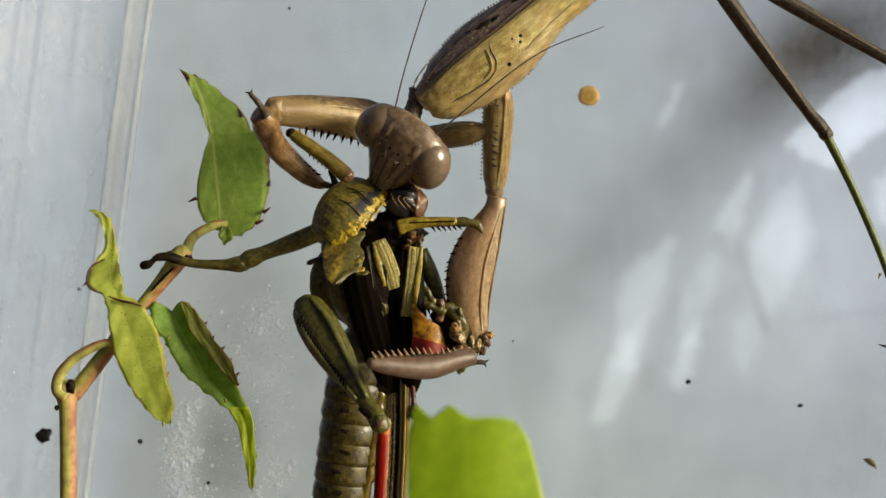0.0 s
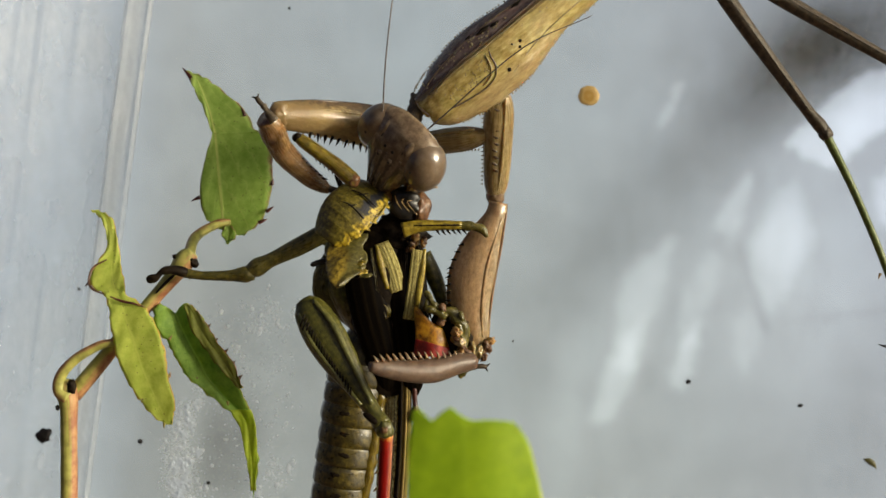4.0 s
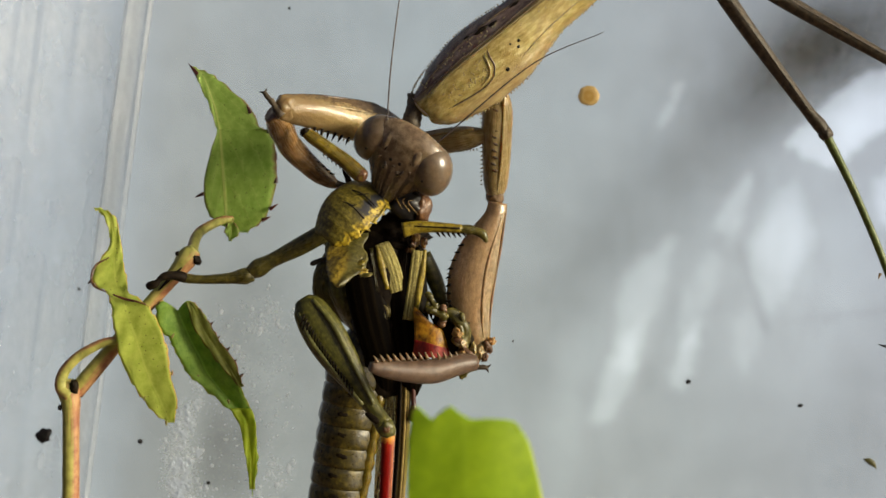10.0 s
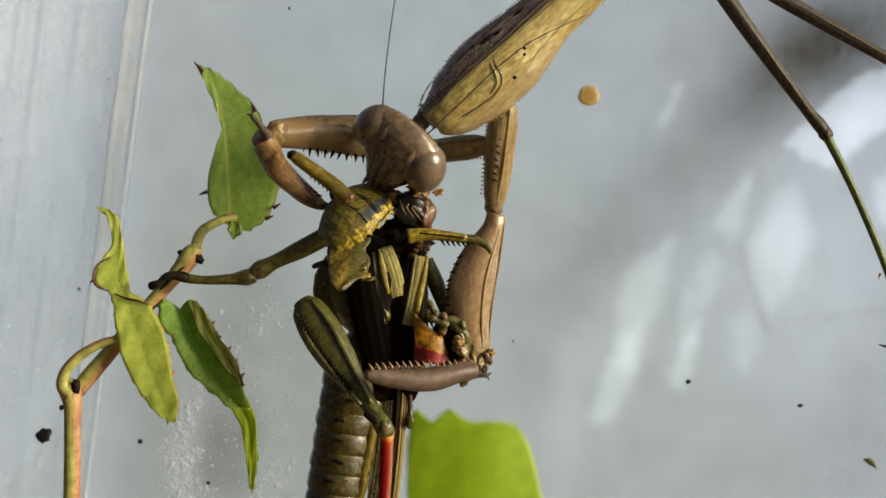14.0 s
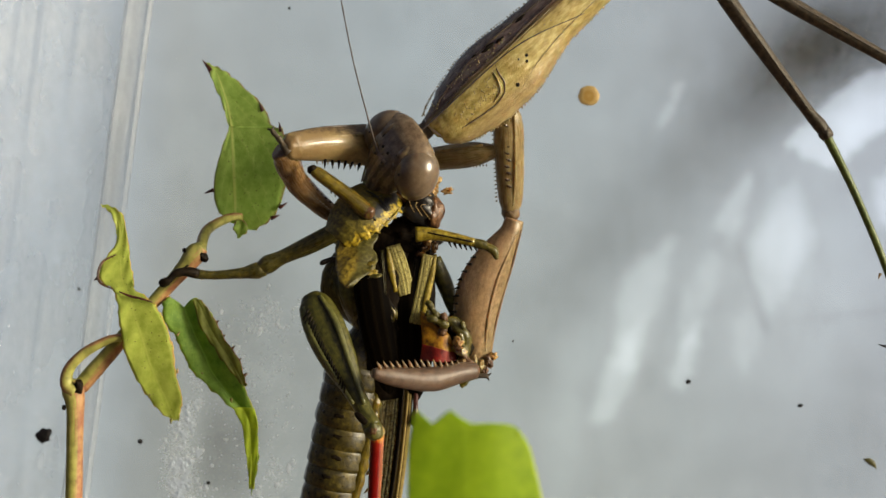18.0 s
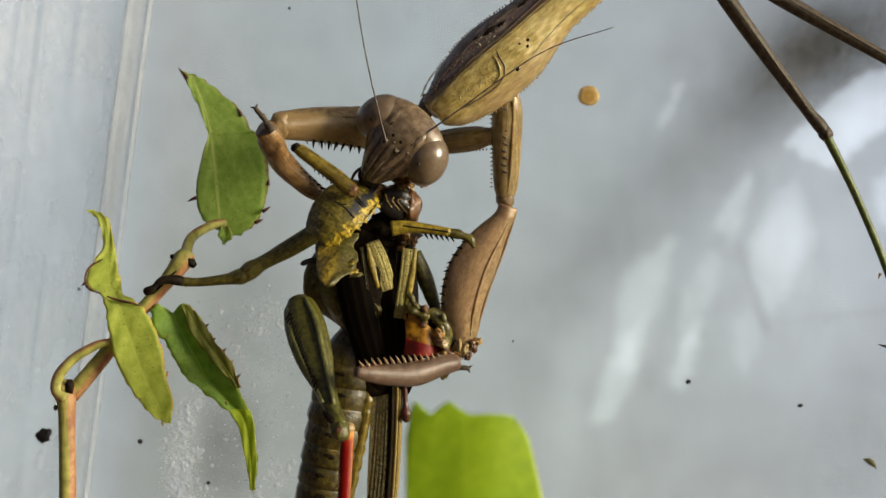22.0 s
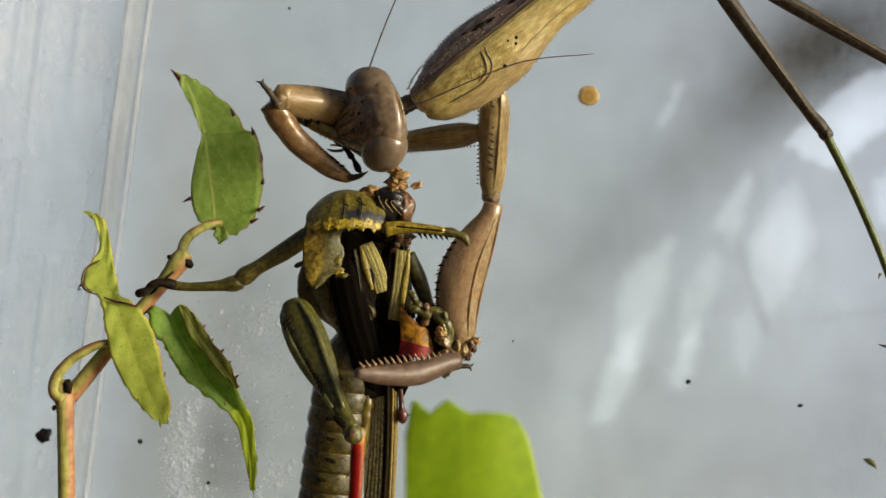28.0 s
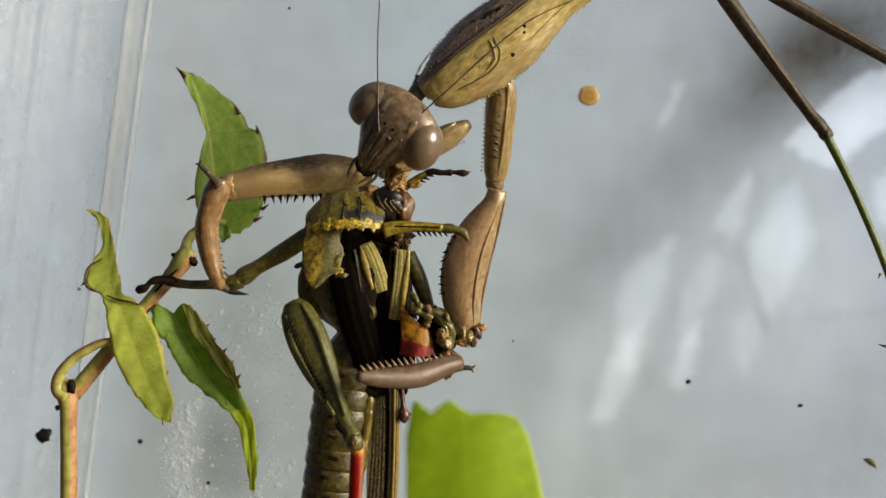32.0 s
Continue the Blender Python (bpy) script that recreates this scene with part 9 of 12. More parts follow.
    walk(side_lobe, [
        (0, h @ turned(610, 418, -26, -38, 0, 4.6)),
        (0.5, h @ turned(619, 418, -26, -38, 0, 4.5)),
        (1, h @ turned(621, 418, -26, -38, 0, 4.5)),
        (1.5, h @ turned(609, 419, -26, -38, 0, 4.6)),
        (2, h @ turned(613, 421, -26, -38, 0, 4.6)),
        (2.5, h @ turned(612, 421, -26, -38, 0, 4.6)),
        (3, h @ turned(612, 422, -26, -38, 0, 4.6)),
        (3.5, h @ turned(614, 422, -26, -38, 0, 4.5)),
        (5.5, h @ turned(624, 422, -26, -38, 0, 4.4)),
        (6, h @ turned(632, 423, -26, -38, 0, 4.3)),
        (6.5, h @ turned(624, 423, -26, -38, 0, 4.4)),
        (7, h @ turned(619, 420, -26, -38, 0, 4.5)),
        (7.5, h @ turned(624, 420, -26, -38, 0, 4.4)),
        (8, h @ turned(622, 424, -26, -38, 0, 4.4)),
        (8.5, h @ turned(619, 422, -26, -38, 0, 4.5)),
        (9, h @ turned(614, 422, -26, -38, 0, 4.5)),
        (9.5, h @ turned(612, 423, -26, -38, 0, 4.5)),
        (10, h @ turned(616, 421, -26, -38, 0, 4.5)),
        (10.5, h @ turned(624, 424, -26, -38, 0, 4.3)),
        (11, h @ turned(640, 428, -26, -38, 0, 4.1)),
        (11.5, h @ turned(621, 426, -26, -38, 0, 4.3)),
        (12, h @ turned(607, 426, -26, -38, 0, 4.5)),
        (12.5, h @ turned(621, 425, -26, -38, 0, 4.3)),
        (13, h @ turned(617, 426, -26, -38, 0, 4.3)),
        (13.5, h @ turned(617, 426, -26, -38, 0, 4.4)),
        (14, h @ turned(620, 428, -26, -38, 0, 4.3)),
        (14.5, h @ turned(605, 430, -26, -38, 0, 4.4)),
        (16.5, h @ turned(605, 421, -26, -38, 0, 4.3)),
        (17, h @ turned(617, 419, -26, -38, 0, 4.1)),
        (17.5, h @ turned(619, 420, -26, -38, 0, 4.1)),
        (18, h @ turned(633, 422, -26, -38, 0, 4.0)),
        (18.5, h @ turned(613, 412, -26, -38, 0, 4.0)),
        (19, h @ turned(607, 406, -26, -37, 0, 3.8)),
        (19.5, h @ turned(612, 403, -26, -37, 0, 3.8)),
        (20, h @ turned(609, 402, -26, -37, 0, 3.8)),
        (20.5, h @ turned(626, 412, -26, -38, 0, 3.9)),
        (21, h @ turned(607, 420, -26, -38, 0, 4.4)),
        (21.5, h @ turned(598, 419, -26, -38, 0, 4.5)),
        (22, h @ turned(599, 421, -26, -38, 0, 4.5)),
        (22.5, h @ turned(583, 417, -26, -38, 0, 4.7)),
        (23, h @ turned(593, 396, -26, 0, 0, 0.1)),
        (23.5, h @ turned(617, 396, -26, 0, 0, -0.2)),
        (24, h @ turned(618, 393, -26, 0, 0, -0.3)),
        (24.5, h @ turned(616, 396, -26, 0, 0, -0.3)),
        (25, h @ turned(605, 397, -26, 0, 0, -0.2)),
        (25.5, h @ turned(595, 397, -26, 0, 0, -0.2)),
        (27.5, h @ turned(578, 400, -26, 0, 0, -0.0)),
        (28, h @ turned(575, 399, -26, 0, 0, 0.0)),
        (28.5, h @ turned(572, 399, -26, 0, 0, 0.1)),
        (29, h @ turned(570, 398, -26, 0, 0, 0.1)),
        (29.5, h @ turned(569, 398, -26, 0, 0, 0.1)),
        (30, h @ turned(567, 401, -26, 0, 0, 0.1)),
        (30.5, h @ turned(561, 400, -26, 0, 0, 0.2)),
        (31, h @ turned(560, 400, -26, 0, 0, 0.2)),
        (31.5, h @ turned(567, 401, -26, 0, 0, 0.1)),
        (32, h @ turned(574, 399, -26, 0, 0, 0.1)),
    ])
    walk(abdomen, [
        (0, h @ limb(638, 630, 613, 814, 70)),
        (0.5, h @ limb(641, 632, 614, 816, 70)),
        (1, h @ limb(641, 632, 614, 816, 70)),
        (1.5, h @ limb(637, 632, 610, 816, 70)),
        (2, h @ limb(638, 633, 611, 817, 70)),
        (2.5, h @ limb(638, 634, 611, 818, 70)),
        (3, h @ limb(638, 635, 611, 819, 70)),
        (3.5, h @ limb(638, 635, 611, 819, 70)),
        (5.5, h @ limb(643, 638, 614, 822, 70)),
        (6, h @ limb(646, 638, 616, 822, 70)),
        (6.5, h @ limb(642, 640, 614, 824, 70)),
        (7, h @ limb(639, 637, 611, 821, 70)),
        (7.5, h @ limb(642, 638, 613, 822, 70)),
        (8, h @ limb(643, 641, 617, 825, 70)),
        (8.5, h @ limb(640, 640, 614, 824, 70)),
        (9, h @ limb(636, 638, 608, 822, 70)),
        (9.5, h @ limb(635, 637, 608, 821, 70)),
        (10, h @ limb(636, 637, 607, 821, 70)),
        (10.5, h @ limb(638, 641, 608, 825, 70)),
        (11, h @ limb(645, 643, 613, 827, 70)),
        (11.5, h @ limb(636, 641, 607, 825, 70)),
        (12, h @ limb(630, 641, 604, 825, 70)),
        (12.5, h @ limb(634, 642, 604, 826, 70)),
        (13, h @ limb(632, 644, 604, 828, 70)),
        (13.5, h @ limb(633, 644, 604, 828, 70)),
        (14, h @ limb(631, 647, 601, 831, 70)),
        (14.5, h @ limb(625, 647, 598, 831, 70)),
        (16.5, h @ limb(622, 641, 590, 825, 70)),
        (17, h @ limb(625, 640, 590, 824, 70)),
        (17.5, h @ limb(627, 641, 591, 825, 70)),
        (18, h @ limb(634, 641, 596, 825, 70)),
        (18.5, h @ limb(626, 638, 590, 822, 70)),
        (19, h @ limb(624, 638, 590, 822, 70)),
        (19.5, h @ limb(625, 638, 589, 822, 70)),
        (20, h @ limb(624, 637, 588, 821, 70)),
        (20.5, h @ limb(629, 638, 591, 822, 70)),
        (21, h @ limb(623, 637, 590, 821, 70)),
        (21.5, h @ limb(617, 637, 585, 821, 70)),
        (22, h @ limb(618, 638, 585, 822, 70)),
        (22.5, h @ limb(611, 637, 582, 821, 70)),
        (23, h @ limb(626, 640, 598, 824, 70)),
        (23.5, h @ limb(639, 640, 607, 824, 70)),
        (24, h @ limb(639, 638, 605, 822, 70)),
        (24.5, h @ limb(636, 639, 603, 823, 70)),
        (25, h @ limb(631, 640, 601, 824, 70)),
        (25.5, h @ limb(626, 641, 598, 825, 70)),
        (27.5, h @ limb(616, 646, 590, 830, 70)),
        (28, h @ limb(615, 644, 588, 828, 70)),
        (28.5, h @ limb(615, 644, 589, 828, 70)),
        (29, h @ limb(615, 643, 590, 827, 70)),
        (29.5, h @ limb(615, 643, 590, 827, 70)),
        (30, h @ limb(614, 643, 590, 827, 70)),
        (30.5, h @ limb(613, 640, 591, 824, 70)),
        (31, h @ limb(612, 641, 590, 825, 70)),
        (31.5, h @ limb(615, 640, 593, 824, 70)),
        (32, h @ limb(618, 640, 593, 824, 70)),
    ])
    walk(hind_femur, [
        (0, h @ limb(538, 537, 680, 734, -30, 264, 1)),
        (0.5, h @ limb(544, 534, 691, 734, -30, 264, 1)),
        (1, h @ limb(544, 534, 689, 737, -30, 264, 1)),
        (1.5, h @ limb(537, 539, 677, 736, -30, 264, 1)),
        (2, h @ limb(540, 539, 684, 742, -30, 264, 1)),
        (2.5, h @ limb(540, 539, 681, 741, -30, 264, 1)),
        (3, h @ limb(540, 539, 684, 744, -30, 264, 1)),
        (3.5, h @ limb(541, 539, 684, 745, -30, 264, 1)),
        (5.5, h @ limb(546, 537, 709, 753, -30, 264, 1)),
        (6, h @ limb(550, 536, 720, 754, -30, 264, 1)),
        (6.5, h @ limb(544, 539, 714, 756, -30, 264, 1)),
        (7, h @ limb(541, 537, 701, 744, -30, 264, 1)),
        (7.5, h @ limb(544, 536, 712, 745, -30, 264, 1)),
        (8, h @ limb(541, 540, 729, 759, -30, 264, 1)),
        (8.5, h @ limb(540, 539, 717, 756, -30, 264, 1)),
        (9, h @ limb(538, 539, 692, 750, -30, 264, 1)),
        (9.5, h @ limb(538, 540, 691, 759, -30, 264, 1)),
        (10, h @ limb(540, 537, 688, 751, -30, 264, 1)),
        (10.5, h @ limb(543, 537, 688, 746, -30, 264, 1)),
        (11, h @ limb(552, 537, 706, 755, -30, 264, 1)),
        (11.5, h @ limb(540, 539, 690, 752, -30, 264, 1)),
        (12, h @ limb(532, 542, 683, 755, -30, 264, 1)),
        (12.5, h @ limb(541, 536, 686, 749, -30, 264, 1)),
        (13, h @ limb(535, 540, 688, 750, -30, 264, 1)),
        (13.5, h @ limb(537, 540, 685, 751, -30, 264, 1)),
        (14, h @ limb(538, 539, 686, 748, -30, 264, 1)),
        (14.5, h @ limb(527, 545, 672, 750, -30, 264, 1)),
        (16.5, h @ limb(532, 536, 639, 739, -30, 264, 1)),
        (17, h @ limb(540, 530, 640, 729, -30, 264, 1)),
        (17.5, h @ limb(541, 531, 649, 739, -30, 264, 1)),
        (18, h @ limb(552, 530, 669, 749, -30, 264, 1)),
        (18.5, h @ limb(540, 531, 642, 735, -30, 264, 1)),
        (19, h @ limb(535, 533, 634, 735, -30, 264, 1)),
        (19.5, h @ limb(538, 530, 631, 731, -30, 264, 1)),
        (20, h @ limb(537, 530, 626, 729, -30, 264, 1)),
        (20.5, h @ limb(547, 528, 640, 742, -30, 264, 1)),
        (21, h @ limb(533, 534, 626, 748, -30, 264, 1)),
        (21.5, h @ limb(527, 534, 609, 740, -30, 264, 1)),
        (22, h @ limb(527, 536, 616, 743, -30, 264, 1)),
        (22.5, h @ limb(517, 537, 600, 742, -30, 264, 1)),
        (23, h @ limb(530, 536, 657, 749, -30, 264, 1)),
        (23.5, h @ limb(547, 533, 701, 758, -30, 264, 1)),
        (24, h @ limb(550, 530, 695, 755, -30, 264, 1)),
        (24.5, h @ limb(546, 534, 694, 763, -30, 264, 1)),
        (25, h @ limb(538, 536, 675, 762, -30, 264, 1)),
        (25.5, h @ limb(530, 537, 660, 760, -30, 264, 1)),
        (27.5, h @ limb(518, 542, 640, 754, -30, 264, 1)),
        (28, h @ limb(517, 542, 635, 752, -30, 264, 1)),
        (28.5, h @ limb(515, 543, 635, 757, -30, 264, 1)),
        (29, h @ limb(514, 543, 635, 757, -30, 264, 1)),
        (29.5, h @ limb(514, 543, 634, 758, -30, 264, 1)),
        (30, h @ limb(512, 546, 634, 766, -30, 264, 1)),
        (30.5, h @ limb(509, 546, 629, 772, -30, 264, 1)),
        (31, h @ limb(509, 546, 628, 775, -30, 264, 1)),
        (31.5, h @ limb(512, 545, 639, 772, -30, 264, 1)),
        (32, h @ limb(520, 543, 634, 772, -30, 264, 1)),
    ])
    walk(hind_tibia, [
        (0, h @ limb(679, 748, 670, 932, -45)),
        (0.5, h @ limb(690, 748, 681, 932, -45)),
        (1, h @ limb(688, 751, 679, 935, -45)),
        (1.5, h @ limb(676, 750, 667, 934, -45)),
        (2, h @ limb(683, 756, 674, 940, -45)),
        (2.5, h @ limb(680, 755, 671, 939, -45)),
        (3, h @ limb(683, 758, 674, 942, -45)),
        (3.5, h @ limb(683, 759, 674, 943, -45)),
        (5.5, h @ limb(708, 767, 699, 951, -45)),
        (6, h @ limb(719, 768, 710, 952, -45)),
        (6.5, h @ limb(713, 770, 704, 954, -45)),
        (7, h @ limb(700, 758, 691, 942, -45)),
        (7.5, h @ limb(711, 759, 702, 943, -45)),
        (8, h @ limb(728, 773, 719, 957, -45)),
        (8.5, h @ limb(716, 770, 707, 954, -45)),
        (9, h @ limb(691, 764, 682, 948, -45)),
        (9.5, h @ limb(690, 773, 681, 957, -45)),
        (10, h @ limb(687, 765, 678, 949, -45)),
        (10.5, h @ limb(687, 760, 678, 944, -45)),
        (11, h @ limb(705, 769, 696, 953, -45)),
        (11.5, h @ limb(689, 766, 680, 950, -45)),
        (12, h @ limb(682, 769, 673, 953, -45)),
        (12.5, h @ limb(685, 763, 676, 947, -45)),
        (13, h @ limb(687, 764, 678, 948, -45)),
        (13.5, h @ limb(684, 765, 675, 949, -45)),
        (14, h @ limb(685, 762, 676, 946, -45)),
        (14.5, h @ limb(671, 764, 662, 948, -45)),
        (16.5, h @ limb(638, 753, 629, 937, -45)),
        (17, h @ limb(639, 743, 630, 927, -45)),
        (17.5, h @ limb(648, 753, 639, 937, -45)),
        (18, h @ limb(668, 763, 659, 947, -45)),
        (18.5, h @ limb(641, 749, 632, 933, -45)),
        (19, h @ limb(633, 749, 624, 933, -45)),
        (19.5, h @ limb(630, 745, 621, 929, -45)),
        (20, h @ limb(625, 743, 616, 927, -45)),
        (20.5, h @ limb(639, 756, 630, 940, -45)),
        (21, h @ limb(625, 762, 616, 946, -45)),
        (21.5, h @ limb(608, 754, 599, 938, -45)),
        (22, h @ limb(615, 757, 606, 941, -45)),
        (22.5, h @ limb(599, 756, 590, 940, -45)),
        (23, h @ limb(656, 763, 647, 947, -45)),
        (23.5, h @ limb(700, 772, 691, 956, -45)),
        (24, h @ limb(694, 769, 685, 953, -45)),
        (24.5, h @ limb(693, 777, 684, 961, -45)),
        (25, h @ limb(674, 776, 665, 960, -45)),
        (25.5, h @ limb(659, 774, 650, 958, -45)),
        (27.5, h @ limb(639, 768, 630, 952, -45)),
        (28, h @ limb(634, 766, 625, 950, -45)),
        (28.5, h @ limb(634, 771, 625, 955, -45)),
        (29, h @ limb(634, 771, 625, 955, -45)),
        (29.5, h @ limb(633, 772, 624, 956, -45)),
        (30, h @ limb(633, 780, 624, 964, -45)),
        (30.5, h @ limb(628, 786, 619, 970, -45)),
        (31, h @ limb(627, 789, 618, 973, -45)),
        (31.5, h @ limb(638, 786, 629, 970, -45)),
        (32, h @ limb(633, 786, 624, 970, -45)),
    ])
    walk(far_knee, [
        (0, h @ limb(727, 644, 734, 734, 40)),
        (0.5, h @ limb(732, 646, 736, 736, 40)),
        (1, h @ limb(733, 647, 737, 737, 40)),
        (1.5, h @ limb(727, 645, 734, 735, 40)),
        (2, h @ limb(729, 647, 735, 737, 40)),
        (2.5, h @ limb(729, 647, 735, 737, 40)),
        (3, h @ limb(728, 649, 734, 739, 40)),
        (3.5, h @ limb(730, 649, 735, 739, 40)),
        (5.5, h @ limb(735, 651, 738, 742, 40)),
        (6, h @ limb(739, 654, 740, 744, 40)),
        (6.5, h @ limb(734, 653, 737, 743, 40)),
        (7, h @ limb(731, 649, 735, 739, 40)),
        (7.5, h @ limb(734, 650, 737, 740, 40)),
        (8, h @ limb(732, 654, 735, 744, 40)),
        (8.5, h @ limb(730, 651, 734, 741, 40)),
        (9, h @ limb(728, 650, 732, 740, 40)),
        (9.5, h @ limb(726, 651, 731, 741, 40)),
        (10, h @ limb(729, 649, 733, 740, 40)),
        (10.5, h @ limb(731, 655, 733, 745, 40)),
        (11, h @ limb(740, 662, 738, 752, 40)),
        (11.5, h @ limb(728, 657, 730, 747, 40)),
        (12, h @ limb(720, 655, 724, 745, 40)),
        (12.5, h @ limb(728, 656, 729, 746, 40)),
        (13, h @ limb(724, 657, 726, 747, 40)),
        (13.5, h @ limb(725, 657, 727, 747, 40)),
        (14, h @ limb(725, 660, 726, 750, 40)),
        (14.5, h @ limb(715, 660, 718, 750, 40)),
        (16.5, h @ limb(719, 650, 722, 740, 40)),
        (17, h @ limb(724, 651, 725, 741, 40)),
        (17.5, h @ limb(726, 652, 727, 742, 40)),
        (18, h @ limb(736, 656, 735, 746, 40)),
        (18.5, h @ limb(725, 649, 728, 739, 40)),
        (19, h @ limb(722, 648, 725, 738, 40)),
        (19.5, h @ limb(724, 648, 726, 738, 40)),
        (20, h @ limb(723, 647, 726, 737, 40)),
        (20.5, h @ limb(731, 652, 731, 742, 40)),
        (21, h @ limb(719, 650, 722, 740, 40)),
        (21.5, h @ limb(714, 645, 719, 735, 40)),
        (22, h @ limb(714, 648, 719, 738, 40)),
        (22.5, h @ limb(705, 641, 713, 731, 40)),
        (23, h @ limb(718, 648, 722, 738, 40)),
        (23.5, h @ limb(733, 652, 735, 743, 40)),
        (24, h @ limb(735, 650, 737, 740, 40)),
        (24.5, h @ limb(733, 654, 734, 744, 40)),
        (25, h @ limb(725, 653, 727, 743, 40)),
        (25.5, h @ limb(718, 652, 721, 742, 40)),
        (27.5, h @ limb(706, 652, 712, 742, 40)),
        (28, h @ limb(706, 650, 712, 740, 40)),
        (28.5, h @ limb(704, 649, 711, 739, 40)),
        (29, h @ limb(704, 648, 711, 737, 40)),
        (29.5, h @ limb(704, 647, 711, 737, 40)),
        (30, h @ limb(702, 650, 710, 740, 40)),
        (30.5, h @ limb(699, 648, 708, 737, 40)),
        (31, h @ limb(699, 647, 707, 737, 40)),
        (31.5, h @ limb(701, 649, 709, 739, 40)),
        (32, h @ limb(708, 649, 715, 739, 40)),
    ])
    walk(inner, [
        (0, h @ limb(743, 538, 741, 618, -6)),
        (0.5, h @ limb(750, 540, 748, 620, -6)),
        (1, h @ limb(751, 541, 749, 621, -6)),
        (1.5, h @ limb(743, 539, 741, 619, -6)),
        (2, h @ limb(745, 541, 743, 621, -6)),
        (2.5, h @ limb(746, 541, 744, 621, -6)),
        (3, h @ limb(745, 543, 743, 623, -6)),
        (3.5, h @ limb(747, 543, 745, 623, -6)),
        (5.5, h @ limb(754, 546, 752, 626, -6)),
        (6, h @ limb(760, 549, 758, 629, -6)),
        (6.5, h @ limb(754, 548, 752, 628, -6)),
        (7, h @ limb(749, 544, 747, 624, -6)),
        (7.5, h @ limb(754, 545, 752, 625, -6)),
        (8, h @ limb(752, 548, 750, 628, -6)),
        (8.5, h @ limb(749, 545, 747, 625, -6)),
        (9, h @ limb(746, 544, 744, 624, -6)),
        (9.5, h @ limb(744, 546, 742, 626, -6)),
        (10, h @ limb(747, 544, 745, 624, -6)),
        (10.5, h @ limb(752, 550, 750, 630, -6)),
        (11, h @ limb(764, 558, 762, 638, -6)),
        (11.5, h @ limb(749, 552, 747, 632, -6)),
        (12, h @ limb(738, 549, 736, 629, -6)),
        (12.5, h @ limb(749, 551, 747, 631, -6)),
        (13, h @ limb(745, 552, 743, 632, -6)),
        (13.5, h @ limb(746, 552, 744, 632, -6)),
        (14, h @ limb(747, 555, 745, 635, -6)),
        (14.5, h @ limb(735, 555, 733, 635, -6)),
        (16.5, h @ limb(737, 545, 735, 625, -6)),
        (17, h @ limb(746, 546, 744, 626, -6)),
        (17.5, h @ limb(748, 547, 746, 627, -6)),
        (18, h @ limb(760, 552, 758, 632, -6)),
        (18.5, h @ limb(745, 544, 743, 624, -6)),
        (19, h @ limb(741, 543, 739, 623, -6)),
        (19.5, h @ limb(744, 542, 742, 622, -6)),
        (20, h @ limb(743, 541, 741, 621, -6)),
        (20.5, h @ limb(754, 547, 752, 627, -6)),
        (21, h @ limb(738, 544, 736, 624, -6)),
        (21.5, h @ limb(731, 540, 729, 620, -6)),
        (22, h @ limb(731, 542, 729, 622, -6)),
        (22.5, h @ limb(719, 535, 717, 615, -6)),
        (23, h @ limb(736, 542, 734, 622, -6)),
        (23.5, h @ limb(755, 547, 753, 627, -6)),
        (24, h @ limb(757, 545, 755, 625, -6)),
        (24.5, h @ limb(754, 549, 752, 629, -6)),
        (25, h @ limb(746, 548, 744, 628, -6)),
        (25.5, h @ limb(737, 546, 735, 626, -6)),
        (27.5, h @ limb(723, 546, 721, 626, -6)),
        (28, h @ limb(722, 544, 720, 624, -6)),
        (28.5, h @ limb(719, 543, 717, 623, -6)),
        (29, h @ limb(718, 541, 716, 621, -6)),
        (29.5, h @ limb(718, 541, 716, 621, -6)),
        (30, h @ limb(716, 543, 714, 623, -6)),
        (30.5, h @ limb(712, 541, 710, 621, -6)),
        (31, h @ limb(711, 541, 709, 621, -6)),
        (31.5, h @ limb(715, 543, 713, 623, -6)),
        (32, h @ limb(723, 543, 721, 623, -6)),
    ])
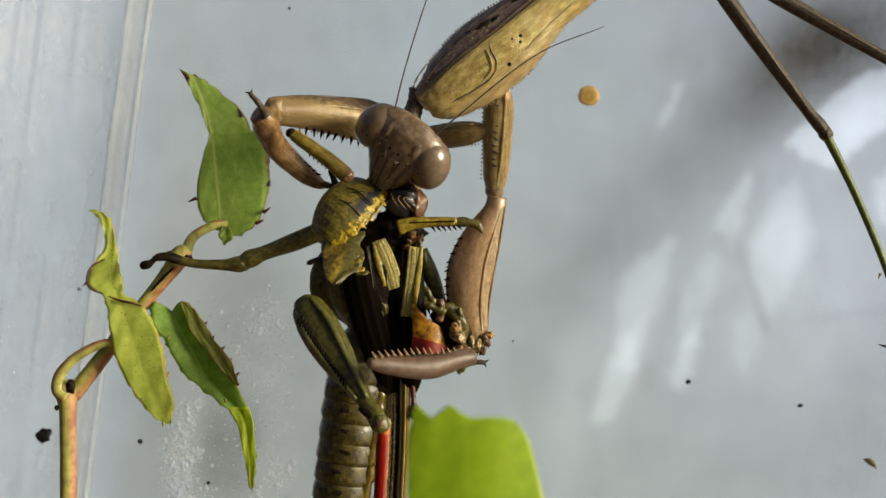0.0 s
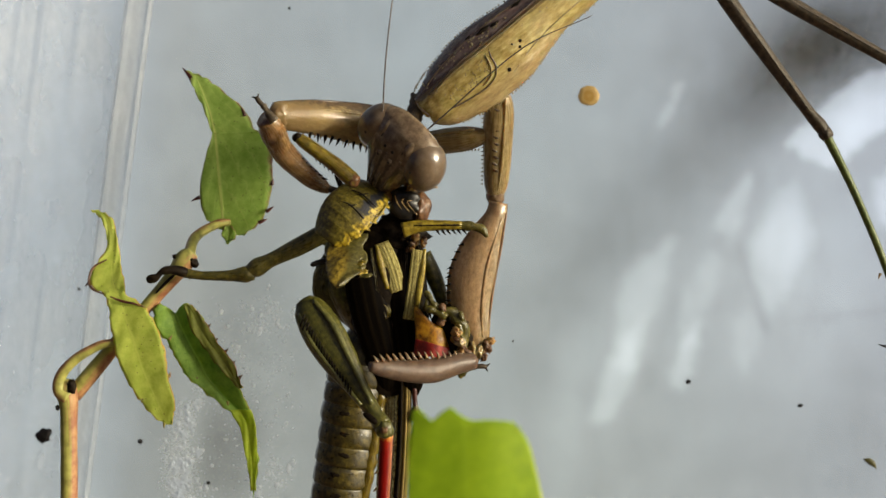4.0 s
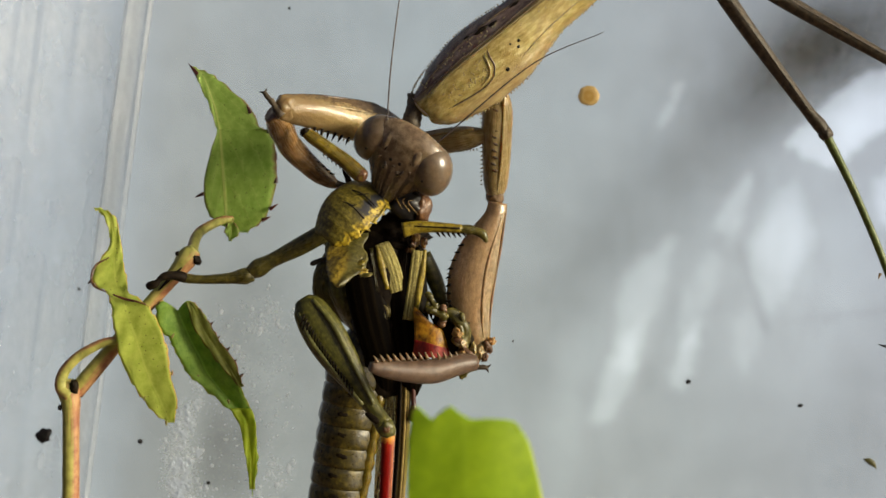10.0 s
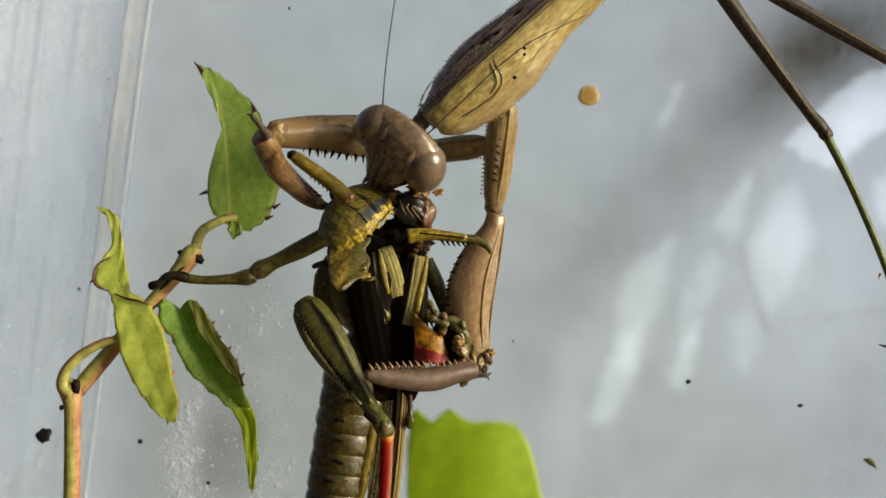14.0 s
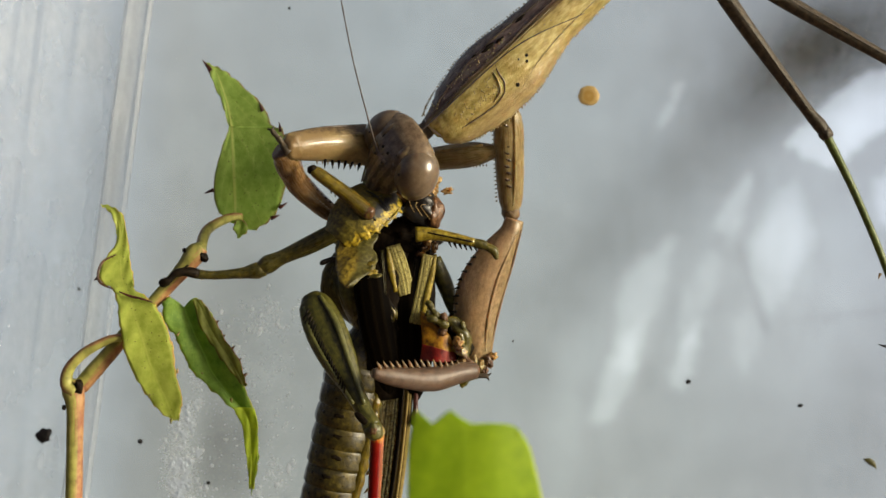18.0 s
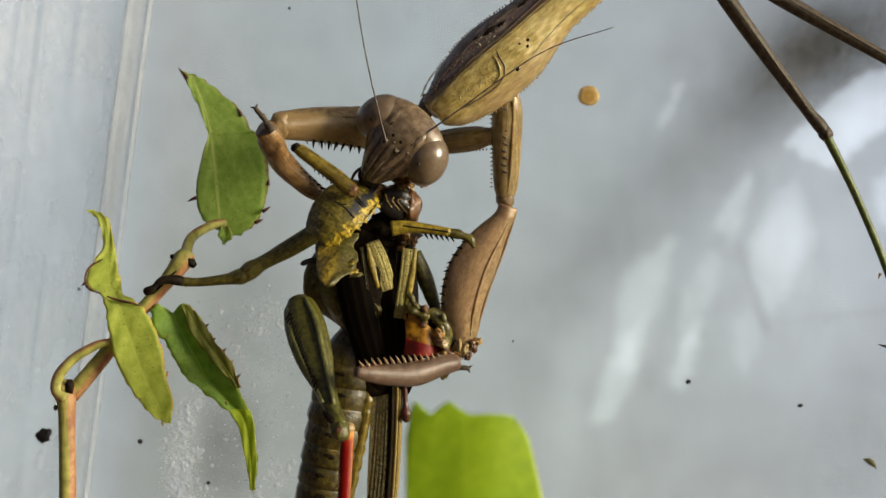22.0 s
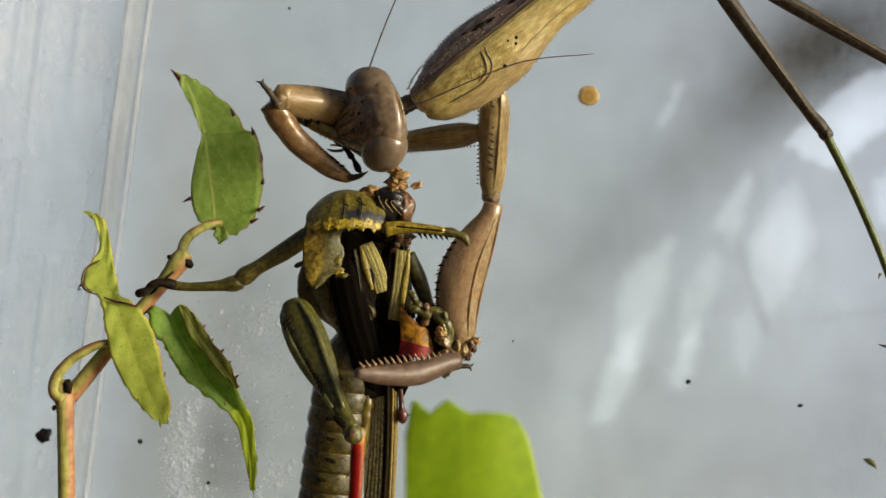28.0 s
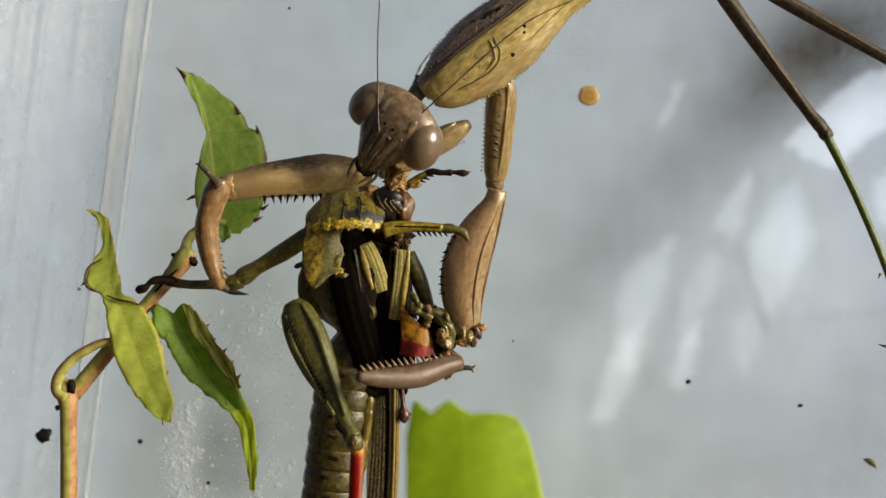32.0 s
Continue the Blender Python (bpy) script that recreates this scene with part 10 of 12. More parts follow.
    walk(arm_upper, [
        (0, h @ limb(577, 403, 429, 464, 20, 0)),
        (0.5, h @ limb(587, 401, 436, 461, 20, 0)),
        (1, h @ limb(588, 401, 441, 472, 20, 0)),
        (1.5, h @ limb(576, 404, 432, 479, 20, 0)),
        (2, h @ limb(580, 405, 433, 481, 20, 0)),
        (2.5, h @ limb(580, 405, 436, 479, 20, 0)),
        (3, h @ limb(580, 406, 435, 482, 20, 0)),
        (3.5, h @ limb(582, 405, 438, 482, 20, 0)),
        (5.5, h @ limb(593, 405, 444, 481, 20, 0)),
        (6, h @ limb(601, 405, 450, 478, 20, 0)),
        (6.5, h @ limb(592, 406, 443, 482, 20, 0)),
        (7, h @ limb(587, 404, 439, 484, 20, 0)),
        (7.5, h @ limb(592, 403, 446, 481, 20, 0)),
        (8, h @ limb(591, 406, 439, 487, 20, 0)),
        (8.5, h @ limb(586, 405, 436, 488, 20, 0)),
        (9, h @ limb(582, 405, 436, 487, 20, 0)),
        (9.5, h @ limb(580, 407, 435, 490, 20, 0)),
        (10, h @ limb(584, 404, 439, 485, 20, 0)),
        (10.5, h @ limb(593, 406, 444, 484, 20, 0)),
        (11, h @ limb(610, 408, 456, 478, 20, 0)),
        (11.5, h @ limb(590, 408, 441, 485, 20, 0)),
        (12, h @ limb(575, 410, 430, 492, 20, 0)),
        (12.5, h @ limb(591, 406, 446, 482, 20, 0)),
        (13, h @ limb(585, 408, 438, 488, 20, 0)),
        (13.5, h @ limb(586, 409, 439, 488, 20, 0)),
        (14, h @ limb(589, 409, 443, 487, 20, 0)),
        (14.5, h @ limb(574, 413, 429, 495, 20, 0)),
        (16.5, h @ limb(574, 405, 435, 485, 20, 0)),
        (17, h @ limb(587, 402, 446, 478, 20, 0)),
        (17.5, h @ limb(589, 402, 449, 479, 20, 0)),
        (18, h @ limb(604, 403, 461, 475, 20, 0)),
        (18.5, h @ limb(585, 401, 446, 479, 20, 0)),
        (19, h @ limb(579, 402, 441, 481, 20, 0)),
        (19.5, h @ limb(584, 400, 446, 478, 20, 0)),
        (20, h @ limb(581, 400, 443, 478, 20, 0)),
        (20.5, h @ limb(597, 400, 458, 473, 20, 0)),
        (21, h @ limb(576, 403, 441, 482, 20, 0)),
        (21.5, h @ limb(566, 402, 433, 484, 20, 0)),
        (22, h @ limb(567, 404, 433, 485, 20, 0)),
        (22.5, h @ limb(550, 403, 420, 490, 20, 0)),
        (23, h @ limb(573, 403, 433, 490, 20, 0)),
        (23.5, h @ limb(596, 403, 453, 484, 20, 0)),
        (24, h @ limb(598, 401, 456, 481, 20, 0)),
        (24.5, h @ limb(596, 404, 452, 485, 20, 0)),
        (25, h @ limb(585, 405, 443, 488, 20, 0)),
        (25.5, h @ limb(575, 405, 435, 492, 20, 0)),
        (27.5, h @ limb(558, 409, 421, 498, 20, 0)),
        (28, h @ limb(555, 408, 420, 498, 20, 0)),
        (28.5, h @ limb(552, 409, 417, 501, 20, 0)),
        (29, h @ limb(550, 408, 415, 501, 20, 0)),
        (29.5, h @ limb(550, 408, 415, 501, 20, 0)),
        (30, h @ limb(547, 411, 413, 504, 20, 0)),
        (30.5, h @ limb(542, 410, 410, 505, 20, 0)),
        (31, h @ limb(541, 410, 407, 507, 20, 0)),
        (31.5, h @ limb(547, 410, 412, 505, 20, 0)),
        (32, h @ limb(555, 409, 421, 496, 20, 0)),
    ])
    walk(arm_lower, [
        (0, h @ limb(425, 468, 287, 459, 20, 0)),
        (0.5, h @ limb(432, 465, 290, 459, 20, 0)),
        (1, h @ limb(437, 476, 293, 480, 20, 0)),
        (1.5, h @ limb(428, 483, 287, 483, 20, 0)),
        (2, h @ limb(429, 485, 289, 483, 20, 0)),
        (2.5, h @ limb(432, 483, 290, 483, 20, 0)),
        (3, h @ limb(431, 486, 290, 483, 20, 0)),
        (3.5, h @ limb(434, 486, 292, 482, 20, 0)),
        (5.5, h @ limb(440, 485, 292, 485, 20, 0)),
        (6, h @ limb(446, 482, 296, 483, 20, 0)),
        (6.5, h @ limb(439, 486, 292, 486, 20, 0)),
        (7, h @ limb(435, 488, 287, 490, 20, 0)),
        (7.5, h @ limb(442, 485, 290, 490, 20, 0)),
        (8, h @ limb(435, 491, 290, 491, 20, 0)),
        (8.5, h @ limb(432, 492, 286, 494, 20, 0)),
        (9, h @ limb(432, 491, 283, 496, 20, 0)),
        (9.5, h @ limb(431, 494, 283, 494, 20, 0)),
        (10, h @ limb(435, 489, 284, 493, 20, 0)),
        (10.5, h @ limb(440, 488, 290, 490, 20, 0)),
        (11, h @ limb(452, 482, 301, 485, 20, 0)),
        (11.5, h @ limb(437, 489, 289, 490, 20, 0)),
        (12, h @ limb(426, 496, 281, 494, 20, 0)),
        (12.5, h @ limb(442, 486, 289, 490, 20, 0)),
        (13, h @ limb(434, 492, 284, 493, 20, 0)),
        (13.5, h @ limb(435, 492, 284, 494, 20, 0)),
        (14, h @ limb(439, 491, 286, 493, 20, 0)),
        (14.5, h @ limb(425, 499, 278, 497, 20, 0)),
        (16.5, h @ limb(431, 489, 275, 500, 20, 0)),
        (17, h @ limb(442, 482, 281, 496, 20, 0)),
        (17.5, h @ limb(445, 483, 286, 494, 20, 0)),
        (18, h @ limb(457, 479, 295, 488, 20, 0)),
        (18.5, h @ limb(442, 483, 283, 496, 20, 0)),
        (19, h @ limb(437, 485, 278, 497, 20, 0)),
        (19.5, h @ limb(442, 482, 280, 497, 20, 0)),
        (20, h @ limb(439, 482, 280, 497, 20, 0)),
        (20.5, h @ limb(454, 477, 290, 491, 20, 0)),
        (21, h @ limb(437, 486, 280, 497, 20, 0)),
        (21.5, h @ limb(429, 488, 273, 502, 20, 0)),
        (22, h @ limb(429, 489, 275, 502, 20, 0)),
        (22.5, h @ limb(416, 494, 264, 509, 20, 0)),
        (23, h @ limb(429, 494, 280, 497, 20, 0)),
        (23.5, h @ limb(449, 488, 292, 490, 20, 0)),
        (24, h @ limb(452, 485, 295, 488, 20, 0)),
        (24.5, h @ limb(448, 489, 293, 490, 20, 0)),
        (25, h @ limb(439, 492, 287, 493, 20, 0)),
        (25.5, h @ limb(431, 496, 280, 497, 20, 0)),
        (27.5, h @ limb(417, 502, 269, 505, 20, 0)),
        (28, h @ limb(416, 502, 267, 506, 20, 0)),
        (28.5, h @ limb(413, 505, 267, 506, 20, 0)),
        (29, h @ limb(411, 505, 266, 508, 20, 0)),
        (29.5, h @ limb(411, 505, 266, 508, 20, 0)),
        (30, h @ limb(409, 508, 267, 508, 20, 0)),
        (30.5, h @ limb(406, 509, 266, 508, 20, 0)),
        (31, h @ limb(403, 511, 266, 508, 20, 0)),
        (31.5, h @ limb(408, 509, 269, 505, 20, 0)),
        (32, h @ limb(417, 500, 273, 500, 20, 0)),
    ])
    walk(arm_yellow, [
        (0, h @ limb(724, 398, 823, 392, -20)),
        (0.5, h @ limb(735, 401, 829, 397, -20)),
        (1, h @ limb(738, 401, 832, 398, -20)),
        (1.5, h @ limb(724, 398, 823, 394, -20)),
        (2, h @ limb(727, 401, 826, 397, -20)),
        (2.5, h @ limb(728, 401, 826, 397, -20)),
        (3, h @ limb(727, 403, 824, 397, -20)),
        (3.5, h @ limb(730, 403, 826, 398, -20)),
        (5.5, h @ limb(744, 406, 830, 404, -20)),
        (6, h @ limb(755, 409, 832, 406, -20)),
        (6.5, h @ limb(745, 407, 830, 403, -20)),
        (7, h @ limb(738, 403, 829, 400, -20)),
        (7.5, h @ limb(745, 404, 832, 403, -20)),
        (8, h @ limb(745, 407, 814, 397, -20)),
        (8.5, h @ limb(738, 404, 823, 398, -20)),
        (9, h @ limb(732, 404, 827, 403, -20)),
        (9.5, h @ limb(728, 406, 823, 406, -20)),
        (10, h @ limb(733, 404, 827, 406, -20)),
        (10.5, h @ limb(745, 410, 823, 415, -20)),
        (11, h @ limb(767, 419, 827, 417, -20)),
        (11.5, h @ limb(742, 412, 821, 415, -20)),
        (12, h @ limb(724, 410, 818, 411, -20)),
        (12.5, h @ limb(742, 412, 833, 420, -20)),
        (13, h @ limb(738, 412, 821, 415, -20)),
        (13.5, h @ limb(738, 412, 824, 417, -20)),
        (14, h @ limb(742, 416, 827, 423, -20)),
        (14.5, h @ limb(725, 415, 820, 418, -20)),
        (16.5, h @ limb(722, 406, 827, 419, -20)),
        (17, h @ limb(736, 409, 840, 427, -20)),
        (17.5, h @ limb(739, 409, 840, 427, -20)),
        (18, h @ limb(756, 415, 851, 432, -20)),
        (18.5, h @ limb(733, 406, 837, 422, -20)),
        (19, h @ limb(728, 404, 833, 421, -20)),
        (19.5, h @ limb(733, 404, 834, 421, -20)),
        (20, h @ limb(730, 403, 831, 418, -20)),
        (20.5, h @ limb(747, 410, 846, 429, -20)),
        (21, h @ limb(724, 406, 830, 418, -20)),
        (21.5, h @ limb(712, 401, 823, 415, -20)),
        (22, h @ limb(713, 403, 822, 415, -20)),
        (22.5, h @ limb(693, 396, 808, 404, -20)),
        (23, h @ limb(721, 403, 820, 412, -20)),
        (23.5, h @ limb(747, 409, 833, 416, -20)),
        (24, h @ limb(748, 407, 839, 418, -20)),
        (24.5, h @ limb(747, 410, 834, 416, -20)),
        (25, h @ limb(736, 409, 831, 415, -20)),
        (25.5, h @ limb(724, 407, 825, 413, -20)),
        (27.5, h @ limb(705, 406, 811, 413, -20)),
        (28, h @ limb(702, 404, 810, 412, -20)),
        (28.5, h @ limb(698, 403, 807, 409, -20)),
        (29, h @ limb(696, 401, 805, 406, -20)),
        (29.5, h @ limb(695, 401, 805, 404, -20)),
        (30, h @ limb(693, 403, 804, 404, -20)),
        (30.5, h @ limb(686, 401, 797, 396, -20)),
        (31, h @ limb(684, 401, 797, 396, -20)),
        (31.5, h @ limb(692, 403, 804, 399, -20)),
        (32, h @ limb(699, 404, 814, 404, -20)),
    ])
    walk(scrap_leg, [
        (0, h @ limb(517, 237, 615, 313, -48)),
        (0.5, h @ limb(522, 248, 620, 324, -48)),
        (1, h @ limb(520, 253, 618, 329, -48)),
        (1.5, h @ limb(511, 254, 609, 330, -48)),
        (2, h @ limb(523, 247, 621, 323, -48)),
        (2.5, h @ limb(520, 251, 618, 327, -48)),
        (3, h @ limb(525, 248, 623, 324, -48)),
        (3.5, h @ limb(529, 244, 627, 320, -48)),
        (5.5, h @ limb(525, 262, 623, 338, -48)),
        (6, h @ limb(526, 268, 624, 344, -48)),
        (6.5, h @ limb(522, 262, 620, 338, -48)),
        (7, h @ limb(519, 259, 617, 335, -48)),
        (7.5, h @ limb(516, 267, 614, 343, -48)),
        (8, h @ limb(511, 263, 609, 339, -48)),
        (8.5, h @ limb(516, 259, 614, 335, -48)),
        (9, h @ limb(525, 254, 623, 330, -48)),
        (9.5, h @ limb(535, 233, 633, 309, -48)),
        (10, h @ limb(542, 236, 640, 312, -48)),
        (10.5, h @ limb(549, 244, 647, 320, -48)),
        (11, h @ limb(561, 253, 659, 329, -48)),
        (11.5, h @ limb(546, 244, 644, 320, -48)),
        (12, h @ limb(529, 247, 627, 323, -48)),
        (12.5, h @ limb(535, 267, 633, 343, -48)),
        (13, h @ limb(525, 274, 623, 350, -48)),
        (13.5, h @ limb(529, 265, 627, 341, -48)),
        (14, h @ limb(519, 276, 617, 352, -48)),
        (14.5, h @ limb(519, 260, 617, 336, -48)),
        (16.5, h @ limb(527, 281, 625, 357, -48)),
        (17, h @ limb(538, 299, 636, 375, -48)),
        (17.5, h @ limb(546, 302, 644, 378, -48)),
        (18, h @ limb(555, 302, 653, 378, -48)),
        (18.5, h @ limb(539, 286, 637, 362, -48)),
        (19, h @ limb(535, 280, 633, 356, -48)),
        (19.5, h @ limb(543, 274, 641, 350, -48)),
        (20, h @ limb(542, 279, 640, 355, -48)),
        (20.5, h @ limb(551, 294, 649, 370, -48)),
        (21, h @ limb(534, 274, 632, 350, -48)),
        (21.5, h @ limb(526, 274, 624, 350, -48)),
        (22, h @ limb(526, 263, 624, 339, -48)),
        (22.5, h @ limb(543, 324, 625, 342, -48)),
        (23, h @ limb(543, 286, 641, 362, -48)),
        (23.5, h @ limb(583, 264, 635, 322, -48)),
        (24, h @ limb(573, 259, 645, 327, -48)),
        (24.5, h @ limb(573, 259, 645, 327, -48)),
        (25, h @ limb(583, 244, 645, 312, -48)),
        (25.5, h @ limb(573, 239, 635, 302, -48)),
        (27.5, h @ limb(545, 226, 645, 268, 10)),
        (28, h @ limb(548, 218, 648, 268, 10)),
        (28.5, h @ limb(590, 270, 560, 330, -95)),
        (29, h @ limb(604, 265, 572, 345, -95)),
        (29.5, h @ limb(600, 276, 480, 276, -95)),
        (30, h @ limb(606, 248, 560, 350, -95)),
        (30.5, h @ limb(588, 250, 612, 340, -95)),
        (31, h @ limb(580, 255, 590, 345, -95)),
        (31.5, h @ limb(630, 260, 626, 350, -95)),
        (32, h @ limb(690, 262, 690, 330, 60)),
    ])
    walk(scrap_shin, [
        (0, h @ limb(517, 237, 615, 313, 24)),
        (0.5, h @ limb(522, 248, 620, 324, 24)),
        (1, h @ limb(520, 253, 618, 329, 24)),
        (1.5, h @ limb(511, 254, 609, 330, 24)),
        (2, h @ limb(523, 247, 621, 323, 24)),
        (2.5, h @ limb(520, 251, 618, 327, 24)),
        (3, h @ limb(525, 248, 623, 324, 24)),
        (3.5, h @ limb(529, 244, 627, 320, 24)),
        (5.5, h @ limb(525, 262, 623, 338, 24)),
        (6, h @ limb(526, 268, 624, 344, 24)),
        (6.5, h @ limb(522, 262, 620, 338, 24)),
        (7, h @ limb(519, 259, 617, 335, 24)),
        (7.5, h @ limb(516, 267, 614, 343, 24)),
        (8, h @ limb(511, 263, 609, 339, 24)),
        (8.5, h @ limb(516, 259, 614, 335, 24)),
        (9, h @ limb(525, 254, 623, 330, 24)),
        (9.5, h @ limb(535, 233, 633, 309, 24)),
        (10, h @ limb(542, 236, 640, 312, 24)),
        (10.5, h @ limb(549, 244, 647, 320, 24)),
        (11, h @ limb(561, 253, 659, 329, 24)),
        (11.5, h @ limb(546, 244, 644, 320, 24)),
        (12, h @ limb(529, 247, 627, 323, 24)),
        (12.5, h @ limb(535, 267, 633, 343, 24)),
        (13, h @ limb(525, 274, 623, 350, 24)),
        (13.5, h @ limb(529, 265, 627, 341, 24)),
        (14, h @ limb(519, 276, 617, 352, 24)),
        (14.5, h @ limb(519, 260, 617, 336, 24)),
        (16.5, h @ limb(527, 281, 625, 357, 24)),
        (17, h @ limb(538, 299, 636, 375, 24)),
        (17.5, h @ limb(546, 302, 644, 378, 24)),
        (18, h @ limb(555, 302, 653, 378, 24)),
        (18.5, h @ limb(539, 286, 637, 362, 24)),
        (19, h @ limb(535, 280, 633, 356, 24)),
        (19.5, h @ limb(543, 274, 641, 350, 24)),
        (20, h @ limb(542, 279, 640, 355, 24)),
        (20.5, h @ limb(551, 294, 649, 370, 24)),
        (21, h @ limb(534, 274, 632, 350, 24)),
        (21.5, h @ limb(526, 274, 624, 350, 24)),
        (22, h @ limb(526, 263, 624, 339, 24)),
        (22.5, h @ limb(543, 324, 625, 342, 24)),
        (23, h @ limb(543, 286, 641, 362, 24)),
        (23.5, h @ limb(583, 264, 635, 322, 24)),
        (24, h @ limb(573, 259, 645, 327, 24)),
        (24.5, h @ limb(573, 259, 645, 327, 24)),
        (25, h @ limb(583, 244, 645, 312, 24)),
        (25.5, h @ limb(573, 239, 635, 302, 24)),
        (27.5, h @ limb(523, 219, 615, 254, 24)),
        (28, h @ limb(528, 209, 625, 254, 24)),
        (28.5, h @ limb(597, 322, 656, 280, -100)),
        (28.8, h @ limb(598, 330, 620, 280, -100)),
        (29, h @ limb(598, 336, 604, 276, -100)),
        (29.25, h @ limb(540, 300, 590, 262, -100)),
        (29.5, h @ limb(495, 272, 586, 269, -100)),
        (29.75, h @ limb(530, 310, 580, 270, -100)),
        (30, h @ limb(560, 355, 588, 285, -100)),
        (30.5, h @ limb(612, 345, 580, 312, -100)),
        (30.75, h @ limb(606, 338, 608, 290, -100)),
        (31, h @ limb(600, 328, 658, 270, -100)),
        (31.5, h @ limb(626, 332, 655, 318, -100)),
        (32, h @ limb(690, 350, 720, 330, 40)),
    ])
    walk(mid_leg, [
        (0, h @ limb(743, 444, 788, 556, 50)),
        (0.5, h @ limb(752, 447, 797, 559, 50)),
        (1, h @ limb(753, 447, 798, 559, 50)),
        (1.5, h @ limb(742, 445, 787, 557, 50)),
        (2, h @ limb(746, 447, 791, 559, 50)),
        (2.5, h @ limb(746, 447, 791, 559, 50)),
        (3, h @ limb(746, 449, 791, 561, 50)),
        (3.5, h @ limb(748, 449, 793, 561, 50)),
        (5.5, h @ limb(757, 452, 802, 564, 50)),
        (6, h @ limb(765, 455, 810, 567, 50)),
        (6.5, h @ limb(757, 454, 802, 566, 50)),
        (7, h @ limb(752, 450, 797, 562, 50)),
        (7.5, h @ limb(757, 451, 802, 563, 50)),
        (8, h @ limb(755, 455, 800, 567, 50)),
        (8.5, h @ limb(751, 451, 796, 563, 50)),
        (9, h @ limb(747, 451, 792, 563, 50)),
        (9.5, h @ limb(745, 452, 790, 564, 50)),
        (10, h @ limb(749, 450, 794, 562, 50)),
        (10.5, h @ limb(757, 456, 802, 568, 50)),
        (11, h @ limb(772, 464, 817, 576, 50)),
        (11.5, h @ limb(754, 458, 799, 570, 50)),
        (12, h @ limb(740, 455, 785, 567, 50)),
        (12.5, h @ limb(754, 457, 799, 569, 50)),
        (13, h @ limb(749, 458, 794, 570, 50)),
        (13.5, h @ limb(750, 458, 795, 570, 50)),
        (14, h @ limb(753, 461, 798, 573, 50)),
        (14.5, h @ limb(738, 461, 783, 573, 50)),
        (16.5, h @ limb(739, 451, 784, 563, 50)),
        (17, h @ limb(751, 452, 796, 564, 50)),
        (17.5, h @ limb(753, 453, 798, 565, 50)),
        (18, h @ limb(767, 458, 812, 570, 50)),
        (18.5, h @ limb(749, 450, 794, 562, 50)),
        (19, h @ limb(744, 449, 789, 561, 50)),
        (19.5, h @ limb(748, 448, 793, 560, 50)),
        (20, h @ limb(746, 447, 791, 559, 50)),
        (20.5, h @ limb(760, 453, 805, 565, 50)),
        (21, h @ limb(741, 450, 786, 562, 50)),
        (21.5, h @ limb(732, 446, 777, 558, 50)),
        (22, h @ limb(732, 448, 777, 560, 50)),
        (22.5, h @ limb(717, 441, 762, 553, 50)),
        (23, h @ limb(738, 449, 783, 561, 50)),
        (23.5, h @ limb(760, 454, 805, 566, 50)),
        (24, h @ limb(762, 451, 807, 563, 50)),
        (24.5, h @ limb(759, 455, 804, 567, 50)),
        (25, h @ limb(749, 454, 794, 566, 50)),
        (25.5, h @ limb(739, 452, 784, 564, 50)),
        (27.5, h @ limb(724, 452, 769, 564, 50)),
        (28, h @ limb(721, 450, 766, 562, 50)),
        (28.5, h @ limb(718, 449, 763, 561, 50)),
        (29, h @ limb(717, 447, 762, 559, 50)),
        (29.5, h @ limb(716, 447, 761, 559, 50)),
        (30, h @ limb(714, 449, 759, 561, 50)),
        (30.5, h @ limb(709, 447, 754, 559, 50)),
        (31, h @ limb(708, 447, 753, 559, 50)),
        (31.5, h @ limb(714, 449, 759, 561, 50)),
        (32, h @ limb(721, 449, 766, 561, 50)),
    ])
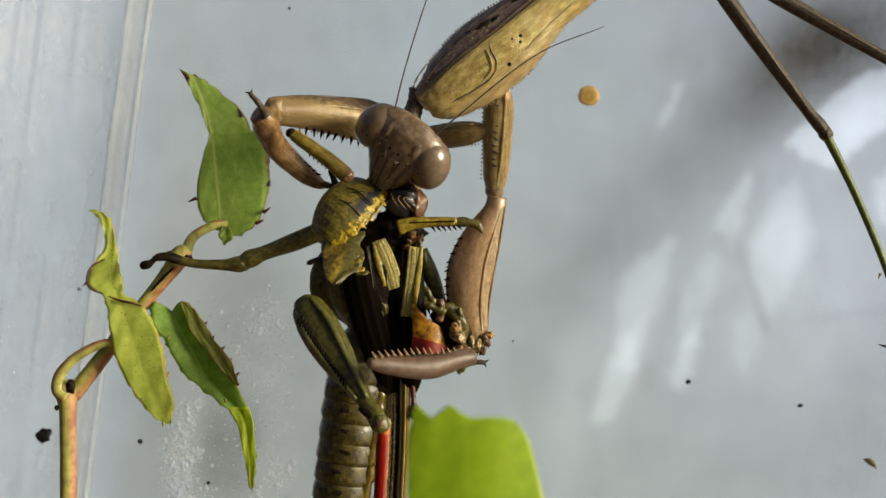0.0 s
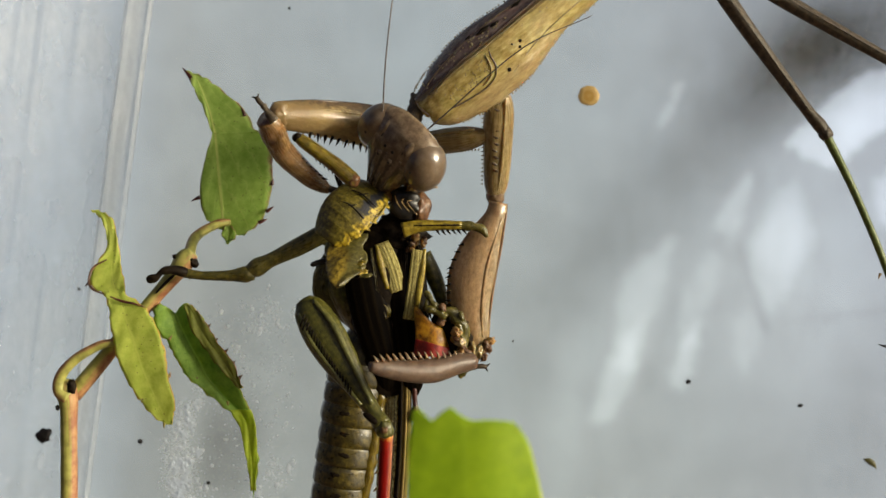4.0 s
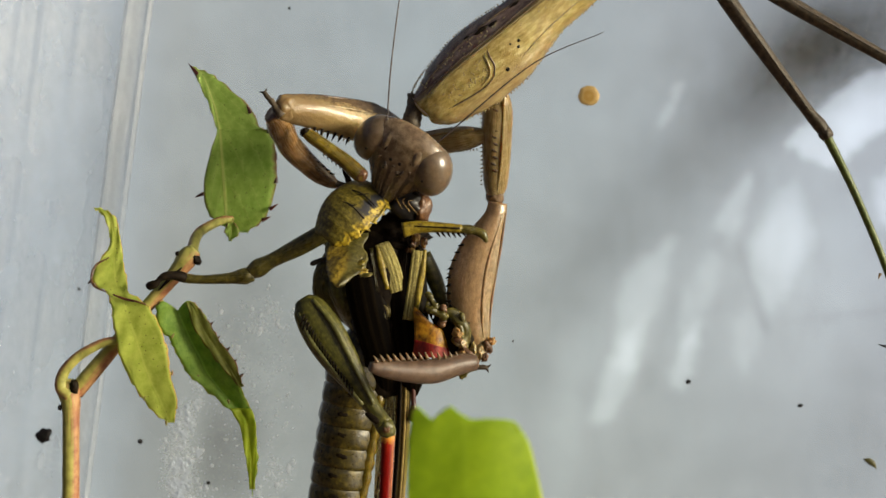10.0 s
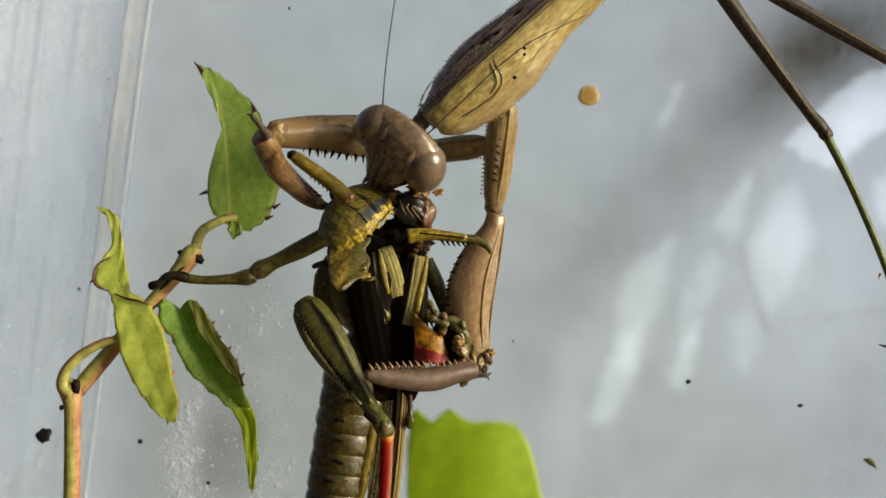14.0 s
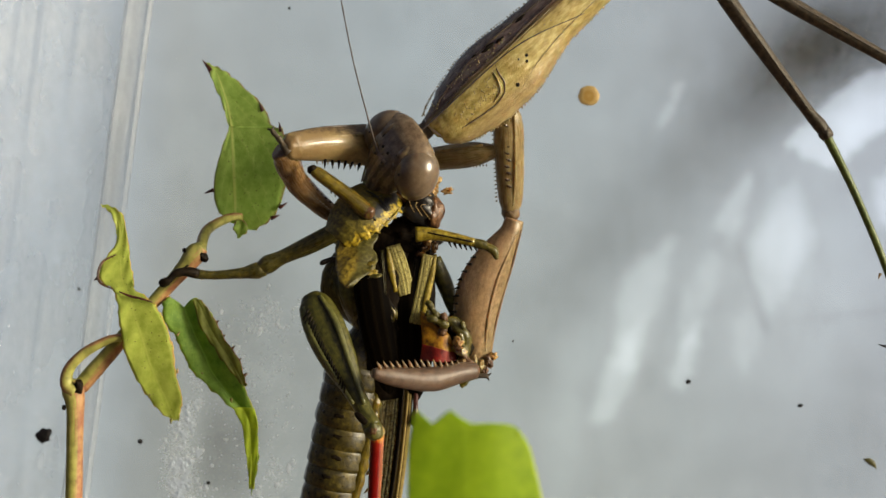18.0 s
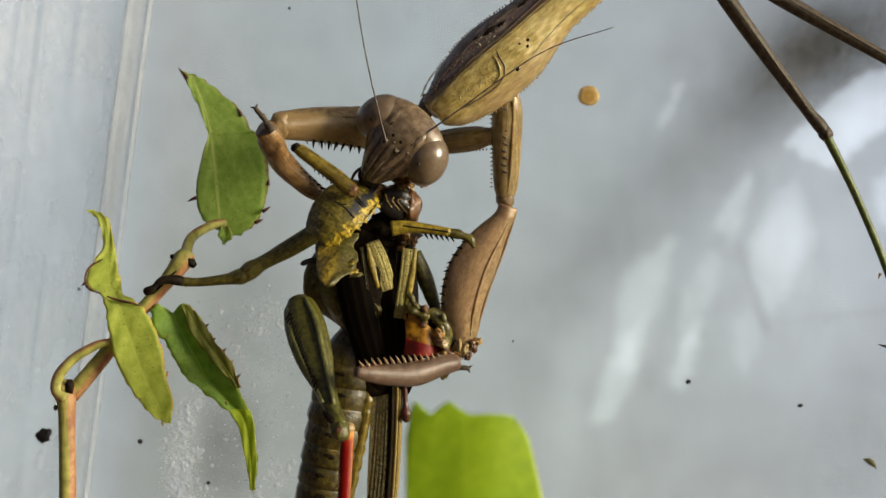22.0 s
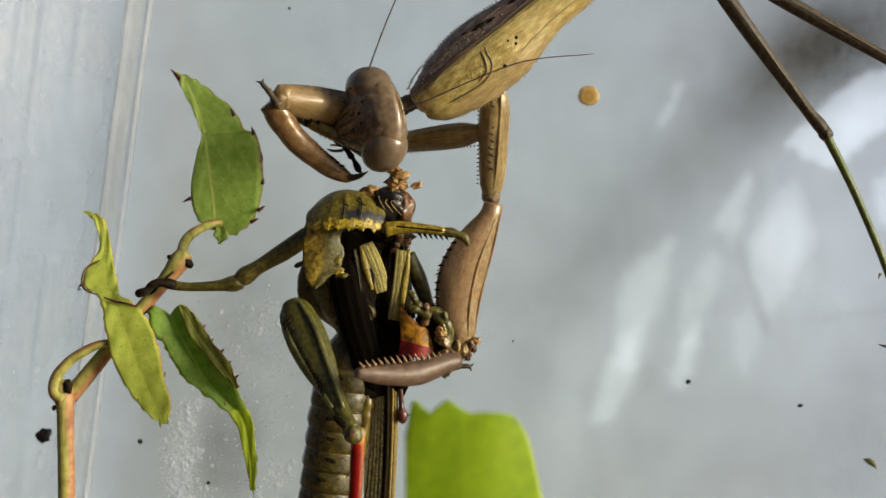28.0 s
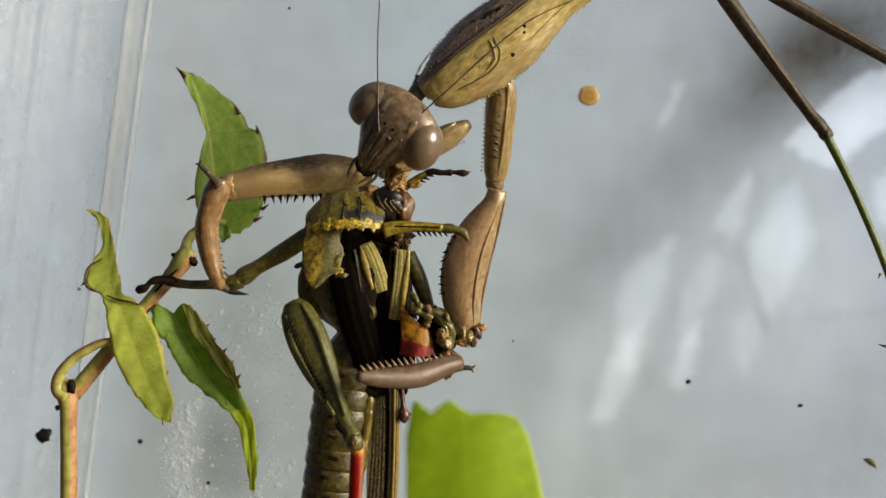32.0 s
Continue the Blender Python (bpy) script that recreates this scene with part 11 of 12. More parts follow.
    walk(crumple, [
        (0, h @ limb(748, 532, 808, 545, -10)),
        (0.5, h @ limb(755, 535, 815, 548, -10)),
        (1, h @ limb(756, 538, 816, 551, -10)),
        (1.5, h @ limb(747, 533, 807, 546, -10)),
        (2, h @ limb(752, 536, 812, 549, -10)),
        (2.5, h @ limb(750, 536, 810, 549, -10)),
        (3, h @ limb(750, 536, 810, 549, -10)),
        (3.5, h @ limb(750, 538, 810, 551, -10)),
        (5.5, h @ limb(761, 541, 821, 554, -10)),
        (6, h @ limb(768, 546, 828, 559, -10)),
        (6.5, h @ limb(764, 544, 824, 557, -10)),
        (7, h @ limb(756, 538, 816, 551, -10)),
        (7.5, h @ limb(762, 541, 822, 554, -10)),
        (8, h @ limb(767, 542, 827, 555, -10)),
        (8.5, h @ limb(761, 541, 821, 554, -10)),
        (9, h @ limb(752, 541, 812, 554, -10)),
        (9.5, h @ limb(750, 541, 810, 554, -10)),
        (10, h @ limb(752, 541, 812, 554, -10)),
        (10.5, h @ limb(762, 550, 822, 563, -10)),
        (11, h @ limb(776, 556, 836, 569, -10)),
        (11.5, h @ limb(759, 549, 819, 562, -10)),
        (12, h @ limb(747, 546, 807, 559, -10)),
        (12.5, h @ limb(755, 550, 815, 563, -10)),
        (13, h @ limb(756, 547, 816, 560, -10)),
        (13.5, h @ limb(756, 550, 816, 563, -10)),
        (14, h @ limb(753, 555, 813, 568, -10)),
        (14.5, h @ limb(744, 552, 804, 565, -10)),
        (16.5, h @ limb(730, 546, 790, 559, -10)),
        (17, h @ limb(733, 547, 793, 560, -10)),
        (17.5, h @ limb(739, 550, 799, 563, -10)),
        (18, h @ limb(753, 556, 813, 569, -10)),
        (18.5, h @ limb(736, 544, 796, 557, -10)),
        (19, h @ limb(732, 544, 792, 557, -10)),
        (19.5, h @ limb(730, 542, 790, 555, -10)),
        (20, h @ limb(729, 541, 789, 554, -10)),
        (20.5, h @ limb(739, 550, 799, 563, -10)),
        (21, h @ limb(727, 546, 787, 559, -10)),
        (21.5, h @ limb(718, 541, 778, 554, -10)),
        (22, h @ limb(719, 542, 779, 555, -10)),
        (22.5, h @ limb(707, 533, 767, 546, -10)),
        (23, h @ limb(738, 541, 798, 554, -10)),
        (23.5, h @ limb(764, 549, 824, 562, -10)),
        (24, h @ limb(762, 547, 822, 560, -10)),
        (24.5, h @ limb(761, 549, 821, 562, -10)),
        (25, h @ limb(750, 547, 810, 560, -10)),
        (25.5, h @ limb(741, 547, 801, 560, -10)),
        (27.5, h @ limb(725, 541, 785, 554, -10)),
        (28, h @ limb(722, 539, 782, 552, -10)),
        (28.5, h @ limb(722, 538, 782, 551, -10)),
        (29, h @ limb(721, 535, 781, 548, -10)),
        (29.5, h @ limb(721, 535, 781, 548, -10)),
        (30, h @ limb(721, 536, 781, 549, -10)),
        (30.5, h @ limb(716, 533, 776, 546, -10)),
        (31, h @ limb(716, 535, 776, 548, -10)),
        (31.5, h @ limb(724, 536, 784, 549, -10)),
        (32, h @ limb(725, 542, 785, 555, -10)),
    ])
    walk(small_palp, [
        (0, h @ limb(581, 457, 545, 467, 40)),
        (0.5, h @ limb(590, 456, 554, 466, 40)),
        (1, h @ limb(591, 455, 555, 465, 40)),
        (1.5, h @ limb(580, 458, 544, 468, 40)),
        (2, h @ limb(584, 459, 548, 469, 40)),
        (2.5, h @ limb(584, 459, 548, 469, 40)),
        (3, h @ limb(584, 460, 548, 470, 40)),
        (3.5, h @ limb(586, 460, 550, 470, 40)),
        (5.5, h @ limb(595, 459, 559, 469, 40)),
        (6, h @ limb(603, 459, 567, 469, 40)),
        (6.5, h @ limb(595, 460, 559, 470, 40)),
        (7, h @ limb(590, 458, 554, 468, 40)),
        (7.5, h @ limb(595, 457, 559, 467, 40)),
        (8, h @ limb(593, 461, 557, 471, 40)),
        (8.5, h @ limb(589, 459, 553, 469, 40)),
        (9, h @ limb(585, 460, 549, 470, 40)),
        (9.5, h @ limb(583, 461, 547, 471, 40)),
        (10, h @ limb(587, 458, 551, 468, 40)),
        (10.5, h @ limb(594, 460, 558, 470, 40)),
        (11, h @ limb(610, 463, 574, 473, 40)),
        (11.5, h @ limb(591, 462, 555, 472, 40)),
        (12, h @ limb(578, 464, 542, 474, 40)),
        (12.5, h @ limb(592, 460, 556, 470, 40)),
        (13, h @ limb(587, 463, 551, 473, 40)),
        (13.5, h @ limb(588, 463, 552, 473, 40)),
        (14, h @ limb(590, 463, 554, 473, 40)),
        (14.5, h @ limb(576, 467, 540, 477, 40)),
        (16.5, h @ limb(577, 459, 541, 469, 40)),
        (17, h @ limb(588, 456, 552, 466, 40)),
        (17.5, h @ limb(590, 456, 554, 466, 40)),
        (18, h @ limb(604, 457, 568, 467, 40)),
        (18.5, h @ limb(587, 455, 551, 465, 40)),
        (19, h @ limb(582, 456, 546, 466, 40)),
        (19.5, h @ limb(586, 454, 550, 464, 40)),
        (20, h @ limb(584, 454, 548, 464, 40)),
        (20.5, h @ limb(597, 455, 561, 465, 40)),
        (21, h @ limb(579, 457, 543, 467, 40)),
        (21.5, h @ limb(570, 456, 534, 466, 40)),
        (22, h @ limb(570, 458, 534, 468, 40)),
        (22.5, h @ limb(555, 457, 519, 467, 40)),
        (23, h @ limb(576, 458, 540, 468, 40)),
        (23.5, h @ limb(597, 457, 561, 467, 40)),
        (24, h @ limb(599, 455, 563, 465, 40)),
        (24.5, h @ limb(597, 458, 561, 468, 40)),
        (25, h @ limb(587, 459, 551, 469, 40)),
        (25.5, h @ limb(577, 459, 541, 469, 40)),
        (27.5, h @ limb(562, 463, 526, 473, 40)),
        (28, h @ limb(559, 462, 523, 472, 40)),
        (28.5, h @ limb(556, 462, 520, 472, 40)),
        (29, h @ limb(555, 462, 519, 472, 40)),
        (29.5, h @ limb(554, 462, 518, 472, 40)),
        (30, h @ limb(552, 464, 516, 474, 40)),
        (30.5, h @ limb(547, 464, 511, 474, 40)),
        (31, h @ limb(546, 464, 510, 474, 40)),
        (31.5, h @ limb(552, 464, 516, 474, 40)),
        (32, h @ limb(559, 463, 523, 473, 40)),
    ])
    walk(low_stem, [
        (0, p @ limb(132, 1300, 119, 684, 40)),
        (0.5, p @ limb(132, 1300, 120, 682, 40)),
        (1, p @ limb(132, 1300, 120, 681, 40)),
        (1.5, p @ limb(132, 1300, 116, 685, 40)),
        (2, p @ limb(132, 1300, 117, 684, 40)),
        (2.5, p @ limb(132, 1300, 119, 684, 40)),
        (3, p @ limb(132, 1300, 119, 684, 40)),
        (3.5, p @ limb(132, 1300, 120, 684, 40)),
        (5.5, p @ limb(132, 1300, 125, 678, 40)),
        (6, p @ limb(132, 1300, 128, 676, 40)),
        (6.5, p @ limb(132, 1300, 127, 678, 40)),
        (7, p @ limb(132, 1300, 123, 679, 40)),
        (7.5, p @ limb(132, 1300, 127, 678, 40)),
        (8, p @ limb(132, 1300, 127, 676, 40)),
        (8.5, p @ limb(132, 1300, 125, 678, 40)),
        (9, p @ limb(132, 1300, 123, 679, 40)),
        (9.5, p @ limb(132, 1300, 123, 678, 40)),
        (10, p @ limb(132, 1300, 125, 678, 40)),
        (10.5, p @ limb(132, 1300, 128, 675, 40)),
        (11, p @ limb(132, 1300, 136, 669, 40)),
        (11.5, p @ limb(132, 1300, 127, 675, 40)),
        (12, p @ limb(132, 1300, 122, 679, 40)),
        (12.5, p @ limb(132, 1300, 127, 675, 40)),
        (13, p @ limb(132, 1300, 125, 676, 40)),
        (13.5, p @ limb(132, 1300, 125, 676, 40)),
        (14, p @ limb(132, 1300, 128, 675, 40)),
        (14.5, p @ limb(132, 1300, 122, 679, 40)),
        (16.5, p @ limb(132, 1300, 120, 681, 40)),
        (17, p @ limb(132, 1300, 125, 678, 40)),
        (17.5, p @ limb(132, 1300, 127, 675, 40)),
        (18, p @ limb(132, 1300, 133, 669, 40)),
        (18.5, p @ limb(132, 1300, 123, 678, 40)),
        (19, p @ limb(132, 1300, 122, 679, 40)),
        (19.5, p @ limb(132, 1300, 122, 679, 40)),
        (20, p @ limb(132, 1300, 122, 679, 40)),
        (20.5, p @ limb(132, 1300, 130, 673, 40)),
        (21, p @ limb(132, 1300, 122, 679, 40)),
        (21.5, p @ limb(132, 1300, 117, 684, 40)),
        (22, p @ limb(132, 1300, 117, 684, 40)),
        (22.5, p @ limb(132, 1300, 111, 692, 40)),
        (23, p @ limb(132, 1300, 122, 681, 40)),
        (23.5, p @ limb(132, 1300, 131, 673, 40)),
        (24, p @ limb(132, 1300, 133, 672, 40)),
        (24.5, p @ limb(132, 1300, 131, 673, 40)),
        (25, p @ limb(132, 1300, 127, 676, 40)),
        (25.5, p @ limb(132, 1300, 122, 679, 40)),
        (27.5, p @ limb(132, 1300, 116, 685, 40)),
        (28, p @ limb(132, 1300, 114, 687, 40)),
        (28.5, p @ limb(132, 1300, 114, 688, 40)),
        (29, p @ limb(132, 1300, 113, 688, 40)),
        (29.5, p @ limb(132, 1300, 114, 688, 40)),
        (30, p @ limb(132, 1300, 114, 688, 40)),
        (30.5, p @ limb(132, 1300, 113, 690, 40)),
        (31, p @ limb(132, 1300, 113, 690, 40)),
        (31.5, p @ limb(132, 1300, 116, 687, 40)),
        (32, p @ limb(132, 1300, 120, 682, 40)),
    ])
    walk(up_stem, [
        (0, p @ limb(133, 694, 324, 450, 55)),
        (0.5, p @ limb(134, 692, 329, 448, 55)),
        (1, p @ limb(134, 691, 333, 456, 55)),
        (1.5, p @ limb(130, 695, 326, 459, 55)),
        (2, p @ limb(131, 694, 329, 459, 55)),
        (2.5, p @ limb(133, 694, 330, 457, 55)),
        (3, p @ limb(133, 694, 330, 457, 55)),
        (3.5, p @ limb(134, 694, 332, 457, 55)),
        (5.5, p @ limb(139, 688, 339, 451, 55)),
        (6, p @ limb(142, 686, 344, 450, 55)),
        (6.5, p @ limb(141, 688, 341, 451, 55)),
        (7, p @ limb(137, 689, 338, 453, 55)),
        (7.5, p @ limb(141, 688, 341, 451, 55)),
        (8, p @ limb(141, 686, 343, 450, 55)),
        (8.5, p @ limb(139, 688, 341, 451, 55)),
        (9, p @ limb(137, 689, 338, 453, 55)),
        (9.5, p @ limb(137, 688, 338, 451, 55)),
        (10, p @ limb(139, 688, 339, 451, 55)),
        (10.5, p @ limb(142, 685, 346, 448, 55)),
        (11, p @ limb(150, 679, 356, 444, 55)),
        (11.5, p @ limb(141, 685, 343, 448, 55)),
        (12, p @ limb(136, 689, 335, 453, 55)),
        (12.5, p @ limb(141, 685, 343, 448, 55)),
        (13, p @ limb(139, 686, 339, 450, 55)),
        (13.5, p @ limb(139, 686, 341, 448, 55)),
        (14, p @ limb(142, 685, 344, 448, 55)),
        (14.5, p @ limb(136, 689, 336, 451, 55)),
        (16.5, p @ limb(134, 691, 333, 454, 55)),
        (17, p @ limb(139, 688, 339, 451, 55)),
        (17.5, p @ limb(141, 685, 344, 448, 55)),
        (18, p @ limb(147, 679, 353, 444, 55)),
        (18.5, p @ limb(137, 688, 338, 451, 55)),
        (19, p @ limb(136, 689, 335, 453, 55)),
        (19.5, p @ limb(136, 689, 335, 453, 55)),
        (20, p @ limb(136, 689, 335, 454, 55)),
        (20.5, p @ limb(144, 683, 347, 448, 55)),
        (21, p @ limb(136, 689, 335, 453, 55)),
        (21.5, p @ limb(131, 694, 327, 457, 55)),
        (22, p @ limb(131, 694, 329, 457, 55)),
        (22.5, p @ limb(125, 702, 316, 465, 55)),
        (23, p @ limb(136, 691, 335, 454, 55)),
        (23.5, p @ limb(145, 683, 349, 447, 55)),
        (24, p @ limb(147, 682, 352, 447, 55)),
        (24.5, p @ limb(145, 683, 350, 447, 55)),
        (25, p @ limb(141, 686, 343, 448, 55)),
        (25.5, p @ limb(136, 689, 336, 451, 55)),
        (27.5, p @ limb(130, 695, 325, 459, 55)),
        (28, p @ limb(128, 697, 322, 460, 55)),
        (28.5, p @ limb(128, 698, 322, 460, 55)),
        (29, p @ limb(127, 698, 321, 460, 55)),
        (29.5, p @ limb(128, 698, 321, 460, 55)),
        (30, p @ limb(128, 698, 321, 460, 55)),
        (30.5, p @ limb(127, 700, 320, 461, 55)),
        (31, p @ limb(127, 700, 320, 461, 55)),
        (31.5, p @ limb(130, 697, 325, 459, 55)),
        (32, p @ limb(134, 692, 329, 457, 55)),
    ])
    walk(leaf_top, [
        (0, p @ turned(396, 399, 240, 0, 0, 0.8)),
        (0.5, p @ turned(401, 398, 240, 0, 0, -0.1)),
        (1, p @ turned(401, 396, 240, 0, 0, 0.4)),
        (1.5, p @ turned(392, 399, 240, 0, 0, 1.5)),
        (2, p @ turned(395, 399, 240, 0, 0, 0.6)),
        (2.5, p @ turned(396, 398, 240, 0, 0, 0.6)),
        (3, p @ turned(398, 398, 240, 0, 0, 1.0)),
        (3.5, p @ turned(400, 398, 240, 0, 0, 0.9)),
        (5.5, p @ turned(409, 393, 240, 0, 0, -0.0)),
        (6, p @ turned(413, 392, 240, 0, 0, -1.4)),
        (6.5, p @ turned(412, 392, 240, 0, 0, -0.5)),
        (7, p @ turned(407, 393, 240, 0, 0, -0.2)),
        (7.5, p @ turned(410, 392, 240, 0, 0, -0.7)),
        (8, p @ turned(412, 392, 240, 0, 0, -1.0)),
        (8.5, p @ turned(410, 392, 240, 0, 0, -0.7)),
        (9, p @ turned(406, 393, 240, 0, 0, 0.0)),
        (9.5, p @ turned(406, 393, 240, 0, 0, 0.2)),
        (10, p @ turned(407, 392, 240, 0, 0, -0.3)),
        (10.5, p @ turned(415, 389, 240, 0, 0, -1.0)),
        (11, p @ turned(429, 387, 240, 0, 0, -2.5)),
        (11.5, p @ turned(412, 390, 240, 0, 0, -1.0)),
        (12, p @ turned(403, 392, 240, 0, 0, 0.7)),
        (12.5, p @ turned(412, 389, 240, 0, 0, -0.5)),
        (13, p @ turned(407, 390, 240, 0, 0, -0.5)),
        (13.5, p @ turned(410, 389, 240, 0, 0, -0.7)),
        (14, p @ turned(413, 389, 240, 0, 0, -1.0)),
        (14.5, p @ turned(403, 392, 240, 0, 0, 0.0)),
        (16.5, p @ turned(400, 393, 240, 0, 0, 0.8)),
        (17, p @ turned(407, 392, 240, 0, 0, 0.1)),
        (17.5, p @ turned(412, 390, 240, 0, 0, -1.0)),
        (18, p @ turned(423, 387, 240, 0, 0, -2.0)),
        (18.5, p @ turned(406, 392, 240, 0, 0, -0.1)),
        (19, p @ turned(401, 393, 240, 0, 0, 0.2)),
        (19.5, p @ turned(403, 393, 240, 0, 0, 0.3)),
        (20, p @ turned(401, 395, 240, 0, 0, 0.4)),
        (20.5, p @ turned(418, 389, 240, 0, 0, -1.1)),
        (21, p @ turned(403, 393, 240, 0, 0, 0.6)),
        (21.5, p @ turned(393, 398, 240, 0, 0, 1.2)),
        (22, p @ turned(395, 398, 240, 0, 0, 1.0)),
        (22.5, p @ turned(381, 404, 240, 0, 0, 2.6)),
        (23, p @ turned(401, 393, 240, 0, 0, 0.4)),
        (23.5, p @ turned(418, 389, 240, 0, 0, -1.7)),
        (24, p @ turned(421, 389, 240, 0, 0, -1.8)),
        (24.5, p @ turned(419, 389, 240, 0, 0, -1.7)),
        (25, p @ turned(412, 389, 240, 0, 0, -0.6)),
        (25.5, p @ turned(403, 392, 240, 0, 0, 0.2)),
        (27.5, p @ turned(389, 396, 240, 0, 0, 1.9)),
        (28, p @ turned(387, 398, 240, 0, 0, 2.2)),
        (28.5, p @ turned(386, 398, 240, 0, 0, 2.2)),
        (29, p @ turned(386, 399, 240, 0, 0, 2.2)),
        (29.5, p @ turned(386, 399, 240, 0, 0, 2.2)),
        (30, p @ turned(386, 399, 240, 0, 0, 2.1)),
        (30.5, p @ turned(384, 400, 240, 0, 0, 2.5)),
        (31, p @ turned(385, 400, 240, 0, 0, 2.4)),
        (31.5, p @ turned(389, 396, 240, 0, 0, 1.9)),
        (32, p @ turned(393, 395, 240, 0, 0, 1.5)),
    ])
    walk(leaf_side, [
        (0, p @ turned(193, 607, 30, 0, 0, 0.3)),
        (0.5, p @ turned(198, 607, 30, 0, 0, 0.1)),
        (1, p @ turned(196, 607, 30, 0, 0, 0.4)),
        (1.5, p @ turned(191, 609, 30, 0, 0, 0.4)),
        (2, p @ turned(193, 609, 30, 0, 0, 0.4)),
        (2.5, p @ turned(194, 608, 30, 0, 0, 0.4)),
        (3, p @ turned(194, 608, 30, 0, 0, 0.5)),
        (3.5, p @ turned(195, 608, 30, 0, 0, 0.2)),
        (5.5, p @ turned(200, 605, 30, 0, 0, -0.3)),
        (6, p @ turned(203, 603, 30, 0, 0, -0.5)),
        (6.5, p @ turned(202, 605, 30, 0, 0, -0.5)),
        (7, p @ turned(199, 606, 30, 0, 0, 0.0)),
        (7.5, p @ turned(200, 605, 30, 0, 0, -0.5)),
        (8, p @ turned(202, 605, 30, 0, 0, -0.7)),
        (8.5, p @ turned(200, 606, 30, 0, 0, -0.4)),
        (9, p @ turned(199, 606, 30, 0, 0, 0.0)),
        (9.5, p @ turned(199, 605, 30, 0, 0, 0.1)),
        (10, p @ turned(200, 604, 30, 0, 0, -0.2)),
        (10.5, p @ turned(203, 602, 30, 0, 0, -0.5)),
        (11, p @ turned(213, 600, 30, 0, 0, -1.7)),
        (11.5, p @ turned(203, 603, 30, 0, 0, -0.3)),
        (12, p @ turned(196, 605, 30, 0, 0, 0.4)),
        (12.5, p @ turned(202, 603, 30, 0, 0, -0.5)),
        (13, p @ turned(200, 604, 30, 0, 0, -0.2)),
        (13.5, p @ turned(200, 603, 30, 0, 0, -0.1)),
        (14, p @ turned(203, 603, 30, 0, 0, -0.4)),
        (14.5, p @ turned(196, 605, 30, 0, 0, 0.4)),
        (16.5, p @ turned(196, 605, 30, 0, 0, 0.5)),
        (17, p @ turned(201, 604, 30, 0, 0, 0.1)),
        (17.5, p @ turned(204, 602, 30, 0, 0, 0.0)),
        (18, p @ turned(210, 599, 30, 0, 0, -0.9)),
        (18.5, p @ turned(199, 603, 30, 0, 0, -0.1)),
        (19, p @ turned(196, 605, 30, 0, 0, 0.4)),
        (19.5, p @ turned(196, 604, 30, 0, 0, 0.3)),
        (20, p @ turned(196, 605, 30, 0, 0, 0.4)),
        (20.5, p @ turned(206, 602, 30, 0, 0, -0.6)),
        (21, p @ turned(196, 605, 30, 0, 0, 0.4)),
        (21.5, p @ turned(191, 608, 30, 0, 0, 0.8)),
        (22, p @ turned(191, 607, 30, 0, 0, 0.8)),
        (22.5, p @ turned(183, 610, 30, 0, 0, 1.8)),
        (23, p @ turned(196, 606, 30, 0, 0, 0.4)),
        (23.5, p @ turned(207, 602, 30, 0, 0, -0.9)),
        (24, p @ turned(209, 602, 30, 0, 0, -1.0)),
        (24.5, p @ turned(207, 602, 30, 0, 0, -0.9)),
        (25, p @ turned(201, 603, 30, 0, 0, -0.2)),
        (25.5, p @ turned(196, 605, 30, 0, 0, 0.5)),
        (27.5, p @ turned(187, 608, 30, 0, 0, 0.9)),
        (28, p @ turned(186, 609, 30, 0, 0, 1.2)),
        (28.5, p @ turned(186, 609, 30, 0, 0, 1.1)),
        (29, p @ turned(185, 610, 30, 0, 0, 1.0)),
        (29.5, p @ turned(185, 610, 30, 0, 0, 1.0)),
        (30, p @ turned(186, 610, 30, 0, 0, 0.9)),
        (30.5, p @ turned(184, 610, 30, 0, 0, 1.3)),
        (31, p @ turned(185, 610, 30, 0, 0, 1.2)),
        (31.5, p @ turned(187, 608, 30, 0, 0, 0.9)),
        (32, p @ turned(191, 606, 30, 0, 0, 1.2)),
    ])
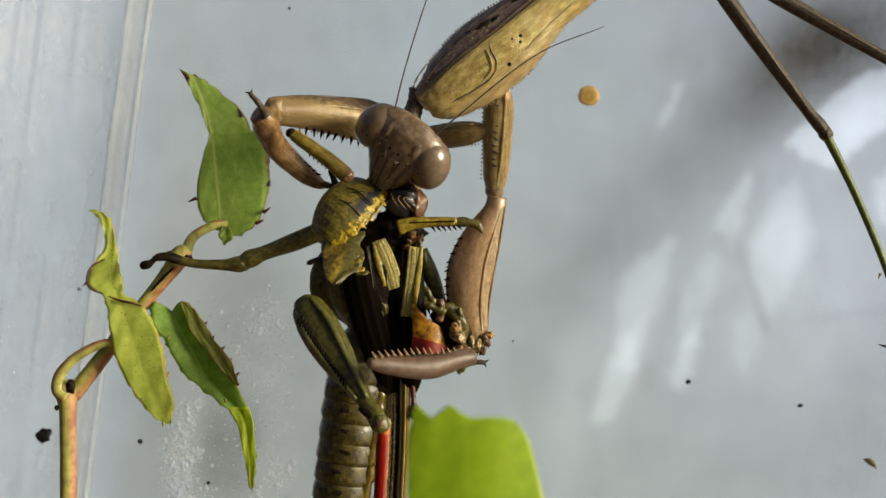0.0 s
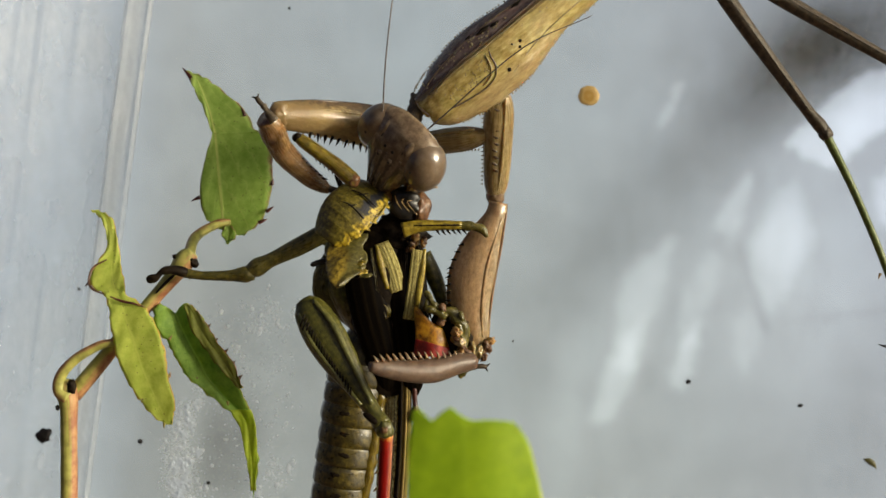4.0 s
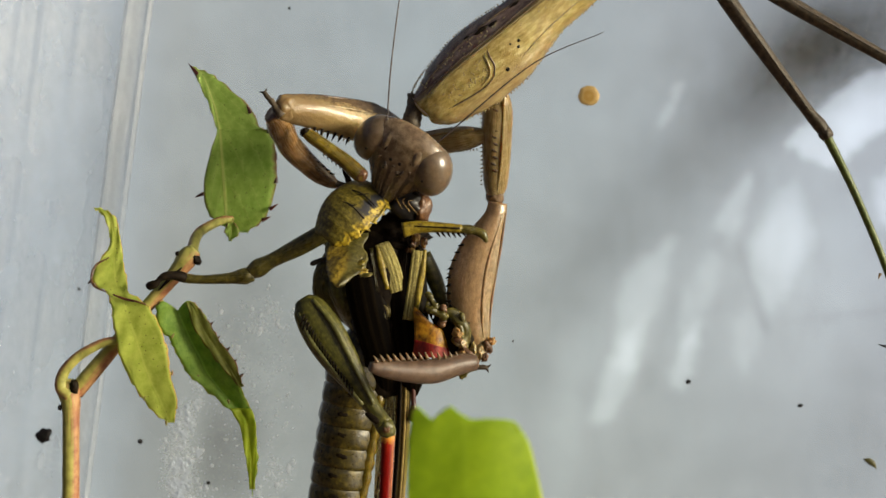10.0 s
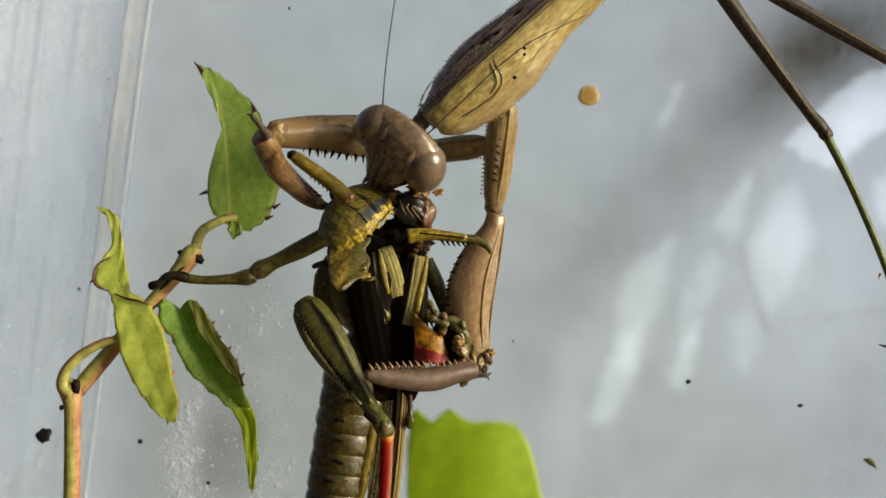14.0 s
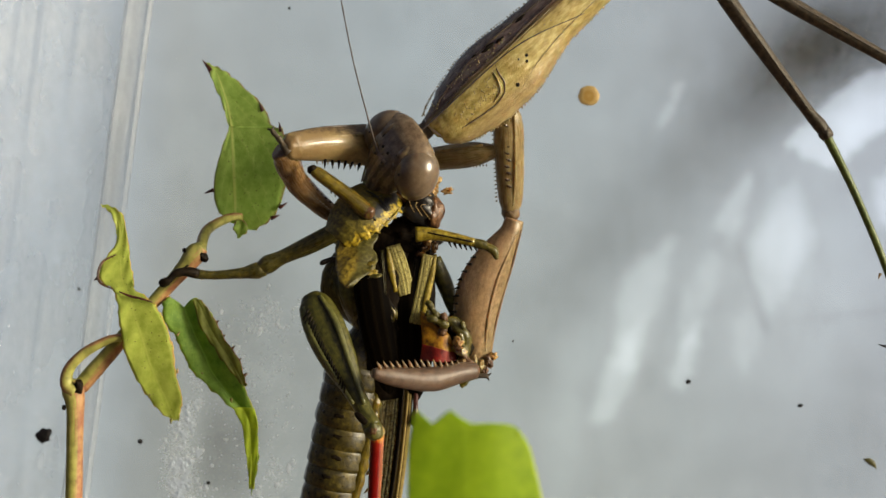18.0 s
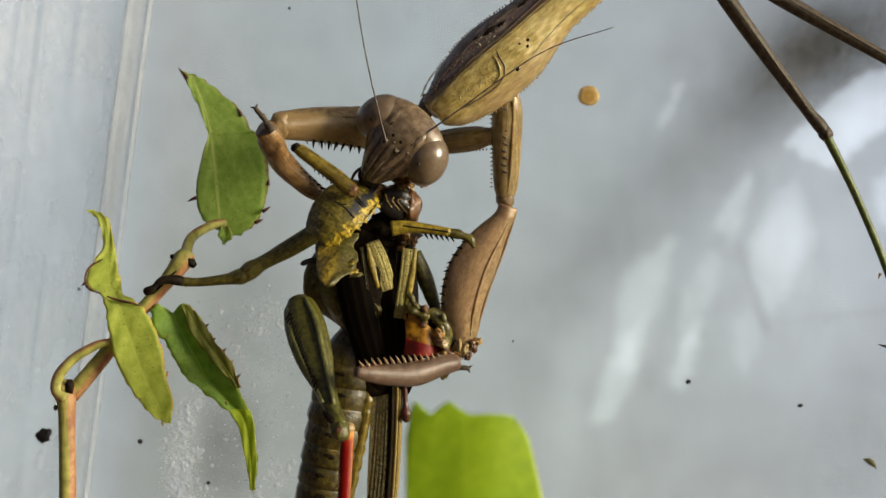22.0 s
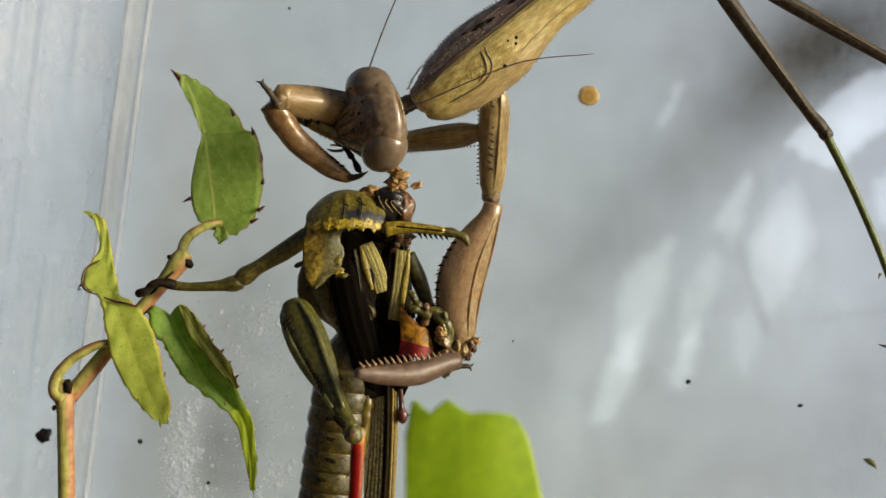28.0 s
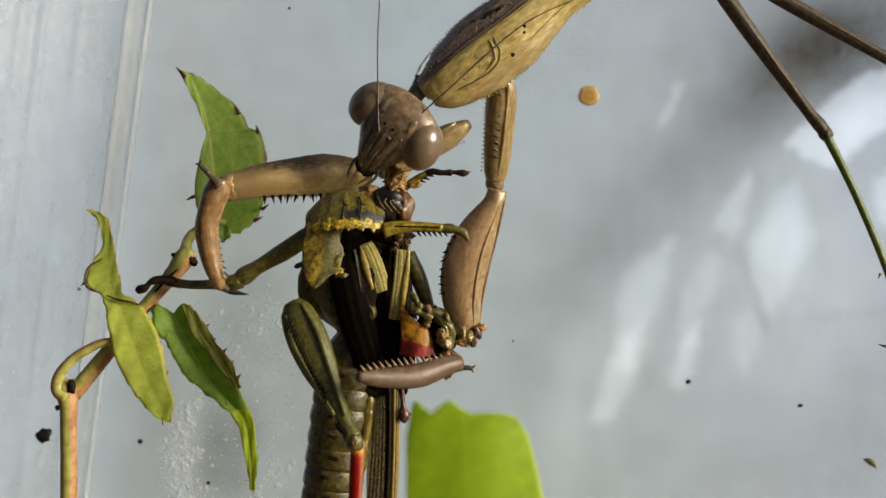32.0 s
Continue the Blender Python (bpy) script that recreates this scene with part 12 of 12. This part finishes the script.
    walk(leaf_hang, [
        (0, p @ turned(274, 535, 60, 0, 0, 2.5)),
        (0.5, p @ turned(277, 533, 60, 0, 0, 1.9)),
        (1, p @ turned(279, 538, 60, 0, 0, 1.8)),
        (1.5, p @ turned(274, 541, 60, 0, 0, 2.9)),
        (2, p @ turned(276, 541, 60, 0, 0, 2.6)),
        (2.5, p @ turned(277, 539, 60, 0, 0, 2.3)),
        (3, p @ turned(277, 539, 60, 0, 0, 2.3)),
        (3.5, p @ turned(279, 539, 60, 0, 0, 2.1)),
        (5.5, p @ turned(285, 533, 60, 0, 0, 0.8)),
        (6, p @ turned(289, 532, 60, 0, 0, 0.1)),
        (6.5, p @ turned(287, 533, 60, 0, 0, 0.5)),
        (7, p @ turned(284, 535, 60, 0, 0, 1.1)),
        (7.5, p @ turned(287, 533, 60, 0, 0, 0.5)),
        (8, p @ turned(288, 532, 60, 0, 0, 0.2)),
        (8.5, p @ turned(286, 533, 60, 0, 0, 0.6)),
        (9, p @ turned(284, 535, 60, 0, 0, 1.1)),
        (9.5, p @ turned(284, 533, 60, 0, 0, 1.0)),
        (10, p @ turned(285, 533, 60, 0, 0, 0.8)),
        (10.5, p @ turned(290, 530, 60, 0, 0, -0.2)),
        (11, p @ turned(300, 526, 60, 0, 0, -1.8)),
        (11.5, p @ turned(288, 530, 60, 0, 0, 0.1)),
        (12, p @ turned(281, 535, 60, 0, 0, 1.4)),
        (12.5, p @ turned(288, 530, 60, 0, 0, 0.1)),
        (13, p @ turned(285, 532, 60, 0, 0, 0.7)),
        (13.5, p @ turned(286, 531, 60, 0, 0, 0.4)),
        (14, p @ turned(289, 530, 60, 0, 0, -0.0)),
        (14.5, p @ turned(282, 534, 60, 0, 0, 1.2)),
        (16.5, p @ turned(279, 536, 60, 0, 0, 1.8)),
        (17, p @ turned(285, 533, 60, 0, 0, 0.8)),
        (17.5, p @ turned(289, 530, 60, 0, 0, 0.0)),
        (18, p @ turned(297, 526, 60, 0, 0, -1.4)),
        (18.5, p @ turned(284, 533, 60, 0, 0, 1.0)),
        (19, p @ turned(281, 535, 60, 0, 0, 1.4)),
        (19.5, p @ turned(281, 535, 60, 0, 0, 1.4)),
        (20, p @ turned(281, 536, 60, 0, 0, 1.4)),
        (20.5, p @ turned(292, 530, 60, 0, 0, -0.4)),
        (21, p @ turned(281, 535, 60, 0, 0, 1.4)),
        (21.5, p @ turned(275, 539, 60, 0, 0, 2.6)),
        (22, p @ turned(276, 539, 60, 0, 0, 2.5)),
        (22.5, p @ turned(266, 547, 60, 0, 0, 4.5)),
        (23, p @ turned(281, 536, 60, 0, 0, 1.5)),
        (23.5, p @ turned(293, 529, 60, 0, 0, -0.7)),
        (24, p @ turned(296, 529, 60, 0, 0, -1.1)),
        (24.5, p @ turned(294, 529, 60, 0, 0, -0.8)),
        (25, p @ turned(288, 531, 60, 0, 0, 0.2)),
        (25.5, p @ turned(282, 534, 60, 0, 0, 1.2)),
        (27.5, p @ turned(273, 541, 60, 0, 0, 3.0)),
        (28, p @ turned(271, 542, 60, 0, 0, 3.4)),
        (28.5, p @ turned(270, 543, 60, 0, 0, 3.5)),
        (29, p @ turned(269, 543, 60, 0, 0, 3.6)),
        (29.5, p @ turned(270, 543, 60, 0, 0, 3.6)),
        (30, p @ turned(270, 543, 60, 0, 0, 3.5)),
        (30.5, p @ turned(269, 544, 60, 0, 0, 3.8)),
        (31, p @ turned(269, 544, 60, 0, 0, 3.8)),
        (31.5, p @ turned(273, 542, 60, 0, 0, 3.0)),
        (32, p @ turned(277, 539, 60, 0, 0, 2.3)),
    ])
    walk(front_leaf, [
        (0, q @ turned(824, 764, -900)),
        (0.5, q @ turned(824, 766, -900)),
        (1, q @ turned(824, 766, -900)),
        (1.5, q @ turned(822, 761, -900)),
        (2, q @ turned(823, 764, -900)),
        (2.5, q @ turned(824, 765, -900)),
        (3, q @ turned(824, 766, -900)),
        (3.5, q @ turned(824, 768, -900)),
        (5.5, q @ turned(824, 769, -900)),
        (6, q @ turned(824, 770, -900)),
        (6.5, q @ turned(824, 771, -900)),
        (7, q @ turned(825, 768, -900)),
        (7.5, q @ turned(825, 772, -900)),
        (8, q @ turned(824, 771, -900)),
        (8.5, q @ turned(824, 769, -900)),
        (9, q @ turned(824, 768, -900)),
        (9.5, q @ turned(824, 766, -900)),
        (10, q @ turned(824, 766, -900)),
        (10.5, q @ turned(824, 772, -900)),
        (11, q @ turned(825, 774, -900)),
        (11.5, q @ turned(825, 769, -900)),
        (12, q @ turned(823, 764, -900)),
        (12.5, q @ turned(824, 769, -900)),
        (13, q @ turned(824, 768, -900)),
        (13.5, q @ turned(824, 766, -900)),
        (14, q @ turned(824, 771, -900)),
        (14.5, q @ turned(824, 766, -900)),
        (16.5, q @ turned(823, 761, -900)),
        (17, q @ turned(824, 766, -900)),
        (17.5, q @ turned(824, 768, -900)),
        (18, q @ turned(825, 774, -900)),
        (18.5, q @ turned(823, 766, -900)),
        (19, q @ turned(824, 764, -900)),
        (19.5, q @ turned(824, 763, -900)),
        (20, q @ turned(824, 762, -900)),
        (20.5, q @ turned(824, 768, -900)),
        (21, q @ turned(824, 764, -900)),
        (21.5, q @ turned(822, 758, -900)),
        (22, q @ turned(822, 758, -900)),
        (22.5, q @ turned(822, 751, -900)),
        (23, q @ turned(824, 764, -900)),
        (23.5, q @ turned(824, 772, -900)),
        (24, q @ turned(826, 772, -900)),
        (24.5, q @ turned(824, 769, -900)),
        (25, q @ turned(823, 766, -900)),
        (25.5, q @ turned(824, 766, -900)),
        (27.5, q @ turned(822, 755, -900)),
        (28, q @ turned(821, 755, -900)),
        (28.5, q @ turned(820, 755, -900)),
        (29, q @ turned(820, 755, -900)),
        (29.5, q @ turned(820, 755, -900)),
        (30, q @ turned(820, 755, -900)),
        (30.5, q @ turned(820, 753, -900)),
        (31, q @ turned(820, 753, -900)),
        (31.5, q @ turned(820, 755, -900)),
        (32, q @ turned(823, 756, -900)),
    ])


motions()
